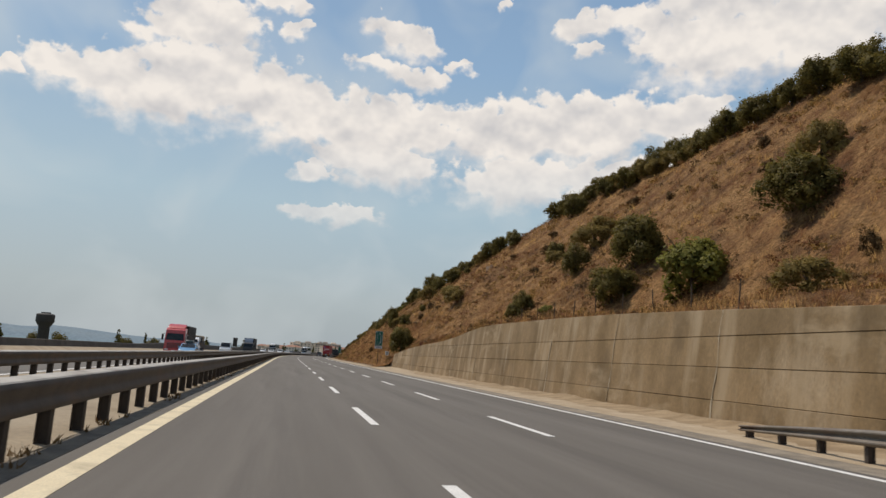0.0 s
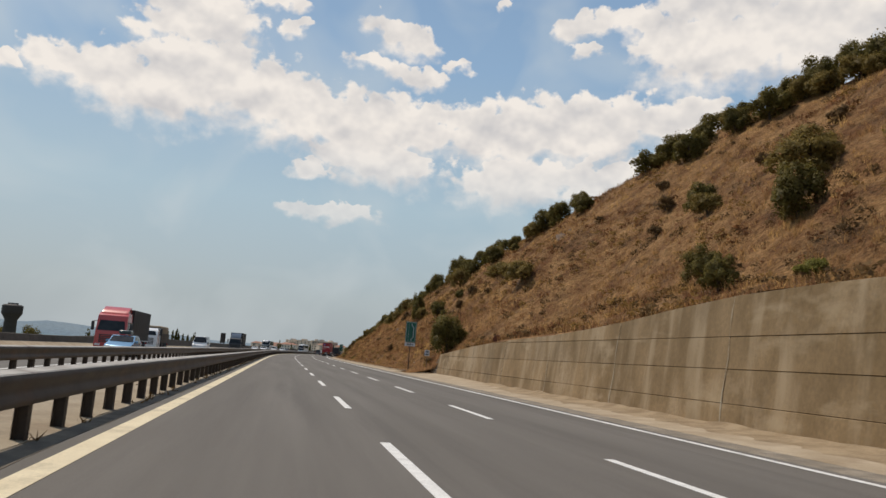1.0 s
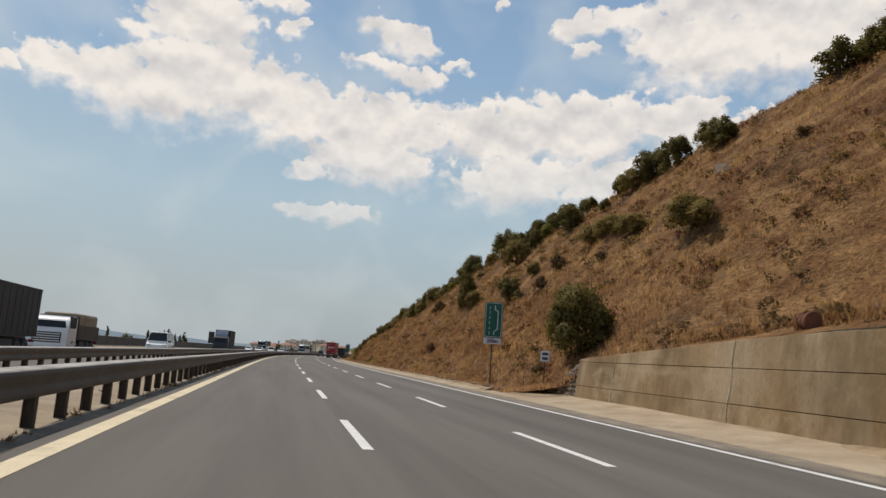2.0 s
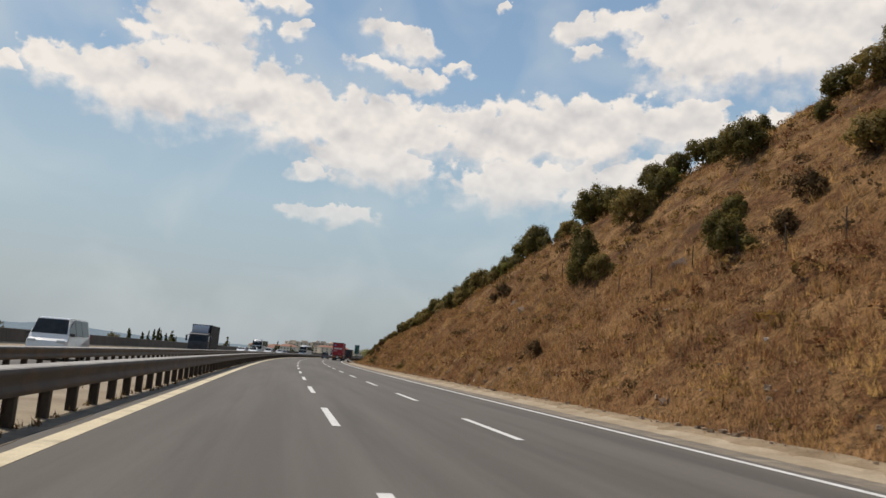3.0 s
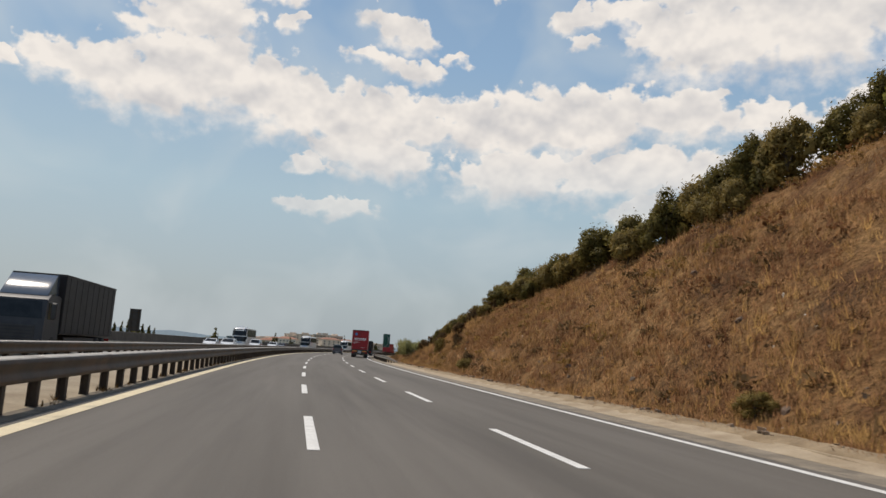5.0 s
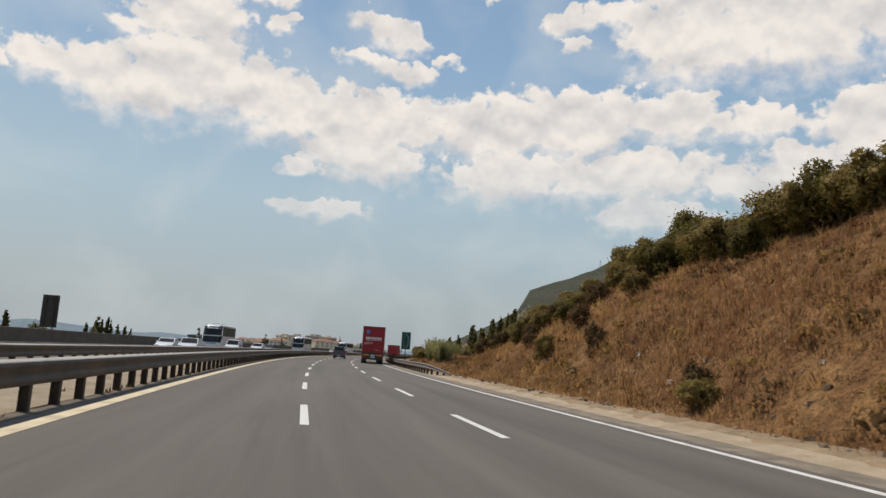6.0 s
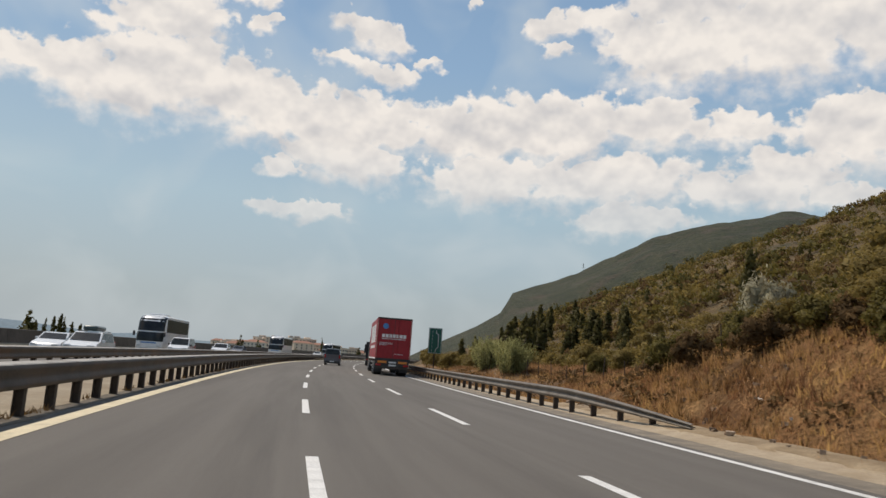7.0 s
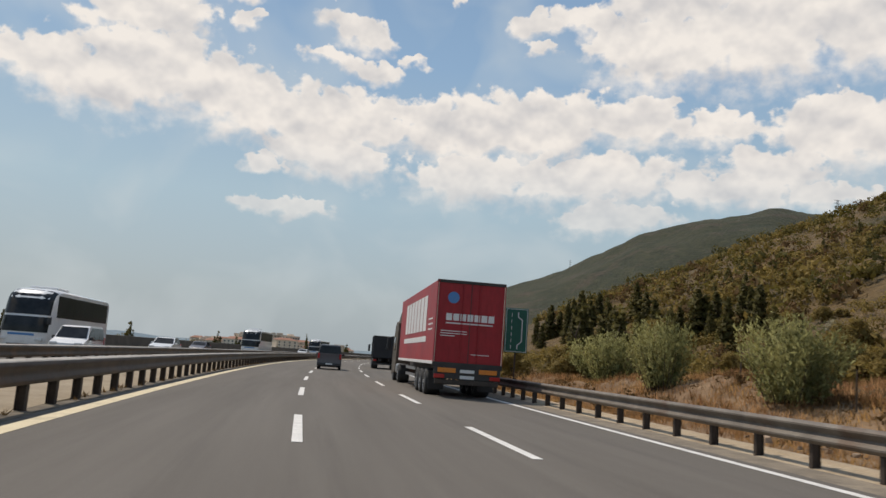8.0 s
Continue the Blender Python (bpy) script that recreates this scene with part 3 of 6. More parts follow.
# ---- roads ----
W1, W2, W3 = 4.022, 7.608, 11.344  # lane lines, right of the left edge line
sheet("road", [(-0.5, -0.02), (-0.42, 0.0), (3, 0.0), (6, 0.0), (9, 0.0), (12.0, 0.0), (12.1, -0.03)], -60, 900, 4, ASPHALT, label="grey asphalt carriageway with three lanes", category="road")
sheet("opposite_road", [(-17.6, -0.02), (-17.5, 0.0), (-14, 0.0), (-10, 0.0), (-6.6, 0.0), (-6.5, -0.02)], -60, 900, 4, ASPHALT, label="grey asphalt carriageway of the oncoming traffic", category="road")
sheet("median", [(-6.9, -0.3), (-6.6, 0.01), (-6.2, 0.07), (-4.5, 0.10), (-2.5, 0.06), (-1.3, 0.05), (-0.7, 0.02), (-0.62, -0.2)], -60, 900, 1.0, SAND, label="sandy unpaved median between the guardrails", category="median", rough=0.12)
sheet("gutter", [(-0.72, -0.1), (-0.68, 0.02), (-0.5, 0.012), (-0.36, 0.006), (-0.34, -0.05)], -60, 900, 0.8, GUTTER, label="strip of dark dirt and weeds along the road edge", category="gutter", rough=0.1)
sheet("shoulder", [(11.7, -0.02), (11.75, 0.006), (12.1, 0.010), (12.4, 0.012), (12.9, 0.02), (12.95, -0.1)], -60, 900, 0.8, SHOULDER, label="gritty hard shoulder strip", category="shoulder", rough=0.07)
vs = []
for i in range(155):
    s_ = -60.0 + i
    k_ = min(1.0, max(0.0, (s_ - 62) / 18))
    for d_, low_, high_ in ((12.5, -0.1, -0.1), (12.55, 0.022, 0.022), (13.2, 0.03, 0.05), (14.2, 0.06, 0.14), (14.9, 0.09, 0.22), (15.3, 0.12, 0.3), (15.7, 0.15, 0.4)):
        vs.append(at(s_, d_ + 0.05 * noise.noise((s_ * 0.6, d_ * 7.3, 1.7)), low_ + (high_ - low_) * k_))
me = bpy.data.meshes.new("apron")
me.from_pydata(vs, [], [(i * 7 + j, i * 7 + j + 1, (i + 1) * 7 + j + 1, (i + 1) * 7 + j) for i in range(154) for j in range(6)])
me.materials.append(APRON)
tagged(new("apron", me), "pale sandy concrete apron below the wall", "gutter", "", "structure")
sheet("roadside_gutter", [(12.45, -0.1), (12.5, 0.018), (12.72, 0.04), (13.0, 0.07), (13.1, 0.11), (13.3, 0.12), (13.45, -0.05)], 94, 640, 1.0, APRON, label="pale concrete edge gutter at the foot of the bank", category="gutter", rough=0.08)
vs = []
for i in range(420):
    s_ = 93.0 + i * 0.36
    q_ = -0.10 + 0.16 * noise.fractal((s_ * 0.9, 8.0, 0.0), 1.0, 2.0, 5)
    for d_, z_ in ((12.92 - q_, 0.02), (13.0 - q_, 0.10), (13.16 - q_ * 0.6, 0.15), (13.4, 0.19), (13.9, 0.20), (14.3, 0.1)):
        vs.append(at(s_, d_, z_ + 0.035 * noise.noise((s_ * 1.7, d_ * 4, 3.0))))
me = bpy.data.meshes.new("spilled_dirt")
me.from_pydata(vs, [], [(i * 6 + j, i * 6 + j + 1, (i + 1) * 6 + j + 1, (i + 1) * 6 + j) for i in range(419) for j in range(5)])
me.materials.append(DRIFT)
me.shade_smooth()
tagged(new("spilled_dirt", me), "brown dirt and gravel spilled over the concrete gutter", "dirt", "", "structure")
bm = bmesh.new()
bm.faces.new([bm.verts.new(at(93.99, d_, z_)) for d_, z_ in ((12.45, -0.1), (12.5, 0.018), (12.72, 0.04), (13.0, 0.07), (13.1, 0.11), (13.3, 0.12), (13.45, -0.05))])
tagged(new("gutter_end", mesh_of("gutter_end", bm, APRON)), "cut end of the pale concrete edge gutter", "gutter", "", "structure")
sheet("embankment", [(-17.4, -0.1), (-18.2, 0.0), (-19.2, -0.1), (-24, -2.0), (-34, -5.5), (-46, -8.0)], -60, 900, 5, SAND, label="sandy embankment falling to the plain", category="embankment", rough=0.3)
sheet("edge_line_left", [(-0.13, 0.003), (-0.13, 0.006), (0.18, 0.006), (0.18, 0.003)], -60, 900, 2, YELLOW, label="faded yellow-white edge line", category="road marking")
sheet("edge_line_right", [(W3 - 0.1, 0.003), (W3 - 0.1, 0.006), (W3 + 0.1, 0.006), (W3 + 0.1, 0.003)], -60, 900, 2, PAINT, label="white edge line", category="road marking")
# Added sloping strip, stands in for bright sunlit ground at the parapet's foot.
sheet("far_channel", [(-17.2, -0.05), (-17.22, 0.12), (-17.6, 0.28), (-18.05, 0.46)], -60, 900, 4, APRON, label="added pale strip along the parapet's foot, tilted to catch the sun", category="gutter", rough=0.03)
for d_ in (-6.95, -17.05):
    sheet("opposite_edge_line", [(d_ - 0.1, 0.003), (d_ - 0.1, 0.006), (d_ + 0.1, 0.006), (d_ + 0.1, 0.003)], -60, 900, 2, PAINT, label="white edge line of the oncoming lanes", category="road marking")


def dash_mesh(width):
    bm = bmesh.new()
    block(bm, -width / 2, width / 2, 0, 4.83, 0.0, 0.006)
    return mesh_of("lane_dash", bm, PAINT)


DASH = dash_mesh(0.17)
for d_, first in ((W1, -5.591), (W2, -6.252)):
    for i in range(-4, 46):
        s_ = first + 12.0 * i
        ob = new("lane_dash", DASH)
        a_, b_ = at(s_, d_, 0.001), at(s_ + 4.83, d_)
        ob.matrix_basis = pose(a_.x, a_.y, 0.001, 0, 0, math.degrees(math.atan2(-(b_ - a_).x, (b_ - a_).y)))
        tagged(ob, "white painted lane dash on asphalt", "road marking", "lane dashes")
for d_ in (-10.4, -13.8):
    for i in range(0, 38):
        ob = new("lane_dash", DASH)
        ob.matrix_basis = on_road(-40 + 12 * i, d_, 0.001)
        tagged(ob, "white painted lane dash on asphalt", "road marking", "oncoming lane dashes")

# ---- retaining wall of cast panels ----
wall = thing("wall_right", "tall brown-stained concrete retaining wall with joints", "wall", kind="structure")
n_ = int((86 + 60) / 1.0)
vs, fs = [], []
for i in range(n_ + 1):
    s_ = -60 + i * (146.0 / n_)
    t_ = float(wall_top(s_))
    for d_, z_ in ((15.16, -0.1), (15.16 + 0.12 * t_, t_ - 0.05), (15.75, t_ - 0.05), (15.75, -0.1)):
        vs.append(at(s_, d_, z_))
fs = [(i * 4 + j, i * 4 + j + 1, (i + 1) * 4 + j + 1, (i + 1) * 4 + j) for i in range(n_) for j in range(3)] + [(0, 3, 2, 1), (n_ * 4, n_ * 4 + 1, n_ * 4 + 2, n_ * 4 + 3)]
me = bpy.data.meshes.new("core")
me.from_pydata(vs, [], fs)
me.materials.append(WALLCON)
core = new("core", me)
core.parent = wall
bays = [-58.0 + 7.8 * i for i in range(19)] + [86.0]
for b0, b1 in zip(bays, bays[1:]):
    rows_ = [0.0, 0.76, 1.78, 2.76, 99.0]
    for lo, hi in zip(rows_, rows_[1:]):
        bm = bmesh.new()
        quad = []
        tops = []
        for s_ in (b0 + 0.006, (b0 + b1) / 2, b1 - 0.006):
            top = min(hi - 0.008, float(wall_top(s_)))
            tops.append(top)
            quad.append((s_, top))
        if min(tops) < lo + 0.12:
            bm.free()
            continue
        shove = 0.012 * random.uniform(-1, 1)
        ring = []
        for s_, top in quad:
            ring.append([bm.verts.new(at(s_, d, z)) for d, z in ((15.12 + shove + 0.12 * lo, lo), (15.09 + shove + 0.12 * (lo + 0.02), lo + 0.014), (15.09 + shove + 0.12 * top, top - 0.012), (15.12 + shove + 0.12 * top, top), (15.5 + 0.1 * top, top))])
        for a, b in zip(ring, ring[1:]):
            for j in range(4):
                bm.faces.new((a[j], a[j + 1], b[j + 1], b[j]))
        for r in (ring[0], ring[-1][::-1]):
            bm.faces.new(r[::-1])
        bmesh.ops.recalc_face_normals(bm, faces=bm.faces)
        part("panel", bm, WALLCON, wall)
# pale lime streaks run down from the joints
for b0 in bays[6:19]:
    bm = bmesh.new()
    t_ = float(wall_top(b0))
    prev = None
    for k in range(9):
        z_ = 0.12 + (t_ - 0.14) * k / 8
        w_ = random.uniform(0.004, 0.045) * (1.3 - k / 9)
        c_ = b0 + 0.05 * math.sin(k * 1.3 + b0)
        row = [bm.verts.new(at(c_ - w_, 15.074 + 0.12 * z_, z_)), bm.verts.new(at(c_ + w_, 15.074 + 0.12 * z_, z_))]
        if prev:
            bm.faces.new((prev[0], row[0], row[1], prev[1]))
        prev = row
    part("lime_streak", bm, STAINLINE, wall, "pale lime streak on a joint")

# sand and dust washed up against the foot of the wall
vs = []
for i in range(293):
    s_ = -60 + i * 0.5
    h_ = 0.08 + 0.20 * noise.fractal((s_ * 0.23, 4.0, 0.0), 1.0, 2.0, 4)
    for d_, z_ in ((13.5, 0.02), (14.1, 0.07), (14.6, 0.09 + 0.18 * h_), (14.95, 0.12 + 0.42 * h_), (15.14 + 0.12 * h_, 0.16 + 0.75 * max(h_, 0.02)), (15.3, 0.1)):
        vs.append(at(s_, d_ + 0.05 * noise.noise((s_ * 1.1, d_ * 5, 2.0)), z_ + 0.03 * noise.noise((s_ * 1.3, d_ * 3, 6.0))))
me = bpy.data.meshes.new("sand_drift")
me.from_pydata(vs, [], [(i * 6 + j, i * 6 + j + 1, (i + 1) * 6 + j + 1, (i + 1) * 6 + j) for i in range(292) for j in range(5)])
me.materials.append(DRIFT)
me.shade_smooth()
tagged(new("sand_drift", me), "pale sand washed up along the foot of the wall", "sand", "", "structure")

# rubble masonry that closes the wall's end
bm = bmesh.new()
ring = [[bm.verts.new(at(s_, d, z)) for d, z in ((15.24, 0.0), (15.24 + 0.2 * h_, h_), (16.0, h_ + 0.1), (16.0, 0.0))] for s_, h_ in ((86.05, 1.9), (87.6, 1.35), (89.6, 0.45), (90.2, 0.1))]
for a, b in zip(ring, ring[1:]):
    for j in range(3):
        bm.faces.new((a[j], a[j + 1], b[j + 1], b[j]))
bm.faces.new(ring[0])
bm.faces.new(ring[-1][::-1])
bmesh.ops.recalc_face_normals(bm, faces=bm.faces)
rubble = thing("rubble_wall", "rough wall of broken grey-brown stones beside the concrete", "stone wall", kind="structure")


def stone_mesh(seed, mat):
    rnd = random.Random(seed)
    bm = bmesh.new()
    bmesh.ops.create_icosphere(bm, subdivisions=1, radius=0.5)
    for v in bm.verts:
        q = max(abs(v.co.x), abs(v.co.y), abs(v.co.z)) * 2
        v.co = v.co.lerp(v.co / q, 0.6) * rnd.uniform(0.85, 1.15)
    return mesh_of("stone", bm, mat)


part("mortar", bm, APRON, rubble, "sandy mortar between the stones")
STONES = [stone_mesh(i, ROCK) for i in range(7)]
MASONRY = [stone_mesh(i, RUBBLE) for i in range(7)]
for i in range(15):
    for j in range(9):
        s_ = 86.2 + i * 0.26 + random.uniform(-0.06, 0.06)
        z_ = 0.12 + j * 0.21 + random.uniform(-0.04, 0.04)
        if z_ > 1.95 - 0.46 * max(0, s_ - 86.2):
            continue
        p_ = at(s_, 15.22 + 0.2 * z_, z_)
        ob = shared("stone", random.choice(MASONRY), rubble)
        ob.matrix_basis = Matrix.LocRotScale(p_, Euler((random.uniform(-0.3, 0.3), random.uniform(-0.3, 0.3), random.uniform(-0.4, 0.4))), (random.uniform(0.16, 0.26), random.uniform(0.2, 0.38), random.uniform(0.14, 0.26)))

# ---- guardrails ----
MEDIAN_BEAM = [(-0.05, 0.85), (0.0, 0.852), (0.03, 0.842), (0.052, 0.805), (0.052, 0.772), (0.014, 0.712), (0.0, 0.66), (0.014, 0.608), (0.052, 0.548), (0.052, 0.512), (0.03, 0.474), (0.0, 0.465)]
BEAM = [(0.0, 0.80), (0.035, 0.792), (0.08, 0.745), (0.08, 0.715), (0.02, 0.655), (0.0, 0.62), (0.02, 0.585), (0.08, 0.52), (0.08, 0.49), (0.035, 0.445), (0.0, 0.43)]


def nearer(s, shift):
    """How far a rail has moved towards the road at s."""
    return shift * min(1.0, max(0.0, (s - 100) / 100))


def beam_mesh(s0, s1, d0, side, dip0=0.0, dip1=0.0, prof=BEAM, shift=0.0):
    """A W-shaped steel beam; side is -1 or 1, the way its ribs face; dip: metres over which an end bends down and away."""
    vs, fs = [], []
    n = max(2, int((s1 - s0) / 1.6))
    for i in range(n + 1):
        s = s0 + (s1 - s0) * i / n
        q = 0.0
        if dip0:
            q = max(q, 1 - (s - s0) / dip0)
        if dip1:
            q = max(q, 1 - (s1 - s) / dip1)
        q = max(0.0, min(1.0, q)) ** 1.5
        for x, z in prof + [(x - 0.012, z - 0.006) for x, z in prof[::-1]]:
            vs.append(at(s, d0 + nearer(s, shift) + side * x + 0.8 * q, z * (1 - 0.62 * q)))
    m = len(prof) * 2
    fs = [(i * m + j, i * m + (j + 1) % m, (i + 1) * m + (j + 1) % m, (i + 1) * m + j) for i in range(n) for j in range(m)]
    fs += [tuple(range(m)), tuple(n * m + j for j in range(m))[::-1]]
    bm = bmesh.new()
    vv = [bm.verts.new(v) for v in vs]
    for f in fs:
        bm.faces.new([vv[k] for k in f])
    bmesh.ops.recalc_face_normals(bm, faces=bm.faces)
    return bm


def post_mesh(side, half=0.08):
    """A C-profile post with its spacer block behind the beam."""
    bm = bmesh.new()
    x = -side * 0.09
    block(bm, x - 0.06, x + 0.06, -0.008, 0.008, -0.3, 0.70)
    block(bm, x - 0.08, x - 0.07, -half, half, -0.3, 0.70)
    block(bm, x + 0.07, x + 0.08, -half, half, -0.3, 0.70)
    block(bm, min(0, x), max(0, x), -0.05, 0.05, 0.50, 0.68)
    return mesh_of("post", bm, POSTST)


def guardrail(label, s0, s1, d0, side, gap=1.64, near=300.0, dip0=0.0, dip1=0.0, prof=BEAM, first=0.18, half=0.08, steel=None, shift=0.0):
    g = thing("guardrail", label, "guardrail", "guardrails")
    s = s0
    while s < s1 - 1:
        e = min(s + 32.0, s1)
        part("beam", beam_mesh(s, e, d0, side, dip0 if s == s0 else 0, dip1 if e == s1 else 0, prof, shift), steel or STEEL, g, shade=True)
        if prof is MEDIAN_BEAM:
            # Added cap: its pale colour stands for the sunlit top of the rail.
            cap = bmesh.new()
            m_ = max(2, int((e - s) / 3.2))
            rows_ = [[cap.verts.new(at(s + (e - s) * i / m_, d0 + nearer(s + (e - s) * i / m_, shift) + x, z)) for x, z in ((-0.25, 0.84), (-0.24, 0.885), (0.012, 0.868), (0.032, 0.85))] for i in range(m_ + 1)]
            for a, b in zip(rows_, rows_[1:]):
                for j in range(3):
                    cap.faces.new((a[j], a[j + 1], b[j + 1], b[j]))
            part("top_cap", cap, SUNTOP, g, "added top edge with sunlight in its pale colour")
        s = e
    pm = post_mesh(side, half)
    n = int((s1 - s0) / gap)
    far = bmesh.new()
    for i in range(n + 1):
        s = s0 + first + i * gap
        q = 0.0
        if dip0:
            q = max(0.0, 1 - (s - s0) / dip0) ** 1.5
        if dip1:
            q = max(q, max(0.0, 1 - (s1 - s) / dip1) ** 1.5)
        if s < near:
            shared("post", pm, g, on_road(s, d0 + nearer(s, shift) + 0.8 * q, -0.5 * q))
        else:
            p = on_road(s, d0 + nearer(s, shift))
            k = len(far.verts)
            far.from_mesh(pm)
            far.verts.ensure_lookup_table()
            for v in far.verts[k:]:
                v.co = p @ v.co
    if len(far.verts):
        tagged(part("posts", far, POSTST, g), kind="stuff")
    else:
        far.free()
    return g


guardrail("weathered steel guardrail at the edge of the median, darkened as shade", -30, 520, -0.72, 1, gap=1.602, near=330, prof=MEDIAN_BEAM, first=0.756, shift=0.17)
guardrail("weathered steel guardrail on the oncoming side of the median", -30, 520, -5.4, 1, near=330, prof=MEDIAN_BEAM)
guardrail("weathered steel guardrail beside the bank", 234, 480, 12.52, -1, gap=1.6, near=330, dip0=7.0, half=0.045, steel=RAILGREY)
guardrail("short bent-down guardrail in front of the wall", -45, 8.0, 12.62, -1, gap=1.5, dip1=9.0, half=0.05, steel=RAILGREY)

# parapet beyond the oncoming lanes, with a rail on it
par = thing("parapet", "long low weathered concrete parapet along the oncoming lanes", "parapet", kind="structure")
for i in range(0, 160):
    s0_, s1_ = -60 + 6 * i, -60 + 6 * i + 5.96
    bm = bmesh.new()
    ring = []
    for s_ in (s0_, s1_):
        t_ = float(np.interp(s_, [100, 132, 500, 600], [1.02, 1.5, 1.5, 1.0]))
        ring.append([bm.verts.new(at(s_, d, z)) for d, z in ((-17.95, -0.2), (-18.0, 0.3), (-18.16, t_ - 0.04), (-18.2, t_), (-18.4, t_), (-18.5, -0.4))])
    for j in range(5):
        bm.faces.new((ring[0][j], ring[0][j + 1], ring[1][j + 1], ring[1][j]))
    bm.faces.new(ring[0])
    bm.faces.new(ring[1][::-1])
    bmesh.ops.recalc_face_normals(bm, faces=bm.faces)
    part("parapet_panel", bm, PARAPET, par)

# ---- plants ----


def leaves(rng, centres, radii, n, size, lift=0.35, flat=0.0):
    """Corner places of n small folded leaves scattered over the shells of several lobes."""
    k = len(centres)
    weight = np.prod(radii, axis=1) ** (2 / 3)
    pick = rng.choice(k, n, p=weight / weight.sum())
    u = rng.normal(size=(n, 3))
    u /= np.linalg.norm(u, axis=1)[:, None]
    u[:, 2] = np.where(rng.random(n) < lift, np.abs(u[:, 2]), u[:, 2])
    r = rng.uniform(0.55, 1.08, n) ** 0.6 * np.where(rng.random(n) < 0.12, rng.uniform(1.0, 1.35, n), 1.0)
    c = centres[pick] + u * radii[pick] * r[:, None]
    nrm = u + rng.normal(scale=0.7, size=(n, 3))
    nrm /= np.linalg.norm(nrm, axis=1)[:, None]
    t = np.cross(nrm, rng.normal(size=(n, 3)))
    t /= np.linalg.norm(t, axis=1)[:, None]
    b = np.cross(nrm, t)
    s = size * rng.uniform(0.6, 1.5, n)[:, None]
    w = s * (0.55 - flat)
    soft = u * (1, 1, 0.8) + (0, 0, 0.35) + 0.45 * nrm
    soft /= np.linalg.norm(soft, axis=1)[:, None]
    turned = np.sign(np.einsum('ij,ij->i', np.cross(b, t), soft))[:, None]
    w = w * np.where(turned == 0, 1, turned)
    return np.stack([c - t * s, c + b * w, c + t * s, c - b * w, soft], 1)


def leaf_mesh(name, quads, mat):
    me = bpy.data.meshes.new(name)
    n = len(quads)
    me.from_pydata(quads[:, :4].reshape(-1, 3).tolist(), [], np.arange(n * 4).reshape(n, 4).tolist())
    me.materials.append(mat)
    me.update()
    me.normals_split_custom_set_from_vertices(np.repeat(quads[:, 4], 4, 0).tolist())
    return me


def lobes(rng, k, w, h):
    """Lobes of a crown about 1 across (w, h: its half-width and height)."""
    a = rng.uniform(0, 2 * math.pi) + np.arange(k) * 2.4 + rng.normal(scale=0.3, size=k)
    u = np.clip((np.arange(k) + rng.uniform(0, 1, k)) / k, 0, 1)
    q = np.sqrt(1 - (0.92 * u) ** 2) * w * rng.uniform(0.48, 0.84, k)
    z = h * (0.12 + 0.56 * u + rng.normal(scale=0.05, size=k))
    c = np.stack([np.cos(a) * q, np.sin(a) * q, z], 1)
    r = np.stack([rng.uniform(0.18, 0.40, k) * w, rng.uniform(0.18, 0.40, k) * w, rng.uniform(0.12, 0.27, k) * h], 1)
    c[0], r[0] = (0, 0, 0.42 * h), (0.66 * w, 0.66 * w, 0.40 * h)
    return c, r


def trunk_mesh(seed, h, r, spread, limbs=5):
    rnd = random.Random(seed)
    bm = bmesh.new()
    top = Vector((rnd.uniform(-0.1, 0.1) * h, rnd.uniform(-0.1, 0.1) * h, h * 0.5))
    rod(bm, (0, 0, -0.3), top * 0.5, r, r * 0.8)
    rod(bm, top * 0.5, top, r * 0.8, r * 0.55)
    for i in range(limbs):
        a = 2 * math.pi * i / limbs + rnd.uniform(-0.4, 0.4)
        base = top * rnd.uniform(0.35, 1.0)
        rod(bm, base, base + Vector((math.cos(a) * spread, math.sin(a) * spread, h * rnd.uniform(0.15, 0.4))), r * 0.45, r * 0.12, 6)
    return mesh_of("trunk", bm, BARK)


def plant_kind(seed, n, w, h, size, mat, k=9, trunk_r=0.05, cone=False, thin=0.0):
    """Meshes of one bush or tree: (crown, trunk), about 2w wide and h high."""
    rng = np.random.default_rng(seed)
    if cone:
        z = np.linspace(0.08, 0.96, k) * h
        c = np.stack([rng.normal(scale=0.05 * w, size=k), rng.normal(scale=0.05 * w, size=k), z], 1)
        prof = w * np.sin(np.clip((1.03 - z / h) * 1.25, 0, 1.35)) ** 0.8
        r = np.stack([prof, prof, np.full(k, h / k * 1.1)], 1) * rng.uniform(0.8, 1.15, (k, 1))
    else:
        c, r = lobes(rng, k, w, h)
    outer = leaves(rng, c, r, n, size, flat=thin)
    inner = leaves(rng, c, r * 0.72, n // 6, size * 2.1)
    return leaf_mesh("crown", np.concatenate([inner, outer]), mat), trunk_mesh(seed, h, trunk_r, w * 0.55)


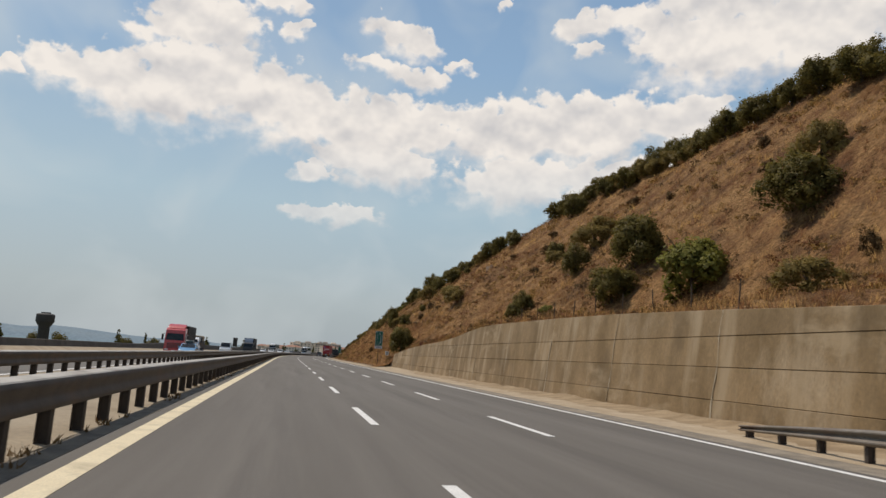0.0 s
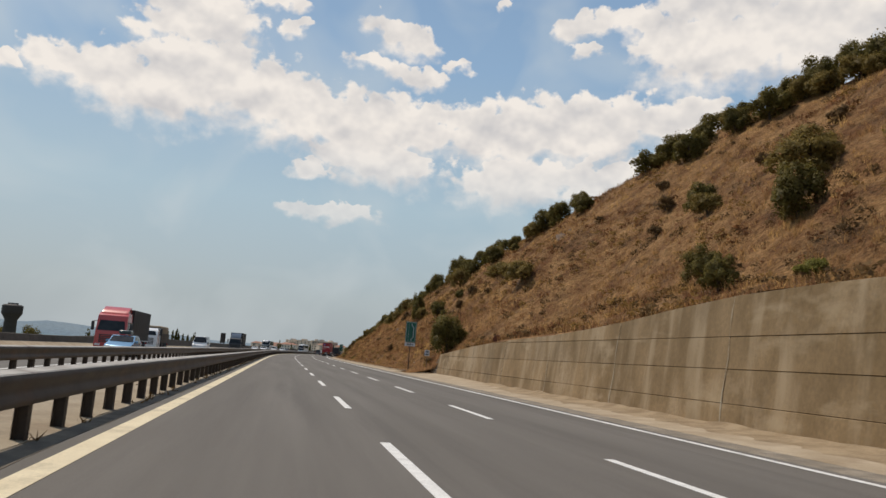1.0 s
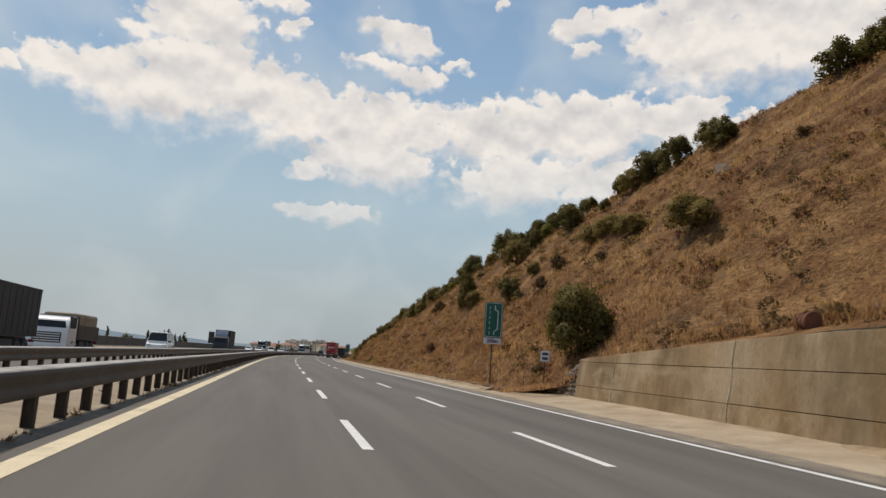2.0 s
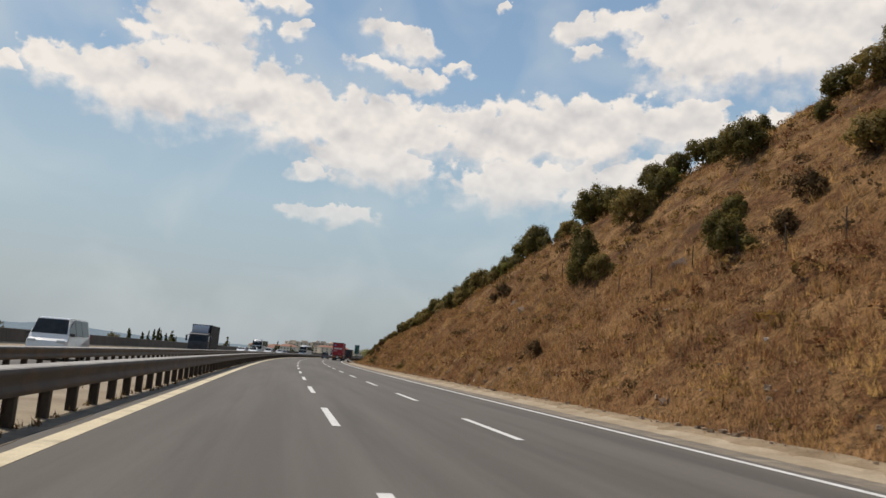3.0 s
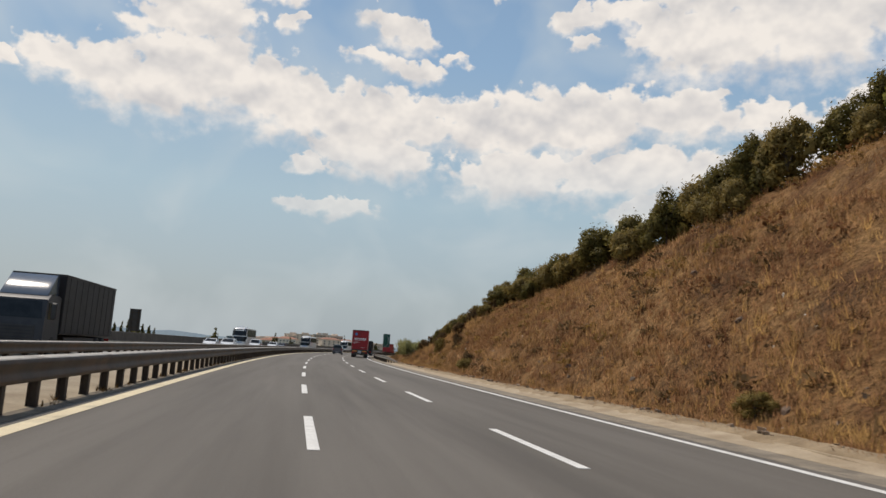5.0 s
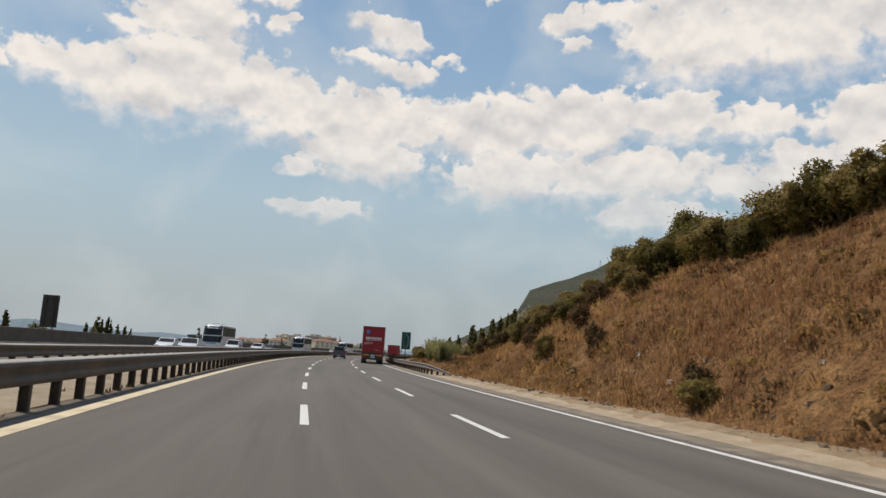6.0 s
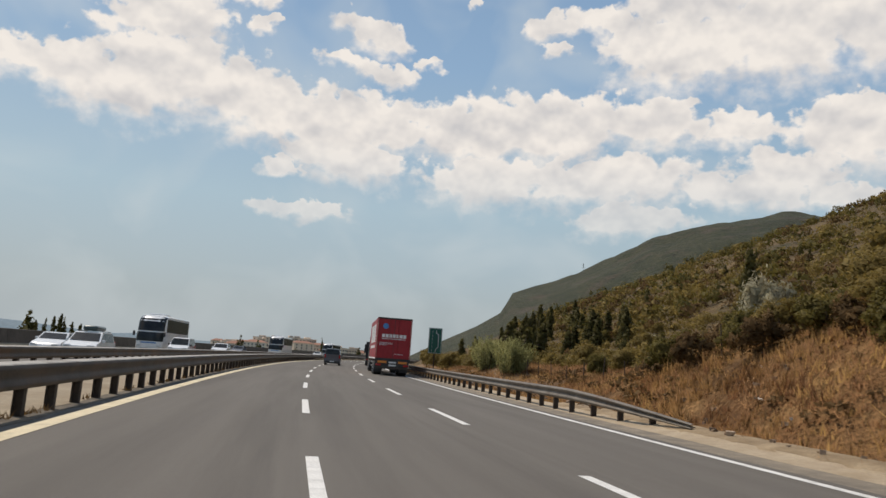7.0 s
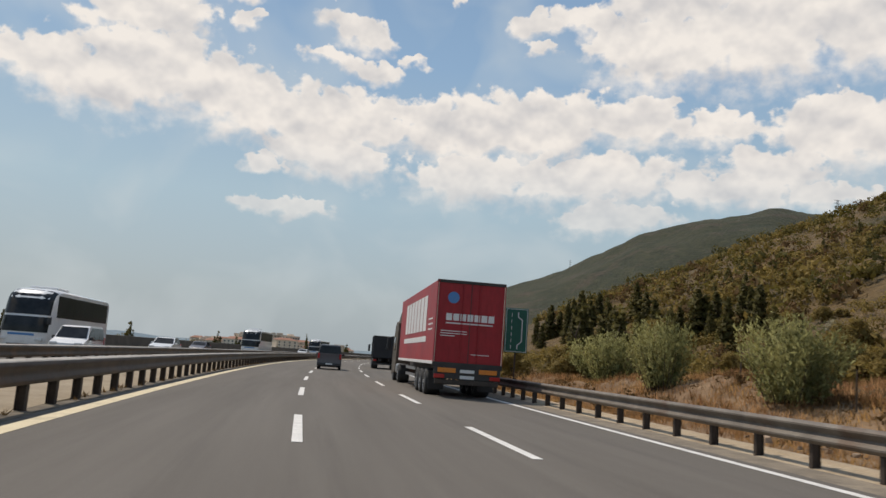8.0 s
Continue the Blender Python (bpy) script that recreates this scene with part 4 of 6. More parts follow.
def shoot_kind(seed, stems, per, mat):
    """A broom of thin upright shoots with narrow leaves: (crown, trunk), 1 wide and 0.8 high."""
    rng = np.random.default_rng(seed)
    bm = bmesh.new()
    quads = []
    for i in range(stems):
        a, out = rng.uniform(0, 2 * math.pi), 0.5 * rng.random() ** 0.7
        h = 0.8 * rng.uniform(0.7, 1.08) * (1 - 0.9 * out * out)
        foot = np.array((math.cos(a) * out * 0.35, math.sin(a) * out * 0.35, 0.0))
        tip = np.array((math.cos(a) * out, math.sin(a) * out, h))
        if i % 3 == 0:
            rod(bm, foot - (0, 0, 0.03), foot + 0.75 * (tip - foot), 0.006, 0.002, 4)
        f = rng.uniform(0.12, 1.0, per)
        bow = np.stack([np.zeros(per), np.zeros(per), 0.10 * f * (1 - f)], 1)
        c = foot + f[:, None] * (tip - foot) + bow + rng.normal(scale=0.022, size=(per, 3))
        t = (tip - foot) / np.linalg.norm(tip - foot) + rng.normal(scale=0.55, size=(per, 3))
        t /= np.linalg.norm(t, axis=1)[:, None]
        b = np.cross(t, rng.normal(size=(per, 3)))
        b /= np.linalg.norm(b, axis=1)[:, None]
        s = 0.024 * rng.uniform(0.6, 1.4, per)[:, None]
        soft = np.tile((math.cos(a) * 0.5, math.sin(a) * 0.5, 0.6), (per, 1)) + rng.normal(scale=0.25, size=(per, 3))
        soft /= np.linalg.norm(soft, axis=1)[:, None]
        side = np.sign(np.einsum("ij,ij->i", np.cross(b, t), soft))[:, None]
        w = s * 0.26 * np.where(side == 0, 1, side)
        quads.append(np.stack([c - t * s, c + b * w, c + t * s, c - b * w, soft], 1))
    return leaf_mesh("crown", np.concatenate(quads), mat), mesh_of("trunk", bm, BARK)


BUSHES = {
    "bush": [plant_kind(i, 2600, 0.5, 0.85, 0.024, LEAF, k=9 + i % 4, trunk_r=0.03) for i in range(6)],
    "oak": [plant_kind(10 + i, 5200, 0.5, 0.95, 0.0185, LEAF, k=14, trunk_r=0.03) for i in range(4)],
    "fig": [plant_kind(20 + i, 3400, 0.5, 0.95, 0.026, LEAFY, k=10, trunk_r=0.03) for i in range(2)],
    "olive": [plant_kind(30 + i, 2900, 0.5, 0.8, 0.023, OLIVE, k=12, trunk_r=0.03, thin=0.2) for i in range(3)],
    "willow": [shoot_kind(35 + i, 130, 75, WILLOW) for i in range(2)],
    "plume": [plant_kind(40 + i, 1800, 0.5, 0.8, 0.03, PALE, k=15, trunk_r=0.03, thin=0.3) for i in range(2)],
    "scrub": [plant_kind(50 + i, 900, 0.5, 0.7, 0.034, SCRUB, k=8, trunk_r=0.02, thin=0.2) for i in range(2)],
    "conifer": [plant_kind(60 + i, 850, 0.17, 1.0, 0.029, PINE, k=14, trunk_r=0.02, cone=True) for i in range(3)],
    "pine": [plant_kind(70 + i, 900, 0.34, 1.0, 0.033, PINE, k=12, trunk_r=0.025, cone=True, thin=0.2) for i in range(2)],
}
LABELS = {
    "bush": "dense dark green evergreen bush on the dry slope", "oak": "large dense evergreen oak bush on the dry slope", "willow": "tall pale green feathery bush behind the guardrail", "fig": "bright green broad-leaved fig bush on the slope",
    "olive": "grey-green feathery bush in dry grass", "plume": "shrub with pale silvery plumes", "scrub": "dry brown scrub bush on the bank",
    "conifer": "slender dark green cypress tree", "pine": "dark green conical pine tree",
}
COUNT = {}


def plant(kind, s, d, w, h, z=None, turn=None):
    """A bush or tree w wide and h high, rooted at (s, d)."""
    i = COUNT[kind] = COUNT.get(kind, -1) + 1
    crown, trunk = BUSHES[kind][i % len(BUSHES[kind])]
    if z is None:
        z = float(rough_land(np.array([s]), np.array([d]))[0]) - 0.06 * h
    p = at(s, d, z)
    cat = "tree" if kind in ("conifer", "pine") else "bush"
    t = thing({"conifer": "cypress", "pine": "pine_tree"}.get(kind, kind + "_shrub" if kind in ("fig", "olive", "plume", "oak", "willow") else "bush"), LABELS[kind], cat, kind + " plants")
    wide = {"conifer": w / 0.32, "pine": w / 0.68}.get(kind, w)
    tall = h / {"bush": 0.85, "fig": 0.95, "oak": 0.95, "willow": 0.8, "olive": 0.8, "plume": 0.8, "scrub": 0.7}.get(kind, 1.0)
    t.matrix_basis = Matrix.LocRotScale(p, Euler((random.uniform(-0.06, 0.06), random.uniform(-0.06, 0.06), random.uniform(0, 6.28) if turn is None else turn)), (wide, wide * random.uniform(0.85, 1.15), tall))
    shared("crown", crown, t)
    shared("trunk", trunk, t)
    return t


# the hillside above the wall and along the cut: s, d, width, height
HILL_PLANTS = {
    "oak": [(53.0, 44.5, 5.2, 3.6), (45.2, 45.0, 5.0, 4.2), (39.0, 44.0, 5.0, 3.9), (30.7, 32.4, 5.8, 4.6), (46.3, 28.9, 5.2, 5.4), (44.2, 26.0, 5.0, 3.5),
            (57.0, 28.0, 3.4, 3.6), (58.7, 23.6, 2.8, 2.3), (95.0, 41.7, 4.4, 3.7), (87.2, 43.7, 3.9, 3.4), (80.3, 47.8, 4.6, 3.9), (76.9, 49.0, 5.0, 4.0),
            (89.5, 16.7, 4.3, 4.5), (118.0, 37.4, 3.5, 3.6), (115.8, 20.8, 2.6, 2.3), (130.9, 31.6, 3.6, 3.5), (145.1, 39.3, 3.0, 3.0), (147.7, 35.7, 3.0, 3.3),
            (132.0, 20.9, 2.5, 4.2), (160.5, 33.0, 5.0, 4.6), (178.6, 31.4, 5.4, 5.4), (174.6, 31.4, 4.2, 5.2), (187.0, 27.0, 4.4, 4.6), (183.0, 28.8, 3.6, 3.8),
            (204.0, 24.6, 4.8, 3.9), (223.0, 24.6, 3.8, 4.2), (256.0, 31.5, 3.8, 4.4), (246.0, 19.6, 2.4, 2.0)],
    "bush": [(89.3, 40.2, 4.6, 3.6), (83.3, 45.0, 5.0, 3.4), (73.5, 48.4, 4.4, 4.0), (69.5, 47.6, 4.2, 3.4), (66.0, 46.6, 4.2, 3.2), (62.0, 45.6, 4.4, 3.4), (57.9, 44.0, 4.6, 3.8), (49.0, 45.0, 3.6, 3.3), (33.4, 42.5, 4.4, 3.2),
             (52.9, 20.9, 2.0, 2.0), (72.4, 31.5, 2.9, 2.7), (92.0, 43.0, 3.4, 3.3), (84.4, 47.6, 3.4, 2.9), (101.7, 41.7, 4.6, 3.2), (98.4, 42.4, 3.4, 2.8), (111.7, 38.0, 4.2, 2.8),
             (122.4, 37.9, 2.7, 2.9), (125.5, 33.3, 1.5, 1.8), (135.5, 35.9, 2.4, 2.4), (146.2, 37.4, 3.6, 3.1), (151.5, 32.4, 3.0, 2.4), (170.0, 33.0, 2.6, 2.4), (194.0, 25.0, 3.2, 3.4),
             (121.0, 24.6, 1.6, 1.5), (213.5, 22.2, 2.6, 2.2), (220.0, 21.4, 3.0, 2.4), (224.7, 18.1, 2.0, 1.5), (232.0, 17.2, 1.7, 1.6), (142.0, 31.4, 3.2, 3.0)],
    "olive": [(33.1, 35.6, 4.4, 3.8), (60.0, 31.0, 6.0, 3.0), (70.0, 30.6, 2.9, 2.0), (52.5, 32.0, 3.6, 2.6), (15.5, 21.0, 2.6, 1.8), (62.1, 33.0, 4.6, 2.6), (92.6, 24.3, 4.6, 2.6), (123.2, 35.4, 3.8, 3.0),
              (115.0, 27.8, 3.5, 2.4), (111.5, 27.4, 3.6, 2.0), (109.0, 27.2, 3.7, 1.8), (105.0, 26.7, 3.9, 1.8), (142.4, 29.3, 5.0, 4.0), (130.2, 21.2, 2.0, 2.2),
              (167.5, 33.0, 3.2, 2.6), (179.8, 27.4, 2.2, 2.2), (184.5, 26.8, 3.8, 4.4), (190.5, 25.6, 3.2, 2.8), (198.5, 24.6, 3.6, 3.0), (208.0, 23.8, 3.6, 2.8), (212.3, 24.2, 3.9, 3.0), (216.0, 22.4, 3.6, 2.6),
              (226.5, 23.6, 3.0, 3.2), (229.0, 23.4, 2.6, 3.4), (231.5, 24.2, 3.2, 3.6), (222.3, 16.1, 1.5, 1.7), (230.5, 18.3, 2.2, 1.7), (235.0, 19.6, 2.4, 2.0),
              (169.2, 15.1, 1.3, 0.8), (204.5, 15.1, 1.7, 1.1), (227.5, 20.6, 2.6, 2.0)],
    "fig": [(35.6, 28.0, 6.0, 4.7), (48.3, 22.2, 1.6, 1.1), (146.8, 34.6, 2.6, 2.3), (163.8, 34.0, 3.4, 3.8), (178.9, 28.8, 2.6, 2.4), (202.1, 25.8, 3.2, 2.8)],
    "scrub": [(26.8, 27.7, 1.2, 1.0), (21.6, 29.3, 1.3, 1.3), (82.0, 33.7, 2.2, 1.8), (78.5, 31.0, 1.6, 1.2), (115.5, 23.5, 1.6, 1.4), (115.9, 25.2, 2.1, 1.6), (104.8, 24.3, 1.3, 1.0), (92.3, 15.6, 1.0, 0.7), (128.6, 16.9, 1.2, 1.3), (159.2, 23.5, 2.3, 1.9),
              (162.0, 23.2, 1.4, 1.0), (205.3, 15.5, 1.6, 1.1), (221.7, 17.7, 2.0, 1.4), (216.9, 16.8, 1.5, 1.4), (226.8, 16.6, 1.3, 1.0), (234.0, 17.8, 1.7, 1.2), (241.0, 17.0, 1.8, 1.4), (238.0, 17.8, 2.1, 1.5), (244.5, 17.4, 1.7, 1.2),
              (66.0, 38.0, 1.8, 1.3), (71.5, 36.0, 1.5, 1.1), (88.0, 36.5, 1.7, 1.2), (94.5, 33.0, 1.5, 1.1), (39.0, 36.0, 1.8, 1.3), (43.5, 38.5, 1.6, 1.2), (56.0, 37.0, 1.6, 1.1), (137.0, 27.0, 1.3, 1.0), (155.0, 28.0, 1.4, 1.0)],
    "plume": [(242.3, 20.6, 2.9, 3.4)],
}
for kind_, spots_ in HILL_PLANTS.items():
    for r in spots_:
        plant(kind_, *r)
# scrub on the upper part of the low bank
for kind_, *r in [("olive", 219.0, 19.6, 2.0, 1.5), ("scrub", 223.5, 19.4, 2.2, 1.6), ("olive", 226.0, 19.0, 2.2, 1.6), ("bush", 228.5, 19.8, 2.2, 1.7), ("scrub", 231.0, 19.6, 2.0, 1.5), ("olive", 233.5, 18.6, 2.0, 1.5), ("bush", 236.0, 18.4, 2.0, 1.5),
                  ("olive", 238.5, 18.8, 2.2, 1.7), ("scrub", 229.5, 17.4, 1.6, 1.2), ("olive", 225.0, 21.4, 2.4, 1.9), ("scrub", 220.5, 21.0, 2.0, 1.4), ("bush", 222.5, 22.2, 2.4, 1.9), ("olive", 233.0, 21.0, 2.4, 1.9), ("bush", 241.0, 19.2, 2.2, 1.8)]:
    plant(kind_, *r)
# bushes that close the crest of the cut
for kind_, *r in [("oak", 158.0, 33.6, 4.4, 3.6), ("olive", 162.5, 34.4, 4.0, 3.2), ("bush", 155.0, 33.4, 3.4, 2.6), ("oak", 149.5, 34.4, 4.0, 3.6), ("bush", 139.0, 34.6, 3.4, 2.6), ("oak", 122.0, 36.8, 4.4, 3.6), ("bush", 127.5, 36.4, 3.6, 2.8), ("oak", 114.5, 38.6, 3.6, 2.8), ("olive", 134.0, 33.0, 3.2, 2.4),
                  ("oak", 181.2, 30.2, 4.2, 4.0), ("oak", 189.5, 27.2, 4.4, 4.4), ("olive", 192.5, 26.8, 4.4, 4.0), ("oak", 196.0, 26.2, 4.4, 3.8), ("bush", 200.5, 25.8, 4.2, 3.6), ("olive", 206.5, 25.2, 4.4, 3.4),
                  ("bush", 210.5, 24.6, 4.0, 3.2), ("olive", 214.5, 24.2, 4.4, 3.2), ("bush", 218.0, 23.4, 3.8, 2.8), ("oak", 221.0, 23.6, 3.4, 3.2), ("olive", 186.0, 24.6, 3.0, 2.6), ("bush", 176.4, 29.6, 3.0, 2.4), ("bush", 171.8, 31.6, 3.0, 2.6), ("olive", 165.2, 32.2, 3.0, 2.4)]:
    plant(kind_, *r)
rr = random.Random(5)
# a second rank of bushes fills the skyline behind the first
s_ = 24.0
while s_ < 104:
    dr_ = 16.0 + float(np.interp(s_, RIDGE_S, RIDGE_Z)) / 0.93
    w_ = rr.uniform(3.0, 4.6)
    plant("bush" if rr.random() < 0.7 else "olive", s_, dr_ + rr.uniform(-0.6, 1.6), w_, w_ * rr.uniform(0.55, 0.72))
    s_ += w_ * 0.75


def in_field(s, d):
    """The open dry field behind the guardrail."""
    return 246 < s < 290 and d < 23.5


# scrub belt above the dry bank, further on
for r in [(243, 17.0, 1.7, 1.6), (240, 18.2, 1.5, 1.2)]:
    plant("bush", *r)
for i in range(60):
    s_ = rr.uniform(212, 300)
    zr_ = float(np.interp(s_, RIDGE_S, RIDGE_Z))
    d_ = 16.2 + zr_ / 0.93 + abs(rr.gauss(0, 1)) * 9 + (1.5 if s_ > 245 else 0)
    w_ = rr.uniform(1.6, 3.6)
    if in_field(s_, d_):
        continue
    plant(rr.choice(("bush", "bush", "olive", "olive", "scrub")), s_, d_, w_, w_ * rr.uniform(0.6, 0.9))
plant("oak", 259.0, 20.6, 1.6, 1.9)
plant("bush", 252.0, 27.0, 2.4, 1.8)
for i in range(40):
    s_, d_ = rr.uniform(256, 335), rr.uniform(21, 58)
    w_ = rr.uniform(1.2, 2.8)
    if in_field(s_, d_):
        continue
    plant(rr.choice(("bush", "olive", "olive", "scrub")), s_, d_, w_, w_ * rr.uniform(0.55, 0.85))
for r in [(292, 38, 2.0, 1.8)]:
    plant("plume", *r)
# bushes behind the guardrail
for r in [(265.1, 17.0, 3.4, 2.5), (272.8, 17.0, 3.0, 2.7), (287, 20.5, 4.6, 3.2)]:
    plant("willow", *r)
for r in [ (293, 20, 4.0, 3.0), (300, 18.3, 3.4, 2.6), (308, 19, 3.4, 2.8), (318, 18.4, 3.4, 2.8), (330, 18.4, 3.6, 3.0), (345, 18.8, 4, 3)]:
    plant("olive", *r)
# a grove of cypresses and pines in the hollow
for i in range(40):
    s_, d_ = rr.uniform(300, 365), rr.uniform(25, 44)
    h_ = rr.uniform(3.6, 5.6)
    plant("conifer", s_, d_, h_ * rr.uniform(0.36, 0.48), h_)
for i in range(34):
    s_, d_ = rr.uniform(266, 380), rr.uniform(32, 80)
    h_ = rr.uniform(2.0, 3.4)
    plant("pine", s_, d_, h_ * rr.uniform(0.5, 0.7), h_)
plant("conifer", 286.8, 46.3, 2.4, 8.0)


def scatter(name, spots, count, size, mat, seed, label, wide=(1.6, 3.6), tall=0.75):
    """Uncountable far shrubs as one object."""
    rng = np.random.default_rng(seed)
    quads = []
    for s, d, z in spots:
        w = rng.uniform(*wide)
        c, r = lobes(rng, 5, w * 0.5, w * tall)
        p = at(s, d)
        q = leaves(rng, c, r, count, size * w)
        q[:, :4] += np.array((p.x, p.y, z))
        quads.append(q)
    return tagged(new(name, leaf_mesh(name, np.concatenate(quads), mat)), label, "shrubs", "", "stuff")


rng_ = np.random.default_rng(11)
for mat_, n_, seed_, lab_ in ((LEAF, 2600, 1, "dark green shrubs scattered over the far slope"), (OLIVE, 3400, 2, "grey-green shrubs scattered over the far slope"), (SCRUB, 1800, 4, "brown withered shrubs scattered over the far slope"), (PINE, 600, 3, "dark conifers scattered over the far slope")):
    sp = np.stack([rng_.uniform(225, 610, n_), 40 + 250 * rng_.random(n_) ** 1.3], 1)
    keep = np.array([noise.noise((a * 0.03, b * 0.03, seed_ * 3.3)) > -0.28 for a, b in sp])
    sp = sp[keep]
    zz = rough_land(sp[:, 0], sp[:, 1])
    scatter("far_shrubs", [(a, b, z - 0.1) for (a, b), z in zip(sp, zz)], 46, 0.085, mat_, seed_, lab_, (1.6, 4.0), 1.1 if seed_ == 3 else 0.7)


sp = np.stack([rng_.uniform(240, 345, 1100), 21 + 55 * rng_.random(1100) ** 1.3], 1)
sp = sp[[not in_field(a, b) for a, b in sp]]
scatter("bank_shrubs", [(a, b, z - 0.1) for (a, b), z in zip(sp, rough_land(sp[:, 0], sp[:, 1]))], 120, 0.052, OLIVE, 14, "low olive-green shrubs on the scrubby bank", (1.0, 2.8), 0.7)


def grass(name, s0, s1, d0, d1, n, hgt, mat, seed, label, blades=7, clump=0.5):
    """Dry grass tufts on the bank as one object."""
    rng = np.random.default_rng(seed)
    s = rng.uniform(s0, s1, n)
    d = d0 + (d1 - d0) * rng.random(n) ** 1.3
    keep = np.array([noise.noise((a * 0.25, b * 0.3, seed)) + 0.5 * noise.noise((a * 0.06, b * 0.09, seed + 4.0)) > clump - 0.3 * rng.random() for a, b in zip(s, d)])
    keep &= ~((s < 86.5) & (d < 16.3))
    s, d = s[keep], d[keep]
    z = rough_land(s, d)
    P = np.array([at(a, b) for a, b in zip(s, d)])
    P[:, 2] = z - 0.03
    m = len(s) * blades
    base = np.repeat(P, blades, 0) + rng.normal(scale=0.09, size=(m, 3)) * (1, 1, 0)
    h = hgt * rng.uniform(0.4, 1.4, m) * np.repeat(rng.uniform(0.5, 1.3, len(s)), blades)
    a = rng.uniform(0, 2 * math.pi, m)
    wv = np.stack([np.cos(a), np.sin(a), np.zeros(m)], 1) * (0.010 + 0.014 * rng.random(m))[:, None]
    lean = rng.normal(scale=0.33, size=(m, 3)) * (1, 1, 0)
    tip = base + np.stack([lean[:, 0] * h, lean[:, 1] * h, h], 1)
    face = np.cross(2 * wv, tip - base)
    wv = wv * np.where(face @ np.array((-0.7, -0.6, 0.2)) < 0, -1.0, 1.0)[:, None]
    v = np.stack([base - wv, base + wv, tip], 1).reshape(-1, 3)
    me = bpy.data.meshes.new(name)
    me.from_pydata(v.tolist(), [], np.arange(m * 3).reshape(m, 3).tolist())
    me.materials.append(mat)
    me.update()
    soft = np.stack([rng.normal(-0.35, 0.25, m), rng.normal(0, 0.3, m), np.full(m, 0.85)], 1)
    me.normals_split_custom_set_from_vertices(np.repeat(soft / np.linalg.norm(soft, axis=1)[:, None], 3, 0).tolist())
    return tagged(new(name, me), label, "grass", "", "stuff")


grass("dry_grass", 86, 243, 13.4, 22, 46000, 0.20, TOEGRASS, 3, "short straw-coloured dry grass on the bank", blades=6, clump=-0.1)
grass("dry_grass", 10, 240, 16.4, 48, 24000, 0.34, STRAW, 5, "tufts of straw-coloured dry grass on the hillside", blades=5, clump=-0.05)
grass("brown_grass", 10, 300, 14.6, 46, 22000, 0.30, SCRUB, 8, "brown withered weeds on the hillside", blades=5, clump=0.1)
grass("golden_grass", 12, 243, 14.6, 46, 9000, 0.50, STRAW, 15, "clumps of tall golden dry grass on the hillside", blades=16, clump=0.12)
grass("golden_grass", 96, 243, 14.2, 24, 6500, 0.28, STRAW, 17, "clumps of golden dry grass low on the bank", blades=16, clump=0.10)
grass("withered_weeds", 12, 243, 14.8, 44, 9000, 0.36, RUSSET, 18, "patches of reddish-brown withered weeds", blades=12, clump=0.05)
grass("withered_weeds", 98, 214, 16.4, 23.0, 6000, 0.28, RUSSET, 22, "band of reddish-brown withered weeds on the bank", blades=10, clump=-0.1)
grass("field_grass", 245, 292, 15.0, 27, 3200, 0.30, RUSSET, 23, "dry reddish grass on the flat field behind the guardrail", blades=7, clump=0.1)
grass("field_grass", 245, 292, 14.4, 27, 9000, 0.26, TOEGRASS, 24, "pale dry grass on the flat field behind the guardrail", blades=8, clump=-0.1)
grass("tall_grass", 222, 330, 15.0, 26, 3200, 0.22, TOEGRASS, 9, "pale dry grass behind the guardrail", clump=0.1)
grass("verge_grass", 236, 318, 13.7, 20.5, 15000, 0.22, STRAW, 12, "patchy dry grass behind the guardrail", blades=6, clump=-0.2)
sp = np.stack([rng_.uniform(238, 312, 220), rng_.uniform(14.4, 20.5, 220)], 1)
scatter("verge_scrub", [(a, b, z) for (a, b), z in zip(sp, rough_land(sp[:, 0], sp[:, 1]))], 44, 0.07, SCRUB, 19, "low brown weeds on the dusty verge", (0.3, 1.1), 0.55)
for mat_, n_, seed_, lab_, cut_ in ((SCRUB, 2600, 6, "low dark brown scrub on the hillside", -0.05), (OCHRE, 2200, 7, "ochre dry tussocks on the hillside", -0.05), (RUSSET, 1800, 8, "reddish-brown withered herbs on the hillside", 0.0)):
    sp = np.stack([rng_.uniform(12, 252, n_), 14.8 + 30 * rng_.random(n_)], 1)
    sp = sp[np.array([noise.noise((a * 0.09, b * 0.13, seed_ * 1.7)) > cut_ and b < 15 + float(np.interp(a, RIDGE_S, RIDGE_Z)) and not (a < 88 and b < 16.4) for a, b in sp])]
    scatter("low_scrub", [(a, b, z - 0.05) for (a, b), z in zip(sp, rough_land(sp[:, 0], sp[:, 1]))], 40, 0.075, mat_, seed_, lab_, (0.3, 1.5), 0.5)


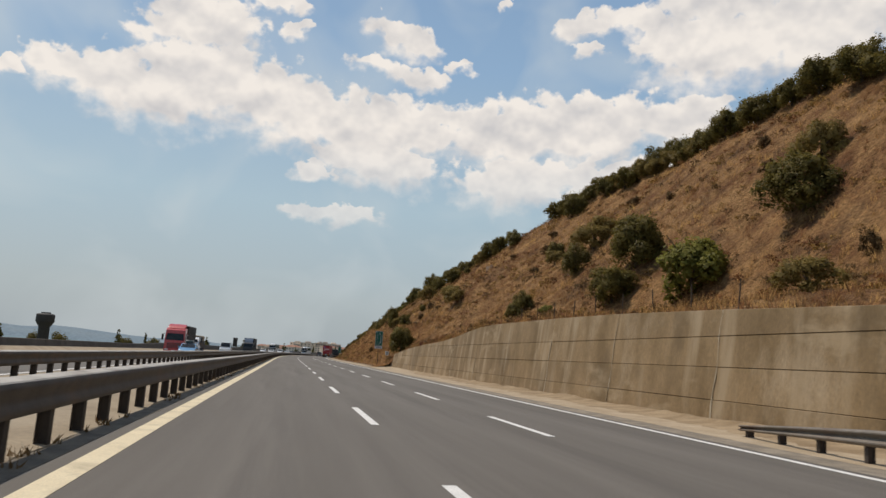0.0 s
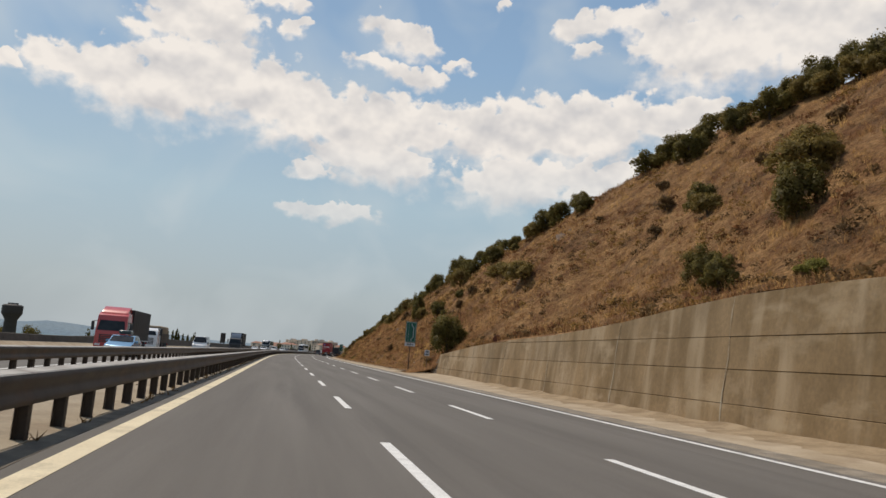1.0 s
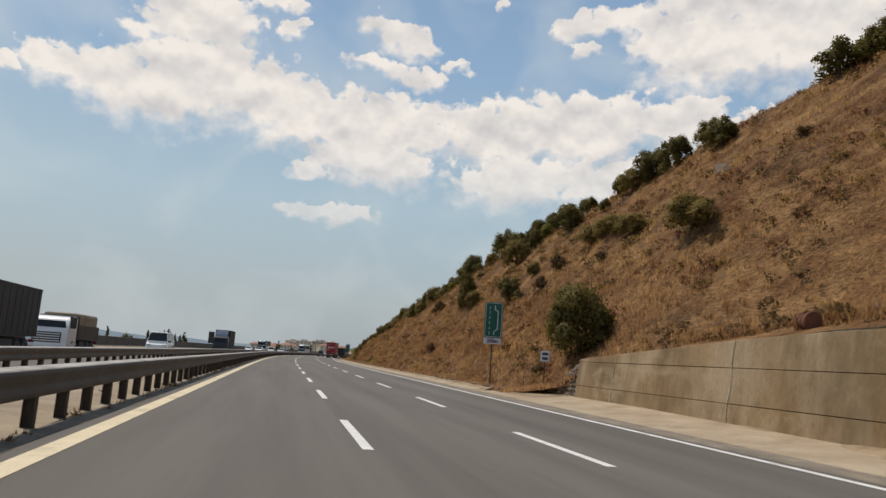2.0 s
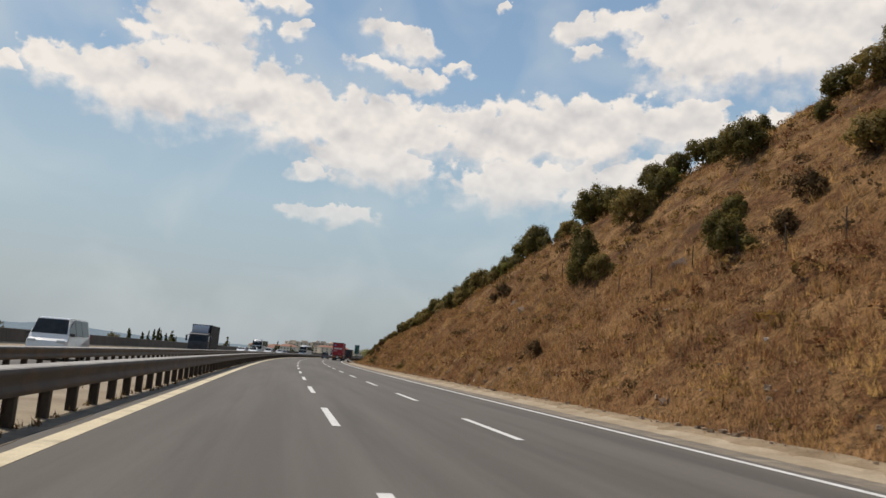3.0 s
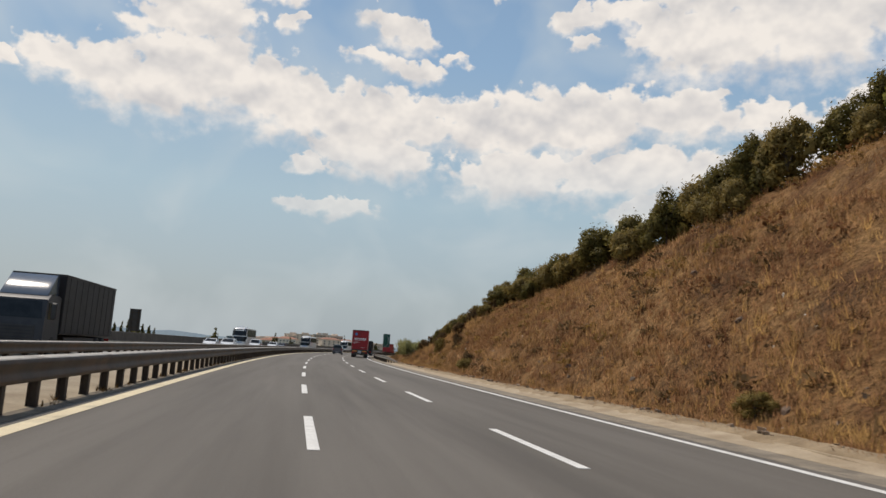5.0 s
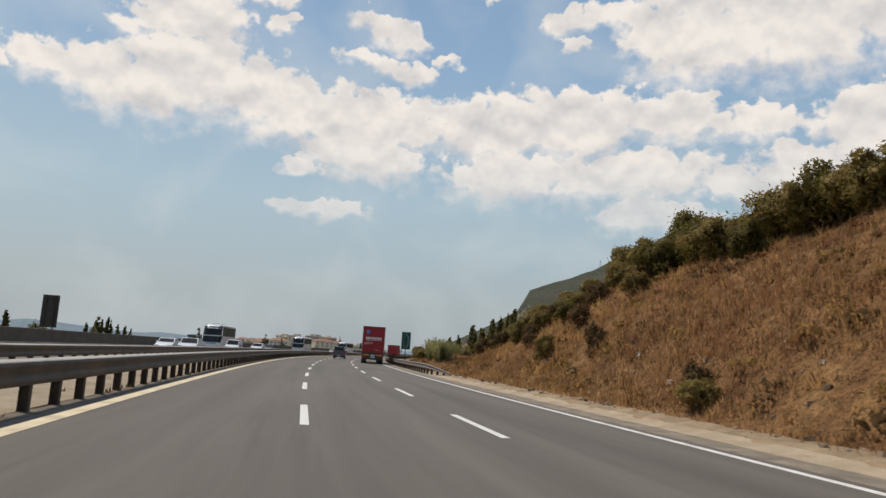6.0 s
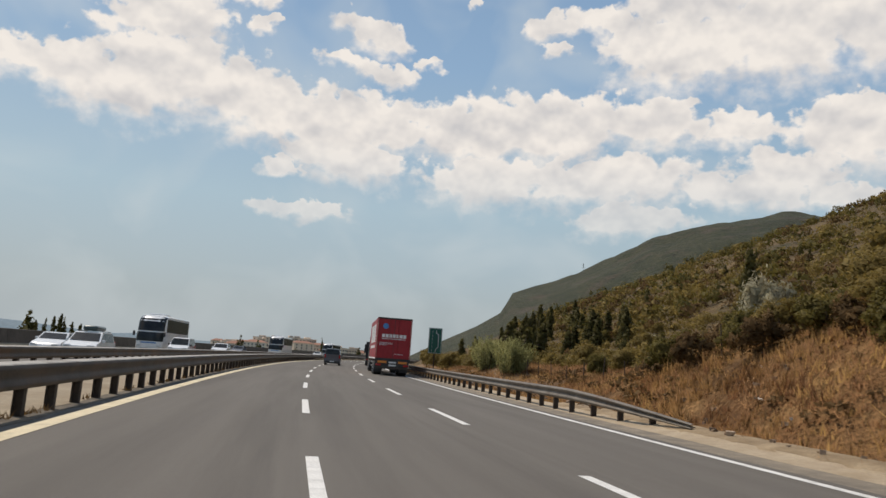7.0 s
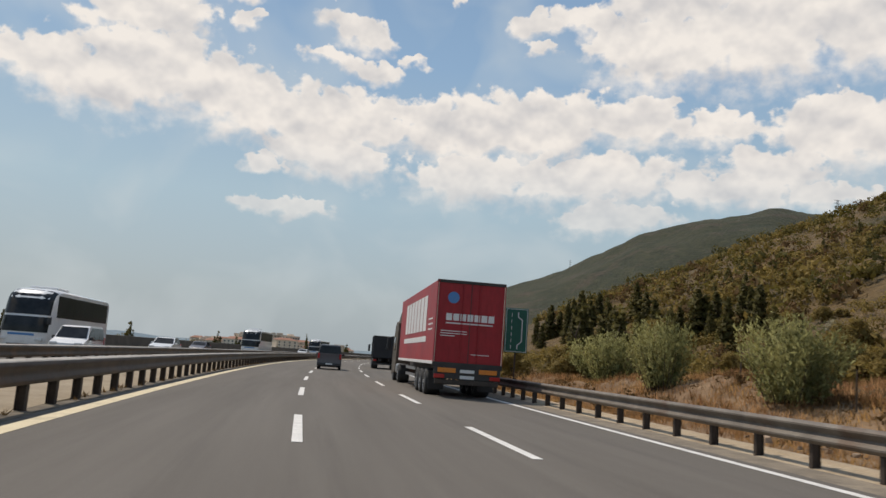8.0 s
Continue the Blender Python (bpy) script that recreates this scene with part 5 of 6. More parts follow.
def median_weeds():
    rng = np.random.default_rng(21)
    n, blades = 420, 7
    s = rng.uniform(-10, 330, n)
    d = np.where(rng.random(n) < 0.75, rng.normal(-0.62, 0.08, n), rng.uniform(-5.6, -1.2, n))
    m = n * blades
    P = np.repeat(np.array([at(a, b, 0.03) for a, b in zip(s, d)]), blades, 0) + rng.normal(scale=0.05, size=(m, 3)) * (1, 1, 0)
    h = rng.uniform(0.04, 0.15, m)
    a = rng.uniform(0, 6.28, m)
    wv = np.stack([np.cos(a), np.sin(a), 0 * a], 1) * 0.02
    tip = P + np.stack([rng.normal(scale=0.5, size=m) * h, rng.normal(scale=0.5, size=m) * h, h], 1)
    me = bpy.data.meshes.new("weeds")
    me.from_pydata(np.stack([P - wv, P + wv, tip], 1).reshape(-1, 3).tolist(), [], np.arange(m * 3).reshape(m, 3).tolist())
    me.materials.append(SCRUB)
    return tagged(new("weeds", me), "small dry weeds along the median edge", "weeds", "", "stuff")


median_weeds()


def toe_stones(n=900):
    """Loose gravel and fist-sized stones rolled down to the foot of the bank."""
    rng = np.random.default_rng(31)
    s, d = rng.uniform(92, 262, n), 13.45 + 3.6 * rng.random(n) ** 2
    z = rough_land(s, d)
    z = np.maximum(z, np.where(d < 14.1, 0.19, 0.0))
    r = 0.03 + 0.11 * rng.random(n) ** 3
    shape = np.array([(x, y, z) for z in (-0.6, 0.55) for x, y in ((-0.8, -0.7), (0.8, -0.7), (0.8, 0.7), (-0.8, 0.7))])
    ring = [(3, 2, 1, 0), (4, 5, 6, 7), (0, 1, 5, 4), (1, 2, 6, 5), (2, 3, 7, 6), (3, 0, 4, 7)]
    vs, fs = [], []
    for i in range(n):
        p = at(s[i], d[i])
        turn = Matrix.Rotation(rng.uniform(0, 6.28), 3, "Z")
        for q in shape * r[i] * rng.uniform(0.55, 1.25, (8, 1)) * rng.uniform(0.7, 1.2, (8, 3)):
            w = turn @ Vector(q)
            vs.append((p.x + w.x, p.y + w.y, z[i] + 0.25 * r[i] + w.z))
        fs += [tuple(8 * i + k for k in f) for f in ring]
    me = bpy.data.meshes.new("loose_stones")
    me.from_pydata(vs, [], fs)
    me.materials.append(TOESTONE)
    return tagged(new("loose_stones", me), "loose pale stones at the foot of the bank", "stones", "", "stuff")


toe_stones()
# stones and pale litter on the bank
for i in range(46):
    s_, d_ = rr.uniform(98, 262), 14.9 + 6 * rr.random() ** 2
    z_ = float(rough_land(np.array([s_]), np.array([d_]))[0])
    q_ = rr.uniform(0.12, 0.38)
    ob = new("rock", rr.choice(STONES))
    ob.matrix_basis = Matrix.LocRotScale(at(s_, d_, z_), Euler((rr.random() * 6, rr.random() * 6, rr.random() * 6)), (q_, q_ * 0.8, q_ * 0.7))
    tagged(ob, "loose brown stone on the dry bank", "rock", "stones on the bank")
for s_, d_, q_ in [(122, 22, 1.6), (118.5, 23.5, 1.2), (95, 25, 1.1), (139, 19.4, 1.0), (76, 22.5, 1.3), (74, 23, 0.9), (72, 22.4, 1.0), (110, 15.2, 0.5), (145, 20.5, 0.9), (100, 31, 1.7), (101.5, 31.8, 1.3), (98.6, 30.4, 1.1), (102.5, 33, 1.4), (75, 20.8, 1.2), (77.5, 20.4, 1.0), (73, 20.2, 0.8), (79, 19.4, 0.9), (70, 20.6, 0.9), (81, 19, 0.7)]:
    z_ = float(rough_land(np.array([s_]), np.array([d_]))[0])
    ob = new("boulder", rr.choice(STONES))
    ob.matrix_basis = Matrix.LocRotScale(at(s_, d_, z_ - 0.2 * q_), Euler((rr.random(), rr.random(), rr.random() * 6)), (q_, q_ * 0.8, q_ * 0.75))
    tagged(ob, "grey rock outcrop on the hillside", "rock", "rock outcrops")


def crumpled(seed):
    rnd = random.Random(seed)
    bm = bmesh.new()
    bmesh.ops.create_grid(bm, x_segments=4, y_segments=4, size=0.5)
    for v in bm.verts:
        v.co += Vector((rnd.uniform(-0.1, 0.1), rnd.uniform(-0.1, 0.1), rnd.uniform(-0.12, 0.3)))
    return mesh_of("litter", bm, LITTER)


BITS = [crumpled(i) for i in range(3)]
for i in range(60):
    s_, d_ = rr.uniform(98, 262), 14.7 + 5.5 * rr.random() ** 1.6
    z_ = float(rough_land(np.array([s_]), np.array([d_]))[0]) + 0.04
    q_ = 0.07 + 0.24 * rr.random() ** 2.5
    ob = new("litter", BITS[i % 3])
    ob.matrix_basis = Matrix.LocRotScale(at(s_, d_, z_), Euler((rr.random() * 2, rr.random() * 2, rr.random() * 6)), (q_, q_, q_))
    tagged(ob, "crumpled piece of white litter in dry grass", "litter", "litter on the bank")

# the plain on the seaward side: trees whose tops stand above the parapet
for i in range(46):
    s_, d_ = rr.uniform(20, 640), -rr.uniform(55, 150)
    h_ = rr.uniform(11, 14) + (-d_ - 55) * 0.03
    if rr.random() < 0.45:
        plant("pine", s_, d_, h_ * 0.55, h_, z=-9.0)
    elif rr.random() < 0.35:
        plant("conifer", s_, d_, h_ * 0.24, h_ * 1.15, z=-9.0)
    else:
        plant("bush", s_, d_, h_ * 0.8, h_ * 0.92, z=-9.0)
for i, h_ in enumerate((14.5, 15.1, 16.2, 17.4, 15.7, 14.6, 14.4, 13.0)):
    plant("conifer", 474 + i * 1.1, -137.5 + 2.0 * i, 3.6, h_, z=-9.0)

# ---- road signs ----


def lettering(text, size, mat, parent, m, name="lettering"):
    cu = bpy.data.curves.new(name, "FONT")
    cu.offset = 0.01
    cu.body, cu.size, cu.extrude, cu.align_x, cu.align_y = text, size, 0.002, "CENTER", "CENTER"
    tmp = bpy.data.objects.new(name, cu)
    me = bpy.data.meshes.new_from_object(tmp)
    me.materials.clear()
    me.materials.append(mat)
    bpy.data.objects.remove(tmp)
    bpy.data.curves.remove(cu)
    ob = new(name, me)
    ob.parent, ob.matrix_basis = parent, m
    return ob


def stripe(bm, pts, w, y):
    """A painted stripe through (x, z) points on an upright face at y."""
    for (x0, z0), (x1, z1) in zip(pts, pts[1:]):
        t = Vector((x1 - x0, z1 - z0)).normalized()
        n = Vector((-t.y, t.x)) * w / 2
        e = t * w * 0.3
        quad = [(x0 - e.x + n.x, y, z0 - e.y + n.y), (x0 - e.x - n.x, y, z0 - e.y - n.y), (x1 + e.x - n.x, y, z1 + e.y - n.y), (x1 + e.x + n.x, y, z1 + e.y + n.y)]
        bm.faces.new([bm.verts.new(q) for q in quad])
    return bm


def lane_sign(s, d, z, w, bottom, top, label, distance=None, turn=-4.0):
    g = thing("road_sign", label, "road sign", "lane signs", on_road(s, d, z, turn))
    part("pole", rod(bmesh.new(), (0, 0.05, -0.4), (0, 0.05, top - 0.1), 0.045, n=10), POSTST, g, "brown steel pole")
    board = part("board", blocks((-w / 2, w / 2, -0.02, 0.02, bottom, top), bevel=0.012), SIGNGREEN, g)
    bm = bmesh.new()
    e = 0.055
    stripe(bm, [(-w / 2 + e, bottom + e), (w / 2 - e, bottom + e), (w / 2 - e, top - e), (-w / 2 + e, top - e), (-w / 2 + e, bottom + e)], 0.025, -0.026)
    part("border", bm, SIGNWHITE, board, "white border line")
    h = top - bottom
    bm = bmesh.new()
    stripe(bm, [(0.06 * w, bottom + 0.09 * h), (0.06 * w, bottom + 0.17 * h), (0.24 * w, bottom + 0.25 * h), (0.24 * w, bottom + 0.74 * h), (0.06 * w, bottom + 0.80 * h), (0.06 * w, bottom + 0.9 * h)], 0.05, -0.026)
    part("edge_symbol", bm, SIGNWHITE, board, "white lay-by outline")
    for i in range(6):
        z0 = bottom + (0.09 + 0.143 * i) * h
        part("dash_symbol", stripe(bmesh.new(), [(-0.22 * w, z0), (-0.22 * w, z0 + 0.07 * h)], 0.03, -0.026), SIGNWHITE, board, "white dash")
    if distance:
        plate = part("distance_plate", blocks((-w / 2 + 0.01, w / 2 - 0.01, -0.02, 0.02, bottom - 0.37, bottom - 0.03), bevel=0.01), SIGNWHITE, g, "white plate with black figures")
        lettering(distance, 0.30, BLACK, plate, pose(0, -0.026, bottom - 0.2, 90), "figures")
    return g


lane_sign(97.85, 14.6, 0.45, 1.07, 2.5, 4.6, "green lay-by sign with a white lane diagram on a pole", "250m")
lane_sign(284.6, 14.5, 0.1, 1.2, 1.9, 4.2, "large green lay-by sign beside the guardrail")
# the grey back of a sign for the oncoming traffic, beyond the parapet
g = thing("road_sign", "grey back of a tall sign beyond the parapet", "road sign", "", on_road(258.6, -20.8, -0.6))
board_ = part("board", blocks((-0.75, 0.75, -0.02, 0.02, 2.3, 5.3), bevel=0.012), CHASSIS, g, "dull grey back of the board")
for z_ in (2.8, 3.8, 4.8):
    part("stiffener", blocks((-0.7, 0.7, -0.06, -0.02, z_ - 0.04, z_ + 0.04)), POSTST, board_)
for x_ in (-0.4, 0.4):
    part("pole", rod(bmesh.new(), (x_, -0.1, -1.5), (x_, -0.1, 5.2), 0.05, n=10), POSTST, g, "brown steel pole")
# small kilometre marker
g = thing("marker_post", "small white kilometre plate on a thin brown post", "road sign", "", on_road(88.95, 14.75, 0.2, -4))
part("pole", rod(bmesh.new(), (0, 0.03, -0.3), (0, 0.03, 1.95), 0.025, n=8), POSTST, g)
pl_ = part("plate", blocks((-0.22, 0.22, -0.015, 0.015, 1.5, 2.0), bevel=0.01), SIGNWHITE, g)
for z_ in (1.86, 1.64):
    part("figure_bar", blocks((-0.14, 0.14, -0.02, -0.0155, z_ - 0.06, z_ + 0.06)), BLACK, pl_, "dark unreadable figures")
# rusty drum on the wall
g = thing("rusty_drum", "rusty steel drum lying above the wall", "drum", "", on_road(73, 16.6, float(wall_top(73)) + 0.45, 70))
part("shell", lathe_x([(-0.45, 0.0), (-0.45, 0.27), (-0.43, 0.29), (-0.16, 0.28), (-0.15, 0.3), (-0.14, 0.28), (0.14, 0.28), (0.15, 0.3), (0.16, 0.28), (0.43, 0.29), (0.45, 0.27), (0.45, 0.0)], 16), surface("rust", (0.10, 0.035, 0.02), (0.16, 0.06, 0.03), 4.0, 0.85, 0.2, 20.0), g, shade=True)
# thin stakes of an old fence on the slope
for i in range(34):
    s_ = 14 + 3.1 * i if i < 9 else 98 + 3.4 * (i - 9) if i < 22 else 240 + 2.6 * (i - 22)
    d_ = 17.2 if i < 9 else 20.6 + 0.3 * math.sin(i) if i < 22 else 17.6
    z_ = float(rough_land(np.array([s_]), np.array([d_]))[0])
    g = new("fence_stake", mesh_of("fence_stake", rod(bmesh.new(), (0, 0, -0.2), (random.uniform(-0.08, 0.08), random.uniform(-0.08, 0.08), 1.1), 0.03, 0.025, 6), BARK))
    g.matrix_basis = on_road(s_, d_, z_)
    tagged(g, "thin weathered stake of an old fence", "stake", "fence stakes")

# ---- vehicles (local y points ahead, wheels on z = 0) ----


def wheel_meshes(r, w):
    tyre = lathe_x([(-w / 2, r * 0.62), (-w / 2, r * 0.9), (-w / 2 * 0.85, r * 0.985), (-w / 4, r), (w / 4, r), (w / 2 * 0.85, r * 0.985), (w / 2, r * 0.9), (w / 2, r * 0.62)], 24)
    rim = lathe_x([(-w / 2 * 1.02, 0.0), (-w / 2 * 1.04, r * 0.16), (-w / 2 * 0.75, r * 0.3), (-w / 2 * 0.8, r * 0.52), (-w / 2 * 1.02, r * 0.64), (w / 2 * 1.02, r * 0.64), (w / 2 * 0.8, r * 0.52), (w / 2 * 0.75, r * 0.3), (w / 2 * 1.04, r * 0.16), (w / 2 * 1.02, 0.0)], 20)
    return smooth(mesh_of("tyre", tyre, RUBBER)), smooth(mesh_of("rim", rim, ALLOY))


WHEELS = {"car": wheel_meshes(0.32, 0.21), "truck": wheel_meshes(0.5, 0.32), "twin": wheel_meshes(0.5, 0.6)}
RADIUS = {"car": 0.32, "truck": 0.5, "twin": 0.5}


def wheels(parent, kind, places):
    for x, y in places:
        t = shared("wheel", WHEELS[kind][0], parent, pose(x, y, RADIUS[kind]))
        shared("rim", WHEELS[kind][1], t)


def shell(outline, w, tumble, belt, round_=0.12):
    """A body lofted across x from a side outline of (y, z) points; above the belt it leans inwards."""
    bm = bmesh.new()
    cy = sum(p[0] for p in outline) / len(outline)
    rings = []
    for f, k in ((-1.0, 1 - round_ * 0.35), (-0.94, 1 - round_ * 0.1), (-0.8, 1.0), (0.8, 1.0), (0.94, 1 - round_ * 0.1), (1.0, 1 - round_ * 0.35)):
        ring = []
        for y, z in outline:
            x = f * w / 2
            if z > belt:
                x *= 1 - tumble * (z - belt)
            zz = z if z < belt else belt + (z - belt) * (1 - (1 - k) * 0.5)
            ring.append(bm.verts.new((x, cy + (y - cy) * k, zz)))
        rings.append(ring)
    m = len(outline)
    for a, b in zip(rings, rings[1:]):
        for j in range(m):
            bm.faces.new((a[j], a[(j + 1) % m], b[(j + 1) % m], b[j]))
    bm.faces.new(rings[0][::-1])
    bm.faces.new(rings[-1])
    bmesh.ops.recalc_face_normals(bm, faces=bm.faces)
    return bm


def pane(a, b, w, inset, out=0.012, upper=0.78):
    """A glass pane across the car between side points a (low) and b (high), a little proud of the body."""
    (y0, z0), (y1, z1) = a, b
    t = Vector((0, y1 - y0, z1 - z0))
    n = Vector((0, -(z1 - z0), y1 - y0)).normalized()
    if n.z < 0:
        n = -n
    p0, p1 = Vector((0, y0, z0)) + t * inset + n * out, Vector((0, y0, z0)) + t * (1 - inset) + n * out
    w0, w1 = w / 2 * 0.9, w / 2 * upper
    bm = bmesh.new()
    return poly(bm, [p0 + Vector((-w0, 0, 0)), p0 + Vector((w0, 0, 0)), p1 + Vector((w1, 0, 0)), p1 + Vector((-w1, 0, 0))], 0.01)


def car(label, m, paint, L=4.3, W=1.76, H=1.48, nose=0.78, belt=0.95, ws=0.9, front=0.2, rear=-1.2, tail=-1.75, tail_z=0.95, roof_box=False, rails=False, category="car"):
    """ws: foot of the windscreen; front, rear: ends of the roof; tail: foot of the rear window (all y)."""
    g = thing("van" if category == "van" else "car", label, category, "traffic", m)
    h = L / 2
    outline = [(-h, 0.30), (-h - 0.02, 0.55), (-h + 0.06, tail_z), (tail, tail_z + 0.06), (rear, H - 0.03), (rear + 0.35, H), (front - 0.3, H), (front, H - 0.05), (ws, belt + 0.04), (h - 0.35, nose + 0.02), (h - 0.08, nose - 0.12), (h, 0.5), (h - 0.05, 0.26), (h - 0.5, 0.2), (-h + 0.5, 0.2)]
    part("body", shell(outline, W, 0.24, belt), paint, g, shade=True)
    part("windscreen", pane((ws, belt + 0.04), (front, H - 0.05), W, 0.07), GLASS, g, "dark windscreen")
    part("rear_window", pane((tail, tail_z + 0.06), (rear, H - 0.03), W, 0.12), GLASS, g, "dark rear window")
    for sx in (-1, 1):
        cuts = [tail + 0.3, (tail + 0.3) * 0.35 + ws * 0.15, ws * 0.35 + front * 0.15, ws - 0.22]
        cuts = [cuts[0], cuts[0] + (cuts[3] - cuts[0]) * 0.36, cuts[0] + (cuts[3] - cuts[0]) * 0.68, cuts[3]]
        for y0, y1 in zip(cuts, cuts[1:]):
            def top(y):
                return min(H - 0.09, belt + (H - belt) * max(0.12, (ws - 0.04 - y) / max(0.01, ws - front)) - 0.05, belt + (H - belt) * max(0.2, (y - tail) / max(0.01, rear - tail)))

            def px_(z):
                return sx * (W / 2 * (1 - 0.24 * (z - belt)) + 0.008)
            z0 = belt + 0.03
            pts = [(px_(z0), y0 + 0.03, z0), (px_(z0), y1 - 0.03, z0), (px_(top(y1 - 0.03)), y1 - 0.03, top(y1 - 0.03)), (px_(top(y0 + 0.03)), y0 + 0.03, top(y0 + 0.03))]
            bm = bmesh.new()
            poly(bm, pts if sx > 0 else pts[::-1], 0.01)
            part("side_window", bm, GLASS, g, "dark side window")
        part("headlight", blocks((sx * (W / 2 - 0.26) - 0.2, sx * (W / 2 - 0.26) + 0.2, h - 0.2, h - 0.02, nose - 0.2, nose - 0.06), bevel=0.04, seg=2), LAMP, g, "clear headlight")
        part("tail_light", blocks((sx * (W / 2 - 0.11) - 0.08, sx * (W / 2 - 0.11) + 0.08, -h - 0.03, -h + 0.2, tail_z - 0.28, tail_z + 0.12), bevel=0.03), TAIL, g, "red tail light")
        part("mirror", blocks((sx * (W / 2 + 0.1) - 0.1, sx * (W / 2 + 0.1) + 0.1, ws - 0.38, ws - 0.25, belt, belt + 0.17), bevel=0.03, seg=2), BLACK if category == "van" else paint, g)
    part("front_grille", blocks((-0.42, 0.42, h - 0.04, h + 0.012, 0.34, 0.5), bevel=0.015), BLACK, g, "black grille")
    part("rear_bumper", blocks((-W / 2 + 0.04, W / 2 - 0.04, -h - 0.07, -h + 0.12, 0.3, 0.52), bevel=0.04, seg=2), BLACK, g, "black bumper")
    part("number_plate", blocks((-0.26, 0.26, h + 0.012, h + 0.03, 0.4, 0.51)), PLATE, g, "white plate")
    part("number_plate", blocks((-0.26, 0.26, -h - 0.088, -h - 0.07, 0.38, 0.49)), PLATE, g, "white plate")
    wheels(g, "car", [(sx * (W / 2 - 0.12), y) for sx in (-1, 1) for y in (h - 0.85, -h + 0.8)])
    if rails or roof_box:
        for sx in (-1, 1):
            part("roof_rail", rod(bmesh.new(), (sx * W * 0.38, rear + 0.3, H + 0.05), (sx * W * 0.38, front - 0.3, H + 0.05), 0.02), BLACK, g)
    if roof_box:
        part("roof_box", blocks((-0.42, 0.42, rear + 0.2, front - 0.1, H + 0.06, H + 0.36), bevel=0.13, seg=3), ROOFBOX, g, "dark roof box", shade=True)
    return g


def bus(label, m, L=12.0, W=2.5, H=3.75):
    """A high coach with a raked, rounded front."""
    g = thing("bus", label, "bus", "traffic", m)
    h = L / 2
    nose = [(H, h - 1.7), (H - 0.06, h - 1.25), (H - 0.22, h - 0.85), (H - 0.6, h - 0.5), (2.3, h - 0.2), (1.6, h - 0.04), (1.0, h), (0.5, h - 0.02), (0.32, h - 0.2)]
    tail = [(0.32, -h + 0.3), (0.6, -h), (1.4, -h), (H - 0.5, -h + 0.12), (H - 0.12, -h + 0.25), (H, -h + 0.6)]
    across = (-1.0, -0.985, -0.93, -0.8, -0.5, 0.0, 0.5, 0.8, 0.93, 0.985, 1.0)

    def place(f, y, z, out=0.0):
        r = abs(f) ** 7
        yy = y - (0.42 if y > 0 else -0.15) * r + (out if y > 0 else 0)
        return (f * (W / 2 + out * abs(f)), yy, z - (0.16 * r if z > H - 0.3 else 0.0))

    bm = bmesh.new()
    rings = [[bm.verts.new(place(f, y, z)) for z, y in nose + tail] for f in across]
    k = len(nose + tail)
    for a, b in zip(rings, rings[1:]):
        for j in range(k):
            bm.faces.new((a[j], a[(j + 1) % k], b[(j + 1) % k], b[j]))
    bm.faces.new(rings[0][::-1])
    bm.faces.new(rings[-1])
    bmesh.ops.recalc_face_normals(bm, faces=bm.faces)
    part("body", bm, WHITE, g, shade=True)

    def screen(z0, z1, wide):
        zs, ys = [z for z, y in nose][::-1], [y for z, y in nose][::-1]
        bm = bmesh.new()
        cols = []
        for f in (-0.99, -0.96, -0.9, -0.75, -0.4, 0.0, 0.4, 0.75, 0.9, 0.96, 0.99):
            cols.append([bm.verts.new(place(f * wide, float(np.interp(z, zs, ys)), z, 0.025)) for z in np.linspace(z0, z1, 6)])
        for a, b in zip(cols, cols[1:]):
            for j in range(5):
                bm.faces.new((a[j], b[j], b[j + 1], a[j + 1]))
        return bm

    part("windscreen", screen(1.28, 2.16, 1.0), GLASS, g, "dark lower windscreen", shade=True)
    part("windscreen", screen(2.28, H - 0.12, 0.99), GLASS, g, "dark upper windscreen", shade=True)
    for sx in (-1, 1):
        for i in range(6):
            y0 = -h + 0.6 + i * (L - 2.1) / 6
            part("side_window", blocks((sx * (W / 2 - 0.03) - 0.045, sx * (W / 2 - 0.03) + 0.045, y0 + 0.008, y0 + (L - 2.1) / 6 - 0.008, 2.2, H - 0.36), bevel=0.01), GLASS, g, "dark tinted window")
        part("headlight", blocks((sx * 0.92 - 0.2, sx * 0.92 + 0.2, h - 0.24, h - 0.02, 0.78, 0.96), bevel=0.05, seg=2), LAMP, g, "clear headlight")
        part("mirror", blocks((sx * (W / 2 + 0.16) - 0.1, sx * (W / 2 + 0.16) + 0.1, h - 0.1, h + 0.1, 1.75, 2.2), bevel=0.04), BLACK, g, "black drooping mirror")
        part("tail_light", blocks((sx * 1.05 - 0.08, sx * 1.05 + 0.08, -h - 0.02, -h + 0.16, 0.9, 1.5), bevel=0.02), TAIL, g, "red tail light")
    part("air_conditioner", blocks((-0.8, 0.8, h - 4.4, h - 2.4, H - 0.04, H + 0.17), bevel=0.08, seg=2), WHITE, g)
    part("name_bar", blocks((-0.7, 0.7, h + 0.004, h + 0.02, 1.08, 1.2)), EMBLEM, g, "blue unreadable name strip")
    part("grille", blocks((-0.7, 0.7, h - 0.06, h + 0.015, 0.42, 0.6)), BLACK, g)
    part("number_plate", blocks((-0.26, 0.26, h + 0.004, h + 0.03, 0.66, 0.78)), PLATE, g, "white plate")
    wheels(g, "truck", [(sx * (W / 2 - 0.2), y) for sx in (-1, 1) for y in (h - 2.6, -h + 3.2)])
    return g


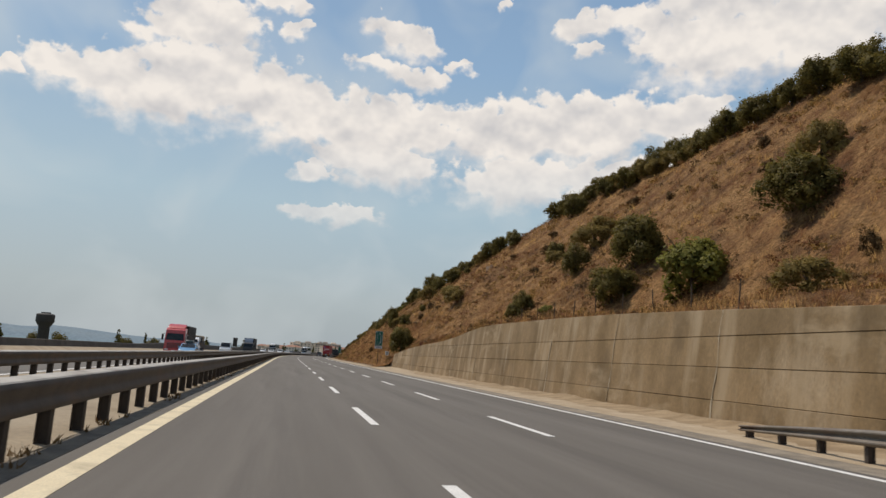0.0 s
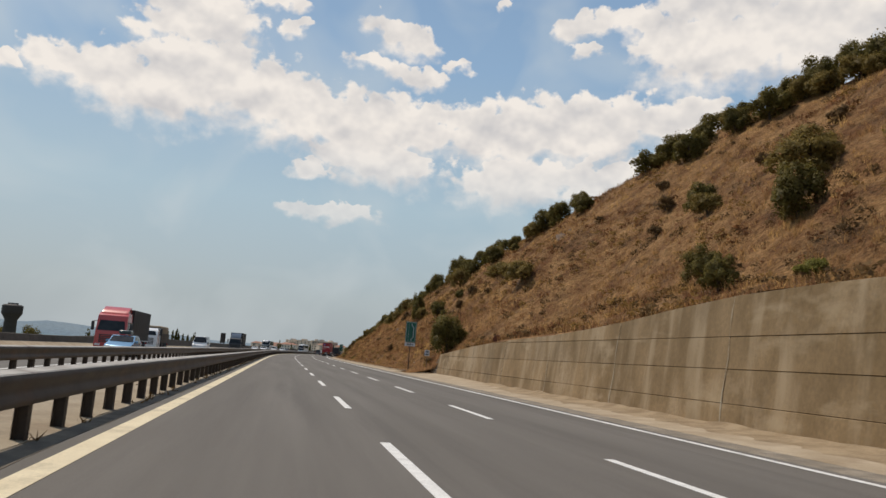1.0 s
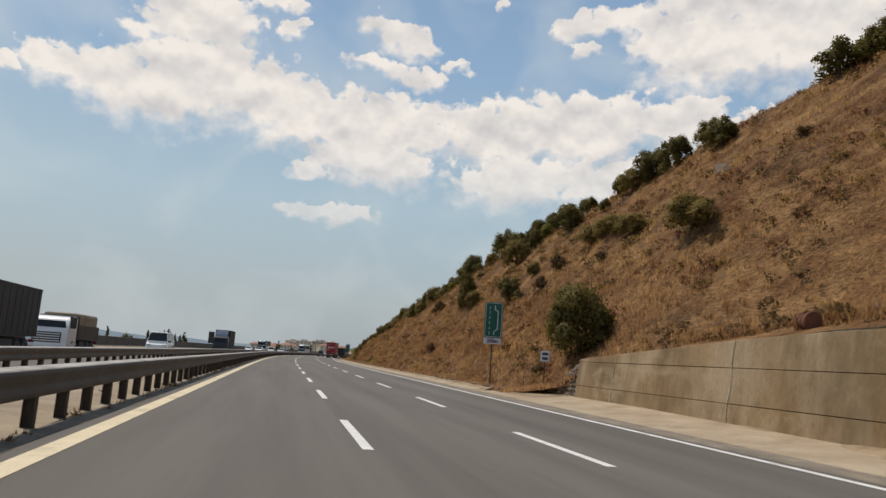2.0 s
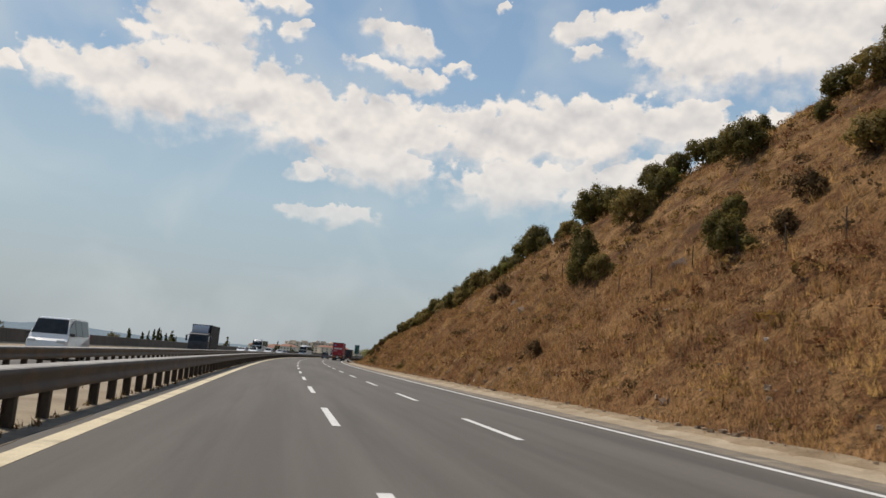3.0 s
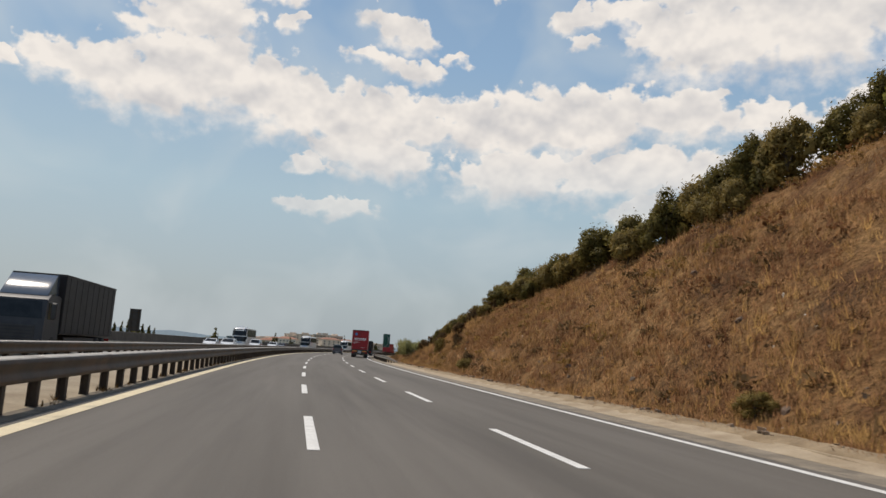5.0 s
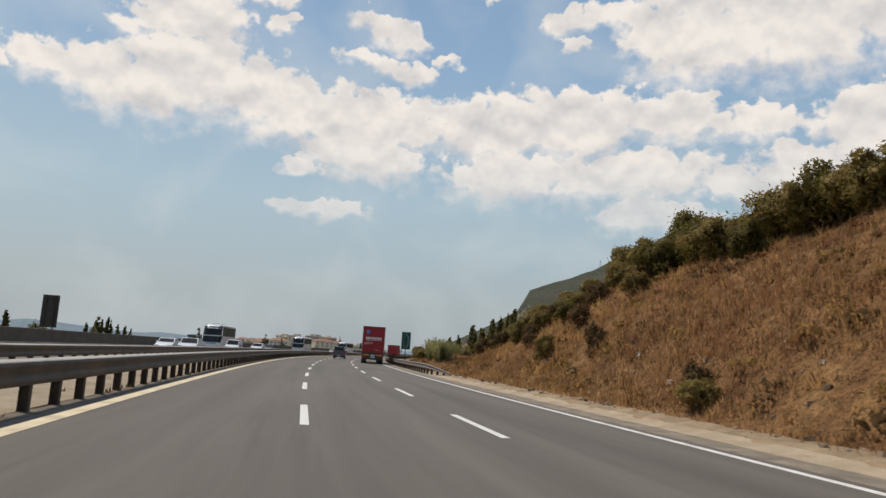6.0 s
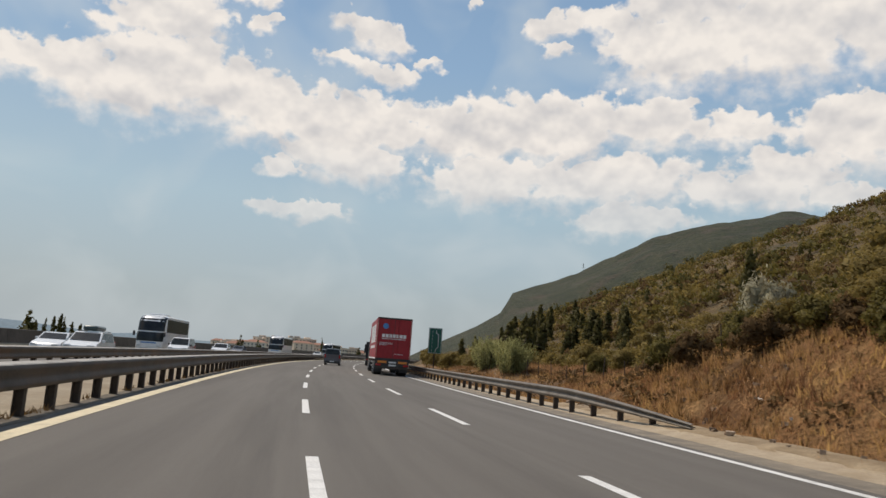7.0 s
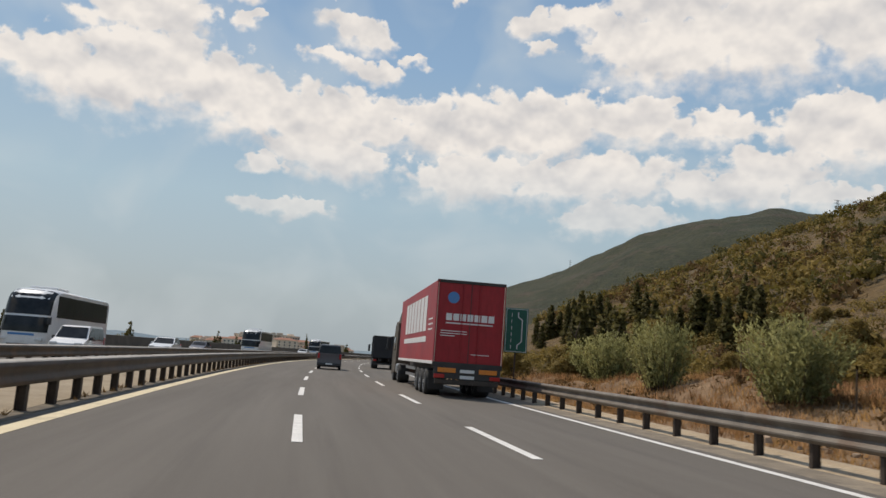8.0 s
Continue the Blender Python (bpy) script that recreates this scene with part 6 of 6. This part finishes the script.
def cab(g, front, W, H, paint, spoiler=None, sides=True):
    """A flat-nosed truck cab whose nose is at y = front."""
    c = part("cab", shell([(front - 2.2, 0.75), (front - 2.2, H - 0.1), (front - 1.9, H), (front - 0.75, H), (front - 0.3, H - 0.25), (front - 0.06, 1.75), (front, 1.4), (front, 0.5), (front - 0.2, 0.38), (front - 2.0, 0.5)], W, 0.03, 1.9, 0.06), paint, g, shade=True)
    part("windscreen", pane((front - 0.06, 1.72), (front - 0.3, min(H - 0.3, 2.85)), W, 0.05, 0.02), GLASS, c, "dark windscreen")
    part("grille", blocks((-W / 2 + 0.35, W / 2 - 0.35, front - 0.05, front + 0.02, 0.78, 1.45), bevel=0.02), BLACK, c, "black grille")
    for i in range(4):
        part("grille_slat", blocks((-W / 2 + 0.42, W / 2 - 0.42, front + 0.02, front + 0.035, 0.86 + 0.15 * i, 0.92 + 0.15 * i)), paint, c)
    part("bumper", blocks((-W / 2, W / 2, front - 0.35, front + 0.05, 0.32, 0.72), bevel=0.06, seg=2), paint, c)
    for sx in (-1, 1):
        part("headlight", blocks((sx * (W / 2 - 0.3) - 0.22, sx * (W / 2 - 0.3) + 0.22, front + 0.0, front + 0.065, 0.5, 0.68), bevel=0.03), LAMP, c, "clear headlight")
        part("side_window", blocks((sx * (W / 2 - 0.03) - 0.03, sx * (W / 2 - 0.03) + 0.03, front - 1.35, front - 0.45, 1.75, 2.5), bevel=0.01), GLASS, c, "dark side window")
        part("mirror_arm", rod(bmesh.new(), (sx * W / 2, front - 0.35, 2.55), (sx * (W / 2 + 0.28), front - 0.25, 2.5), 0.025), BLACK, c)
        part("mirror", blocks((sx * (W / 2 + 0.3) - 0.12, sx * (W / 2 + 0.3) + 0.12, front - 0.32, front - 0.18, 1.75, 2.5), bevel=0.04), BLACK, c, "tall black mirror")
    part("number_plate", blocks((-0.26, 0.26, front + 0.05, front + 0.07, 0.4, 0.52)), PLATE, c, "white plate")
    if spoiler:
        part("roof_spoiler", shell([(front - 2.1, H - 0.06), (front - 2.1, spoiler), (front - 1.7, spoiler - 0.03), (front - 0.7, H + 0.06), (front - 0.6, H - 0.06)], W * 0.86, 0.02, H, 0.05), SPOIL if paint is NAVY else paint, c, "sloping roof spoiler", shade=True)
    return c


def ribbed_side(g, x, y0, y1, z0, z1, n, mat, label=""):
    """Upright pillars under a curtain side."""
    for i in range(n):
        y = y0 + (y1 - y0) * (i + 0.5) / n
        part("side_rib", blocks((x - 0.012, x + 0.012, y - 0.03, y + 0.03, z0, z1), bevel=0.005), mat, g, label)


# the red articulated truck
TW, TH, TL = 2.62, 4.36, 13.2
lorry = thing("articulated_truck", "red curtain-sided articulated truck with white lettering", "truck", "traffic", on_road(274.3, 9.98, 0, -1.0))
box = part("trailer_box", blocks((-TW / 2, TW / 2, 0.0, TL, 1.28, TH), bevel=0.03, seg=2), TARP, lorry, "red tarpaulin trailer box")
for x0_, x1_ in ((-TW / 2 - 0.012, -TW / 2 + 0.08), (TW / 2 - 0.08, TW / 2 + 0.012)):
    part("rear_pillar", blocks((x0_, x1_, -0.03, 0.06, 1.2, TH + 0.01), bevel=0.01), TARP, box)
    part("edge_strip", blocks(((x0_ + x1_) / 2 - 0.012, (x0_ + x1_) / 2 + 0.012, -0.036, -0.028, 1.3, TH - 0.1)), RENDERED, box, "pale worn edge strip")
part("rear_header", blocks((-TW / 2 - 0.012, TW / 2 + 0.012, -0.03, 0.06, TH - 0.1, TH + 0.02), bevel=0.01), CHASSIS, box, "dark roof edge")
part("rear_sill", blocks((-TW / 2 - 0.012, TW / 2 + 0.012, -0.04, 0.1, 1.12, 1.3), bevel=0.01), CHASSIS, box, "dark rear sill")
part("door_seam", blocks((-0.012, 0.012, -0.012, 0.004, 1.3, TH - 0.1)), CHASSIS, box)
for x_ in (-0.32, 0.32):
    part("lock_bar", rod(bmesh.new(), (x_, -0.03, 1.32), (x_, -0.03, TH - 0.12), 0.016), TARP, box)
for i in range(7):
    part("letter_block", blocks((-0.92 + 0.27 * i, -0.70 + 0.27 * i, -0.012, -0.006, 2.86, 3.12)), LETTER, box, "bold white letter block")
part("emblem", lathe_x([(-0.004, 0.0), (-0.004, 0.22), (0.0, 0.22)], 20), EMBLEM, box, "round blue emblem").matrix_basis = pose(-0.68, -0.008, 3.72, 0, 0, 90)
part("small_print", blocks((-0.92, 0.88, -0.012, -0.006, 2.74, 2.785), (-1.1, -0.1, -0.012, -0.006, 2.45, 2.48), (-1.1, -0.1, -0.012, -0.006, 2.36, 2.39), (-1.1, -0.55, -0.012, -0.006, 2.27, 2.30), (0.1, 0.8, -0.012, -0.006, 1.62, 1.645)), LETTER, box, "fine unreadable white lines")
for i in range(7):
    part("letter_block", blocks((-TW / 2 - 0.012, -TW / 2 - 0.006, 2.6 + 1.15 * i, 3.55 + 1.15 * i, 2.5, 3.95)), LETTER, box, "tall white letter block")
part("side_print", blocks((-TW / 2 - 0.012, -TW / 2 - 0.006, 2.4, 10.8, 2.05, 2.28), (-TW / 2 - 0.012, -TW / 2 - 0.006, 0.7, 1.9, 2.9, 2.96), (-TW / 2 - 0.012, -TW / 2 - 0.006, 0.7, 1.9, 2.7, 2.76), (-TW / 2 - 0.012, -TW / 2 - 0.006, 0.7, 1.9, 2.5, 2.56)), LETTER, box, "white unreadable lines")
for sx in (-1, 1):
    part("side_sill", blocks((sx * TW / 2 - 0.02, sx * TW / 2 + 0.02, 0.06, TL, 1.2, 1.32), bevel=0.008), LETTER, box, "pale lower rail")
    part("chassis_beam", blocks((sx * 0.45 - 0.06, sx * 0.45 + 0.06, 0.1, TL + 1.5, 0.85, 1.24)), CHASSIS, lorry)
    part("mud_flap", blocks((sx * 0.98 - 0.3, sx * 0.98 + 0.3, 1.1, 1.13, 0.25, 0.95)), BLACK, lorry, "black mud flap")
    part("tail_lamp", blocks((sx * 1.05 - 0.2, sx * 1.05 + 0.2, -0.13, -0.06, 0.72, 0.86), bevel=0.015), TAIL, lorry, "red tail lamp")
    part("reflector_board", blocks((sx * 0.78 - 0.34, sx * 0.78 + 0.34, -0.12, -0.07, 0.93, 1.1), bevel=0.008), AMBER, lorry, "orange reflector board")
    part("side_guard", blocks((sx * 1.22 - 0.015, sx * 1.22 + 0.015, 6.0, 9.8, 0.55, 0.68), (sx * 1.22 - 0.015, sx * 1.22 + 0.015, 6.0, 9.8, 0.85, 0.98)), ALLOY, lorry)
part("underrun_bar", blocks((-1.2, 1.2, -0.08, 0.04, 0.5, 0.68), bevel=0.015), STEEL, lorry, "grey underrun bar")
part("lamp_board", blocks((-1.26, 1.26, -0.065, 0.0, 0.7, 1.12), bevel=0.01), CHASSIS, lorry)
part("number_plate", blocks((-0.27, 0.27, -0.1, -0.066, 0.94, 1.06)), PLATE, lorry, "white plate")
part("number_plate", blocks((-0.27, 0.27, -0.1, -0.066, 0.72, 0.84)), PLATE, lorry, "white plate")
wheels(lorry, "twin", [(sx * 1.0, y) for sx in (-1, 1) for y in (2.2, 3.5, 4.8)])
wheels(lorry, "twin", [(sx * 1.0, TL + 0.1) for sx in (-1, 1)])
wheels(lorry, "truck", [(sx * 1.08, TL + 3.6) for sx in (-1, 1)])
cab(lorry, TL + 4.6, 2.5, 3.4, PARAPET, 3.9)
part("fuel_tank", blocks((-1.25, -0.7, TL + 1.0, TL + 2.2, 0.45, 1.0), bevel=0.12, seg=3), ALLOY, lorry)


def box_truck(label, m, paint, tarp, L=9.0, W=2.5, H=3.9, cab_h=3.0, spoiler=None, flat=False):
    """A rigid truck; flat: a drop-side load bed in place of the box."""
    g = thing("truck", label, "truck", "traffic", m)
    f = L + 2.4
    if flat:
        part("load_bed", blocks((-W / 2, W / 2, 0, L, 1.05, 1.2), (-W / 2, -W / 2 + 0.05, 0, L, 1.2, 2.0), (W / 2 - 0.05, W / 2, 0, L, 1.2, 2.0), (-W / 2, W / 2, L - 0.05, L, 1.2, 2.6), (-W / 2, W / 2, 0, 0.05, 1.2, 2.0)), tarp, g, "drop-side load bed")
        part("load", blocks((-W / 2 + 0.1, W / 2 - 0.1, 0.2, L - 0.2, 1.2, H - 0.6), bevel=0.2, seg=2), SAND, g, "tan covered load")
    else:
        b = part("cargo_box", blocks((-W / 2, W / 2, 0, L, 1.1, H), bevel=0.03), tarp, g)
        for sx in (-1, 1):
            ribbed_side(b, sx * (W / 2 + 0.004), 0.1, L - 0.1, 1.15, H - 0.1, 9, tarp)
        part("roof_edge", blocks((-W / 2 - 0.01, W / 2 + 0.01, -0.01, L + 0.01, H - 0.09, H - 0.01)), CHASSIS, b)
    for sx in (-1, 1):
        part("chassis_beam", blocks((sx * 0.42 - 0.06, sx * 0.42 + 0.06, 0.1, f - 0.4, 0.75, 1.04)), CHASSIS, g)
        part("tail_lamp", blocks((sx * 1.0 - 0.15, sx * 1.0 + 0.15, -0.06, 0.0, 0.8, 0.95)), TAIL, g, "red tail lamp")
        part("side_guard", blocks((sx * 1.18 - 0.015, sx * 1.18 + 0.015, 3.4, L - 0.8, 0.5, 0.95)), CHASSIS, g)
    part("underrun_bar", blocks((-1.15, 1.15, -0.04, 0.04, 0.45, 0.6), bevel=0.01), CHASSIS, g)
    cab(g, f, W * 0.97, cab_h, paint, spoiler)
    wheels(g, "twin", [(sx * 0.95, y) for sx in (-1, 1) for y in (1.6, 2.8)])
    wheels(g, "truck", [(sx * 1.05, f - 1.4) for sx in (-1, 1)])
    return g


def oncoming(s, d):
    """A pose for traffic that comes the other way; s is where its nose is."""
    return on_road(s, d, 0, 180)


def nosed(m, nose):
    return m @ pose(0, -nose, 0)


# traffic on the near carriageway
car("dark grey family van seen from behind", on_road(307.6, 5.05), GREYPAINT, L=4.3, W=1.86, H=1.92, nose=0.95, belt=1.08, ws=1.3, front=0.75, rear=-2.0, tail=-2.12, tail_z=1.1, category="van")
box_truck("dark tarpaulin-covered truck ahead in the outer lane", on_road(322.5, 10.1), BLACK, DARKTARP, L=7.5, H=3.3, cab_h=2.8)
# oncoming traffic
car("light blue car with a roof box", nosed(oncoming(78.2, -9.0), 2.1), BLUE, roof_box=True)
box_truck("red truck with a dark tarpaulin body", nosed(oncoming(89.6, -11.95), 10.4), RED, DARKTARP, L=8.0, H=3.7, cab_h=3.3, spoiler=3.85)
box_truck("white drop-side truck with a tan load", nosed(oncoming(107, -12.2), 8.0), WHITE, PARAPET, L=5.6, H=3.4, cab_h=2.5, flat=True)
car("white minibus van in the oncoming lane", nosed(oncoming(128.4, -8.95), 2.4), WHITE, L=4.8, W=1.9, H=2.2, nose=1.1, belt=1.25, ws=2.0, front=1.5, rear=-2.25, tail=-2.35, tail_z=1.3, category="van")
box_truck("dark blue box truck with a roof spoiler tinted by painted sky reflection", nosed(oncoming(188.8, -9.0), 12.0), NAVY, DARKTARP, L=9.6, H=4.0, cab_h=2.9, spoiler=3.9)
car("white estate car with a dark roof box", nosed(oncoming(262.6, -9.0), 2.2), WHITE, L=4.4, W=1.8, H=1.62, nose=0.9, belt=1.0, ws=1.25, front=0.55, rear=-1.7, tail=-1.95, tail_z=1.0, roof_box=True)
car("white saloon car in the oncoming lanes", nosed(oncoming(266.5, -12.2), 2.2), WHITE, H=1.46)
car("white panel van beside a coach", nosed(oncoming(289.6, -8.9), 2.1), WHITE, L=4.2, W=1.78, H=1.82, nose=0.95, belt=1.05, ws=1.3, front=0.7, rear=-1.95, tail=-2.05, tail_z=1.1, category="van")
bus("white double-height coach with dark tinted windows", nosed(oncoming(292.3, -12.2), 6.0), H=3.85)
car("white compact sport utility car", nosed(oncoming(311.5, -9.0), 2.1), WHITE, H=1.6, nose=0.92, belt=1.0)
bus("white coach with a dark windscreen", nosed(oncoming(357, -9.0), 6.0))
car("dark grey car in the oncoming lanes", nosed(oncoming(340, -12.2), 2.1), GREYPAINT)
car("white hatchback car in the oncoming lanes", nosed(oncoming(402, -9.0), 2.1), WHITE)
car("white saloon car in the oncoming lanes", nosed(oncoming(430, -12.0), 2.1), WHITE)
box_truck("red truck far ahead in the outer lane", on_road(392, 9.6), RED, TARP, L=7.5, H=3.6, cab_h=2.8)
bus("white coach far ahead in the oncoming lanes", nosed(oncoming(415, -9.2), 6.0))

# ---- town and towers ----


def building(label, x, y, w, dpt, storeys, turn, roof="flat", cols=5, base=-6.0, wall_mat=RENDERED):
    g = thing("building", label, "building", "town buildings", pose(x, y, base, 0, 0, turn))
    h = 3.0 * storeys + 4.0
    body_ = part("wall", blocks((-w / 2, w / 2, -dpt / 2, dpt / 2, 0, h)), wall_mat, g)
    if roof == "flat":
        part("roof", blocks((-w / 2 - 0.3, w / 2 + 0.3, -dpt / 2 - 0.3, dpt / 2 + 0.3, h, h + 0.5), (-w / 5, w / 6, -dpt / 5, dpt / 5, h + 0.5, h + 2.6)), wall_mat, g, "flat roof with a stair head")
    else:
        bm = bmesh.new()
        v = [bm.verts.new(p) for p in ((-w / 2 - 0.5, -dpt / 2 - 0.5, h), (w / 2 + 0.5, -dpt / 2 - 0.5, h), (w / 2 + 0.5, dpt / 2 + 0.5, h), (-w / 2 - 0.5, dpt / 2 + 0.5, h), (-w / 4, 0, h + 2.6), (w / 4, 0, h + 2.6))]
        for f in ((0, 1, 5, 4), (1, 2, 5), (2, 3, 4, 5), (3, 0, 4), (3, 2, 1, 0)):
            bm.faces.new([v[i] for i in f])
        part("roof", bm, ROOFTILE, g, "red tiled hip roof")
    win = mesh_of("window", blocks((-0.8, 0.8, -0.05, 0.05, 0, 1.5)), DARKWIN)
    for i in range(storeys):
        for j in range(cols):
            shared("window", win, g, pose(-w / 2 + w * (j + 0.5) / cols, -dpt / 2 - 0.03, 4.0 + 3.0 * i))
    return g


rb = random.Random(17)
for i in range(34):
    az_ = -2.6 + 11.0 * (i + rb.random() * 0.8) / 34
    r_ = rb.uniform(760, 1050)
    st_ = rb.choice((3, 4, 4, 5, 6)) if 0 < az_ < 5.5 else rb.choice((2, 3, 3))
    building("pale apartment block in the distant town", 8.5 + math.sin(radians(az_)) * r_, 246 + math.cos(radians(az_)) * r_, rb.uniform(14, 26), 12, st_, -az_ + rb.uniform(-25, 25), rb.choice(("flat", "flat", "hip")), rb.choice((4, 5, 6)))
# concrete water tower
g = thing("water_tower", "dark concrete water tower with a flared top", "water tower", "", pose(-95, 324, -9))
bm = bmesh.new()
prof = [(0.0, 2.4), (13.4, 2.1), (15.2, 3.2), (15.7, 3.5), (18.4, 3.5), (18.8, 3.1), (19.1, 1.0)]
ring_ = [[bm.verts.new((r * math.cos(2 * math.pi * i / 20), r * math.sin(2 * math.pi * i / 20), z)) for i in range(20)] for z, r in prof]
for a, b in zip(ring_, ring_[1:]):
    for i in range(20):
        bm.faces.new((a[i], a[(i + 1) % 20], b[(i + 1) % 20], b[i]))
bm.faces.new(ring_[-1])
part("tank_and_shaft", bm, CHASSIS, g, shade=True)
part("rim_rail", blocks((-1.8, 1.8, -0.05, 0.05, 19.0, 19.5), (-0.05, 0.05, -1.8, 1.8, 19.0, 19.5)), CHASSIS, g)

# pylons on the mountain's shoulder
for az_, r_, z_, h_ in ((43.3, 900, 178, 26), (24.9, 2300, 290, 40)):
    g = thing("pylon", "thin steel lattice power pylon on the ridge", "pylon", "pylons", pose(8.5 + math.sin(radians(az_)) * r_, 246 + math.cos(radians(az_)) * r_, z_))
    bm = bmesh.new()
    for sx, sy in ((-1, -1), (1, -1), (1, 1), (-1, 1)):
        rod(bm, (sx * 2.2, sy * 2.2, -4), (sx * 0.5, sy * 0.5, h_), 0.22, 0.15, 4)
    for k in range(6):
        z0, z1 = h_ * k / 6, h_ * (k + 1) / 6
        w0, w1 = 2.2 - 1.7 * k / 6, 2.2 - 1.7 * (k + 1) / 6
        rod(bm, (-w0, -w0, z0), (w1, -w1, z1), 0.12, n=4)
        rod(bm, (w0, -w0, z0), (-w1, -w1, z1), 0.12, n=4)
    part("lattice", bm, CHASSIS, g)
    for k in (0.7, 0.84, 0.97):
        part("cross_arm", rod(bmesh.new(), (-4.5, 0, h_ * k), (4.5, 0, h_ * k), 0.2, n=4), CHASSIS, g)
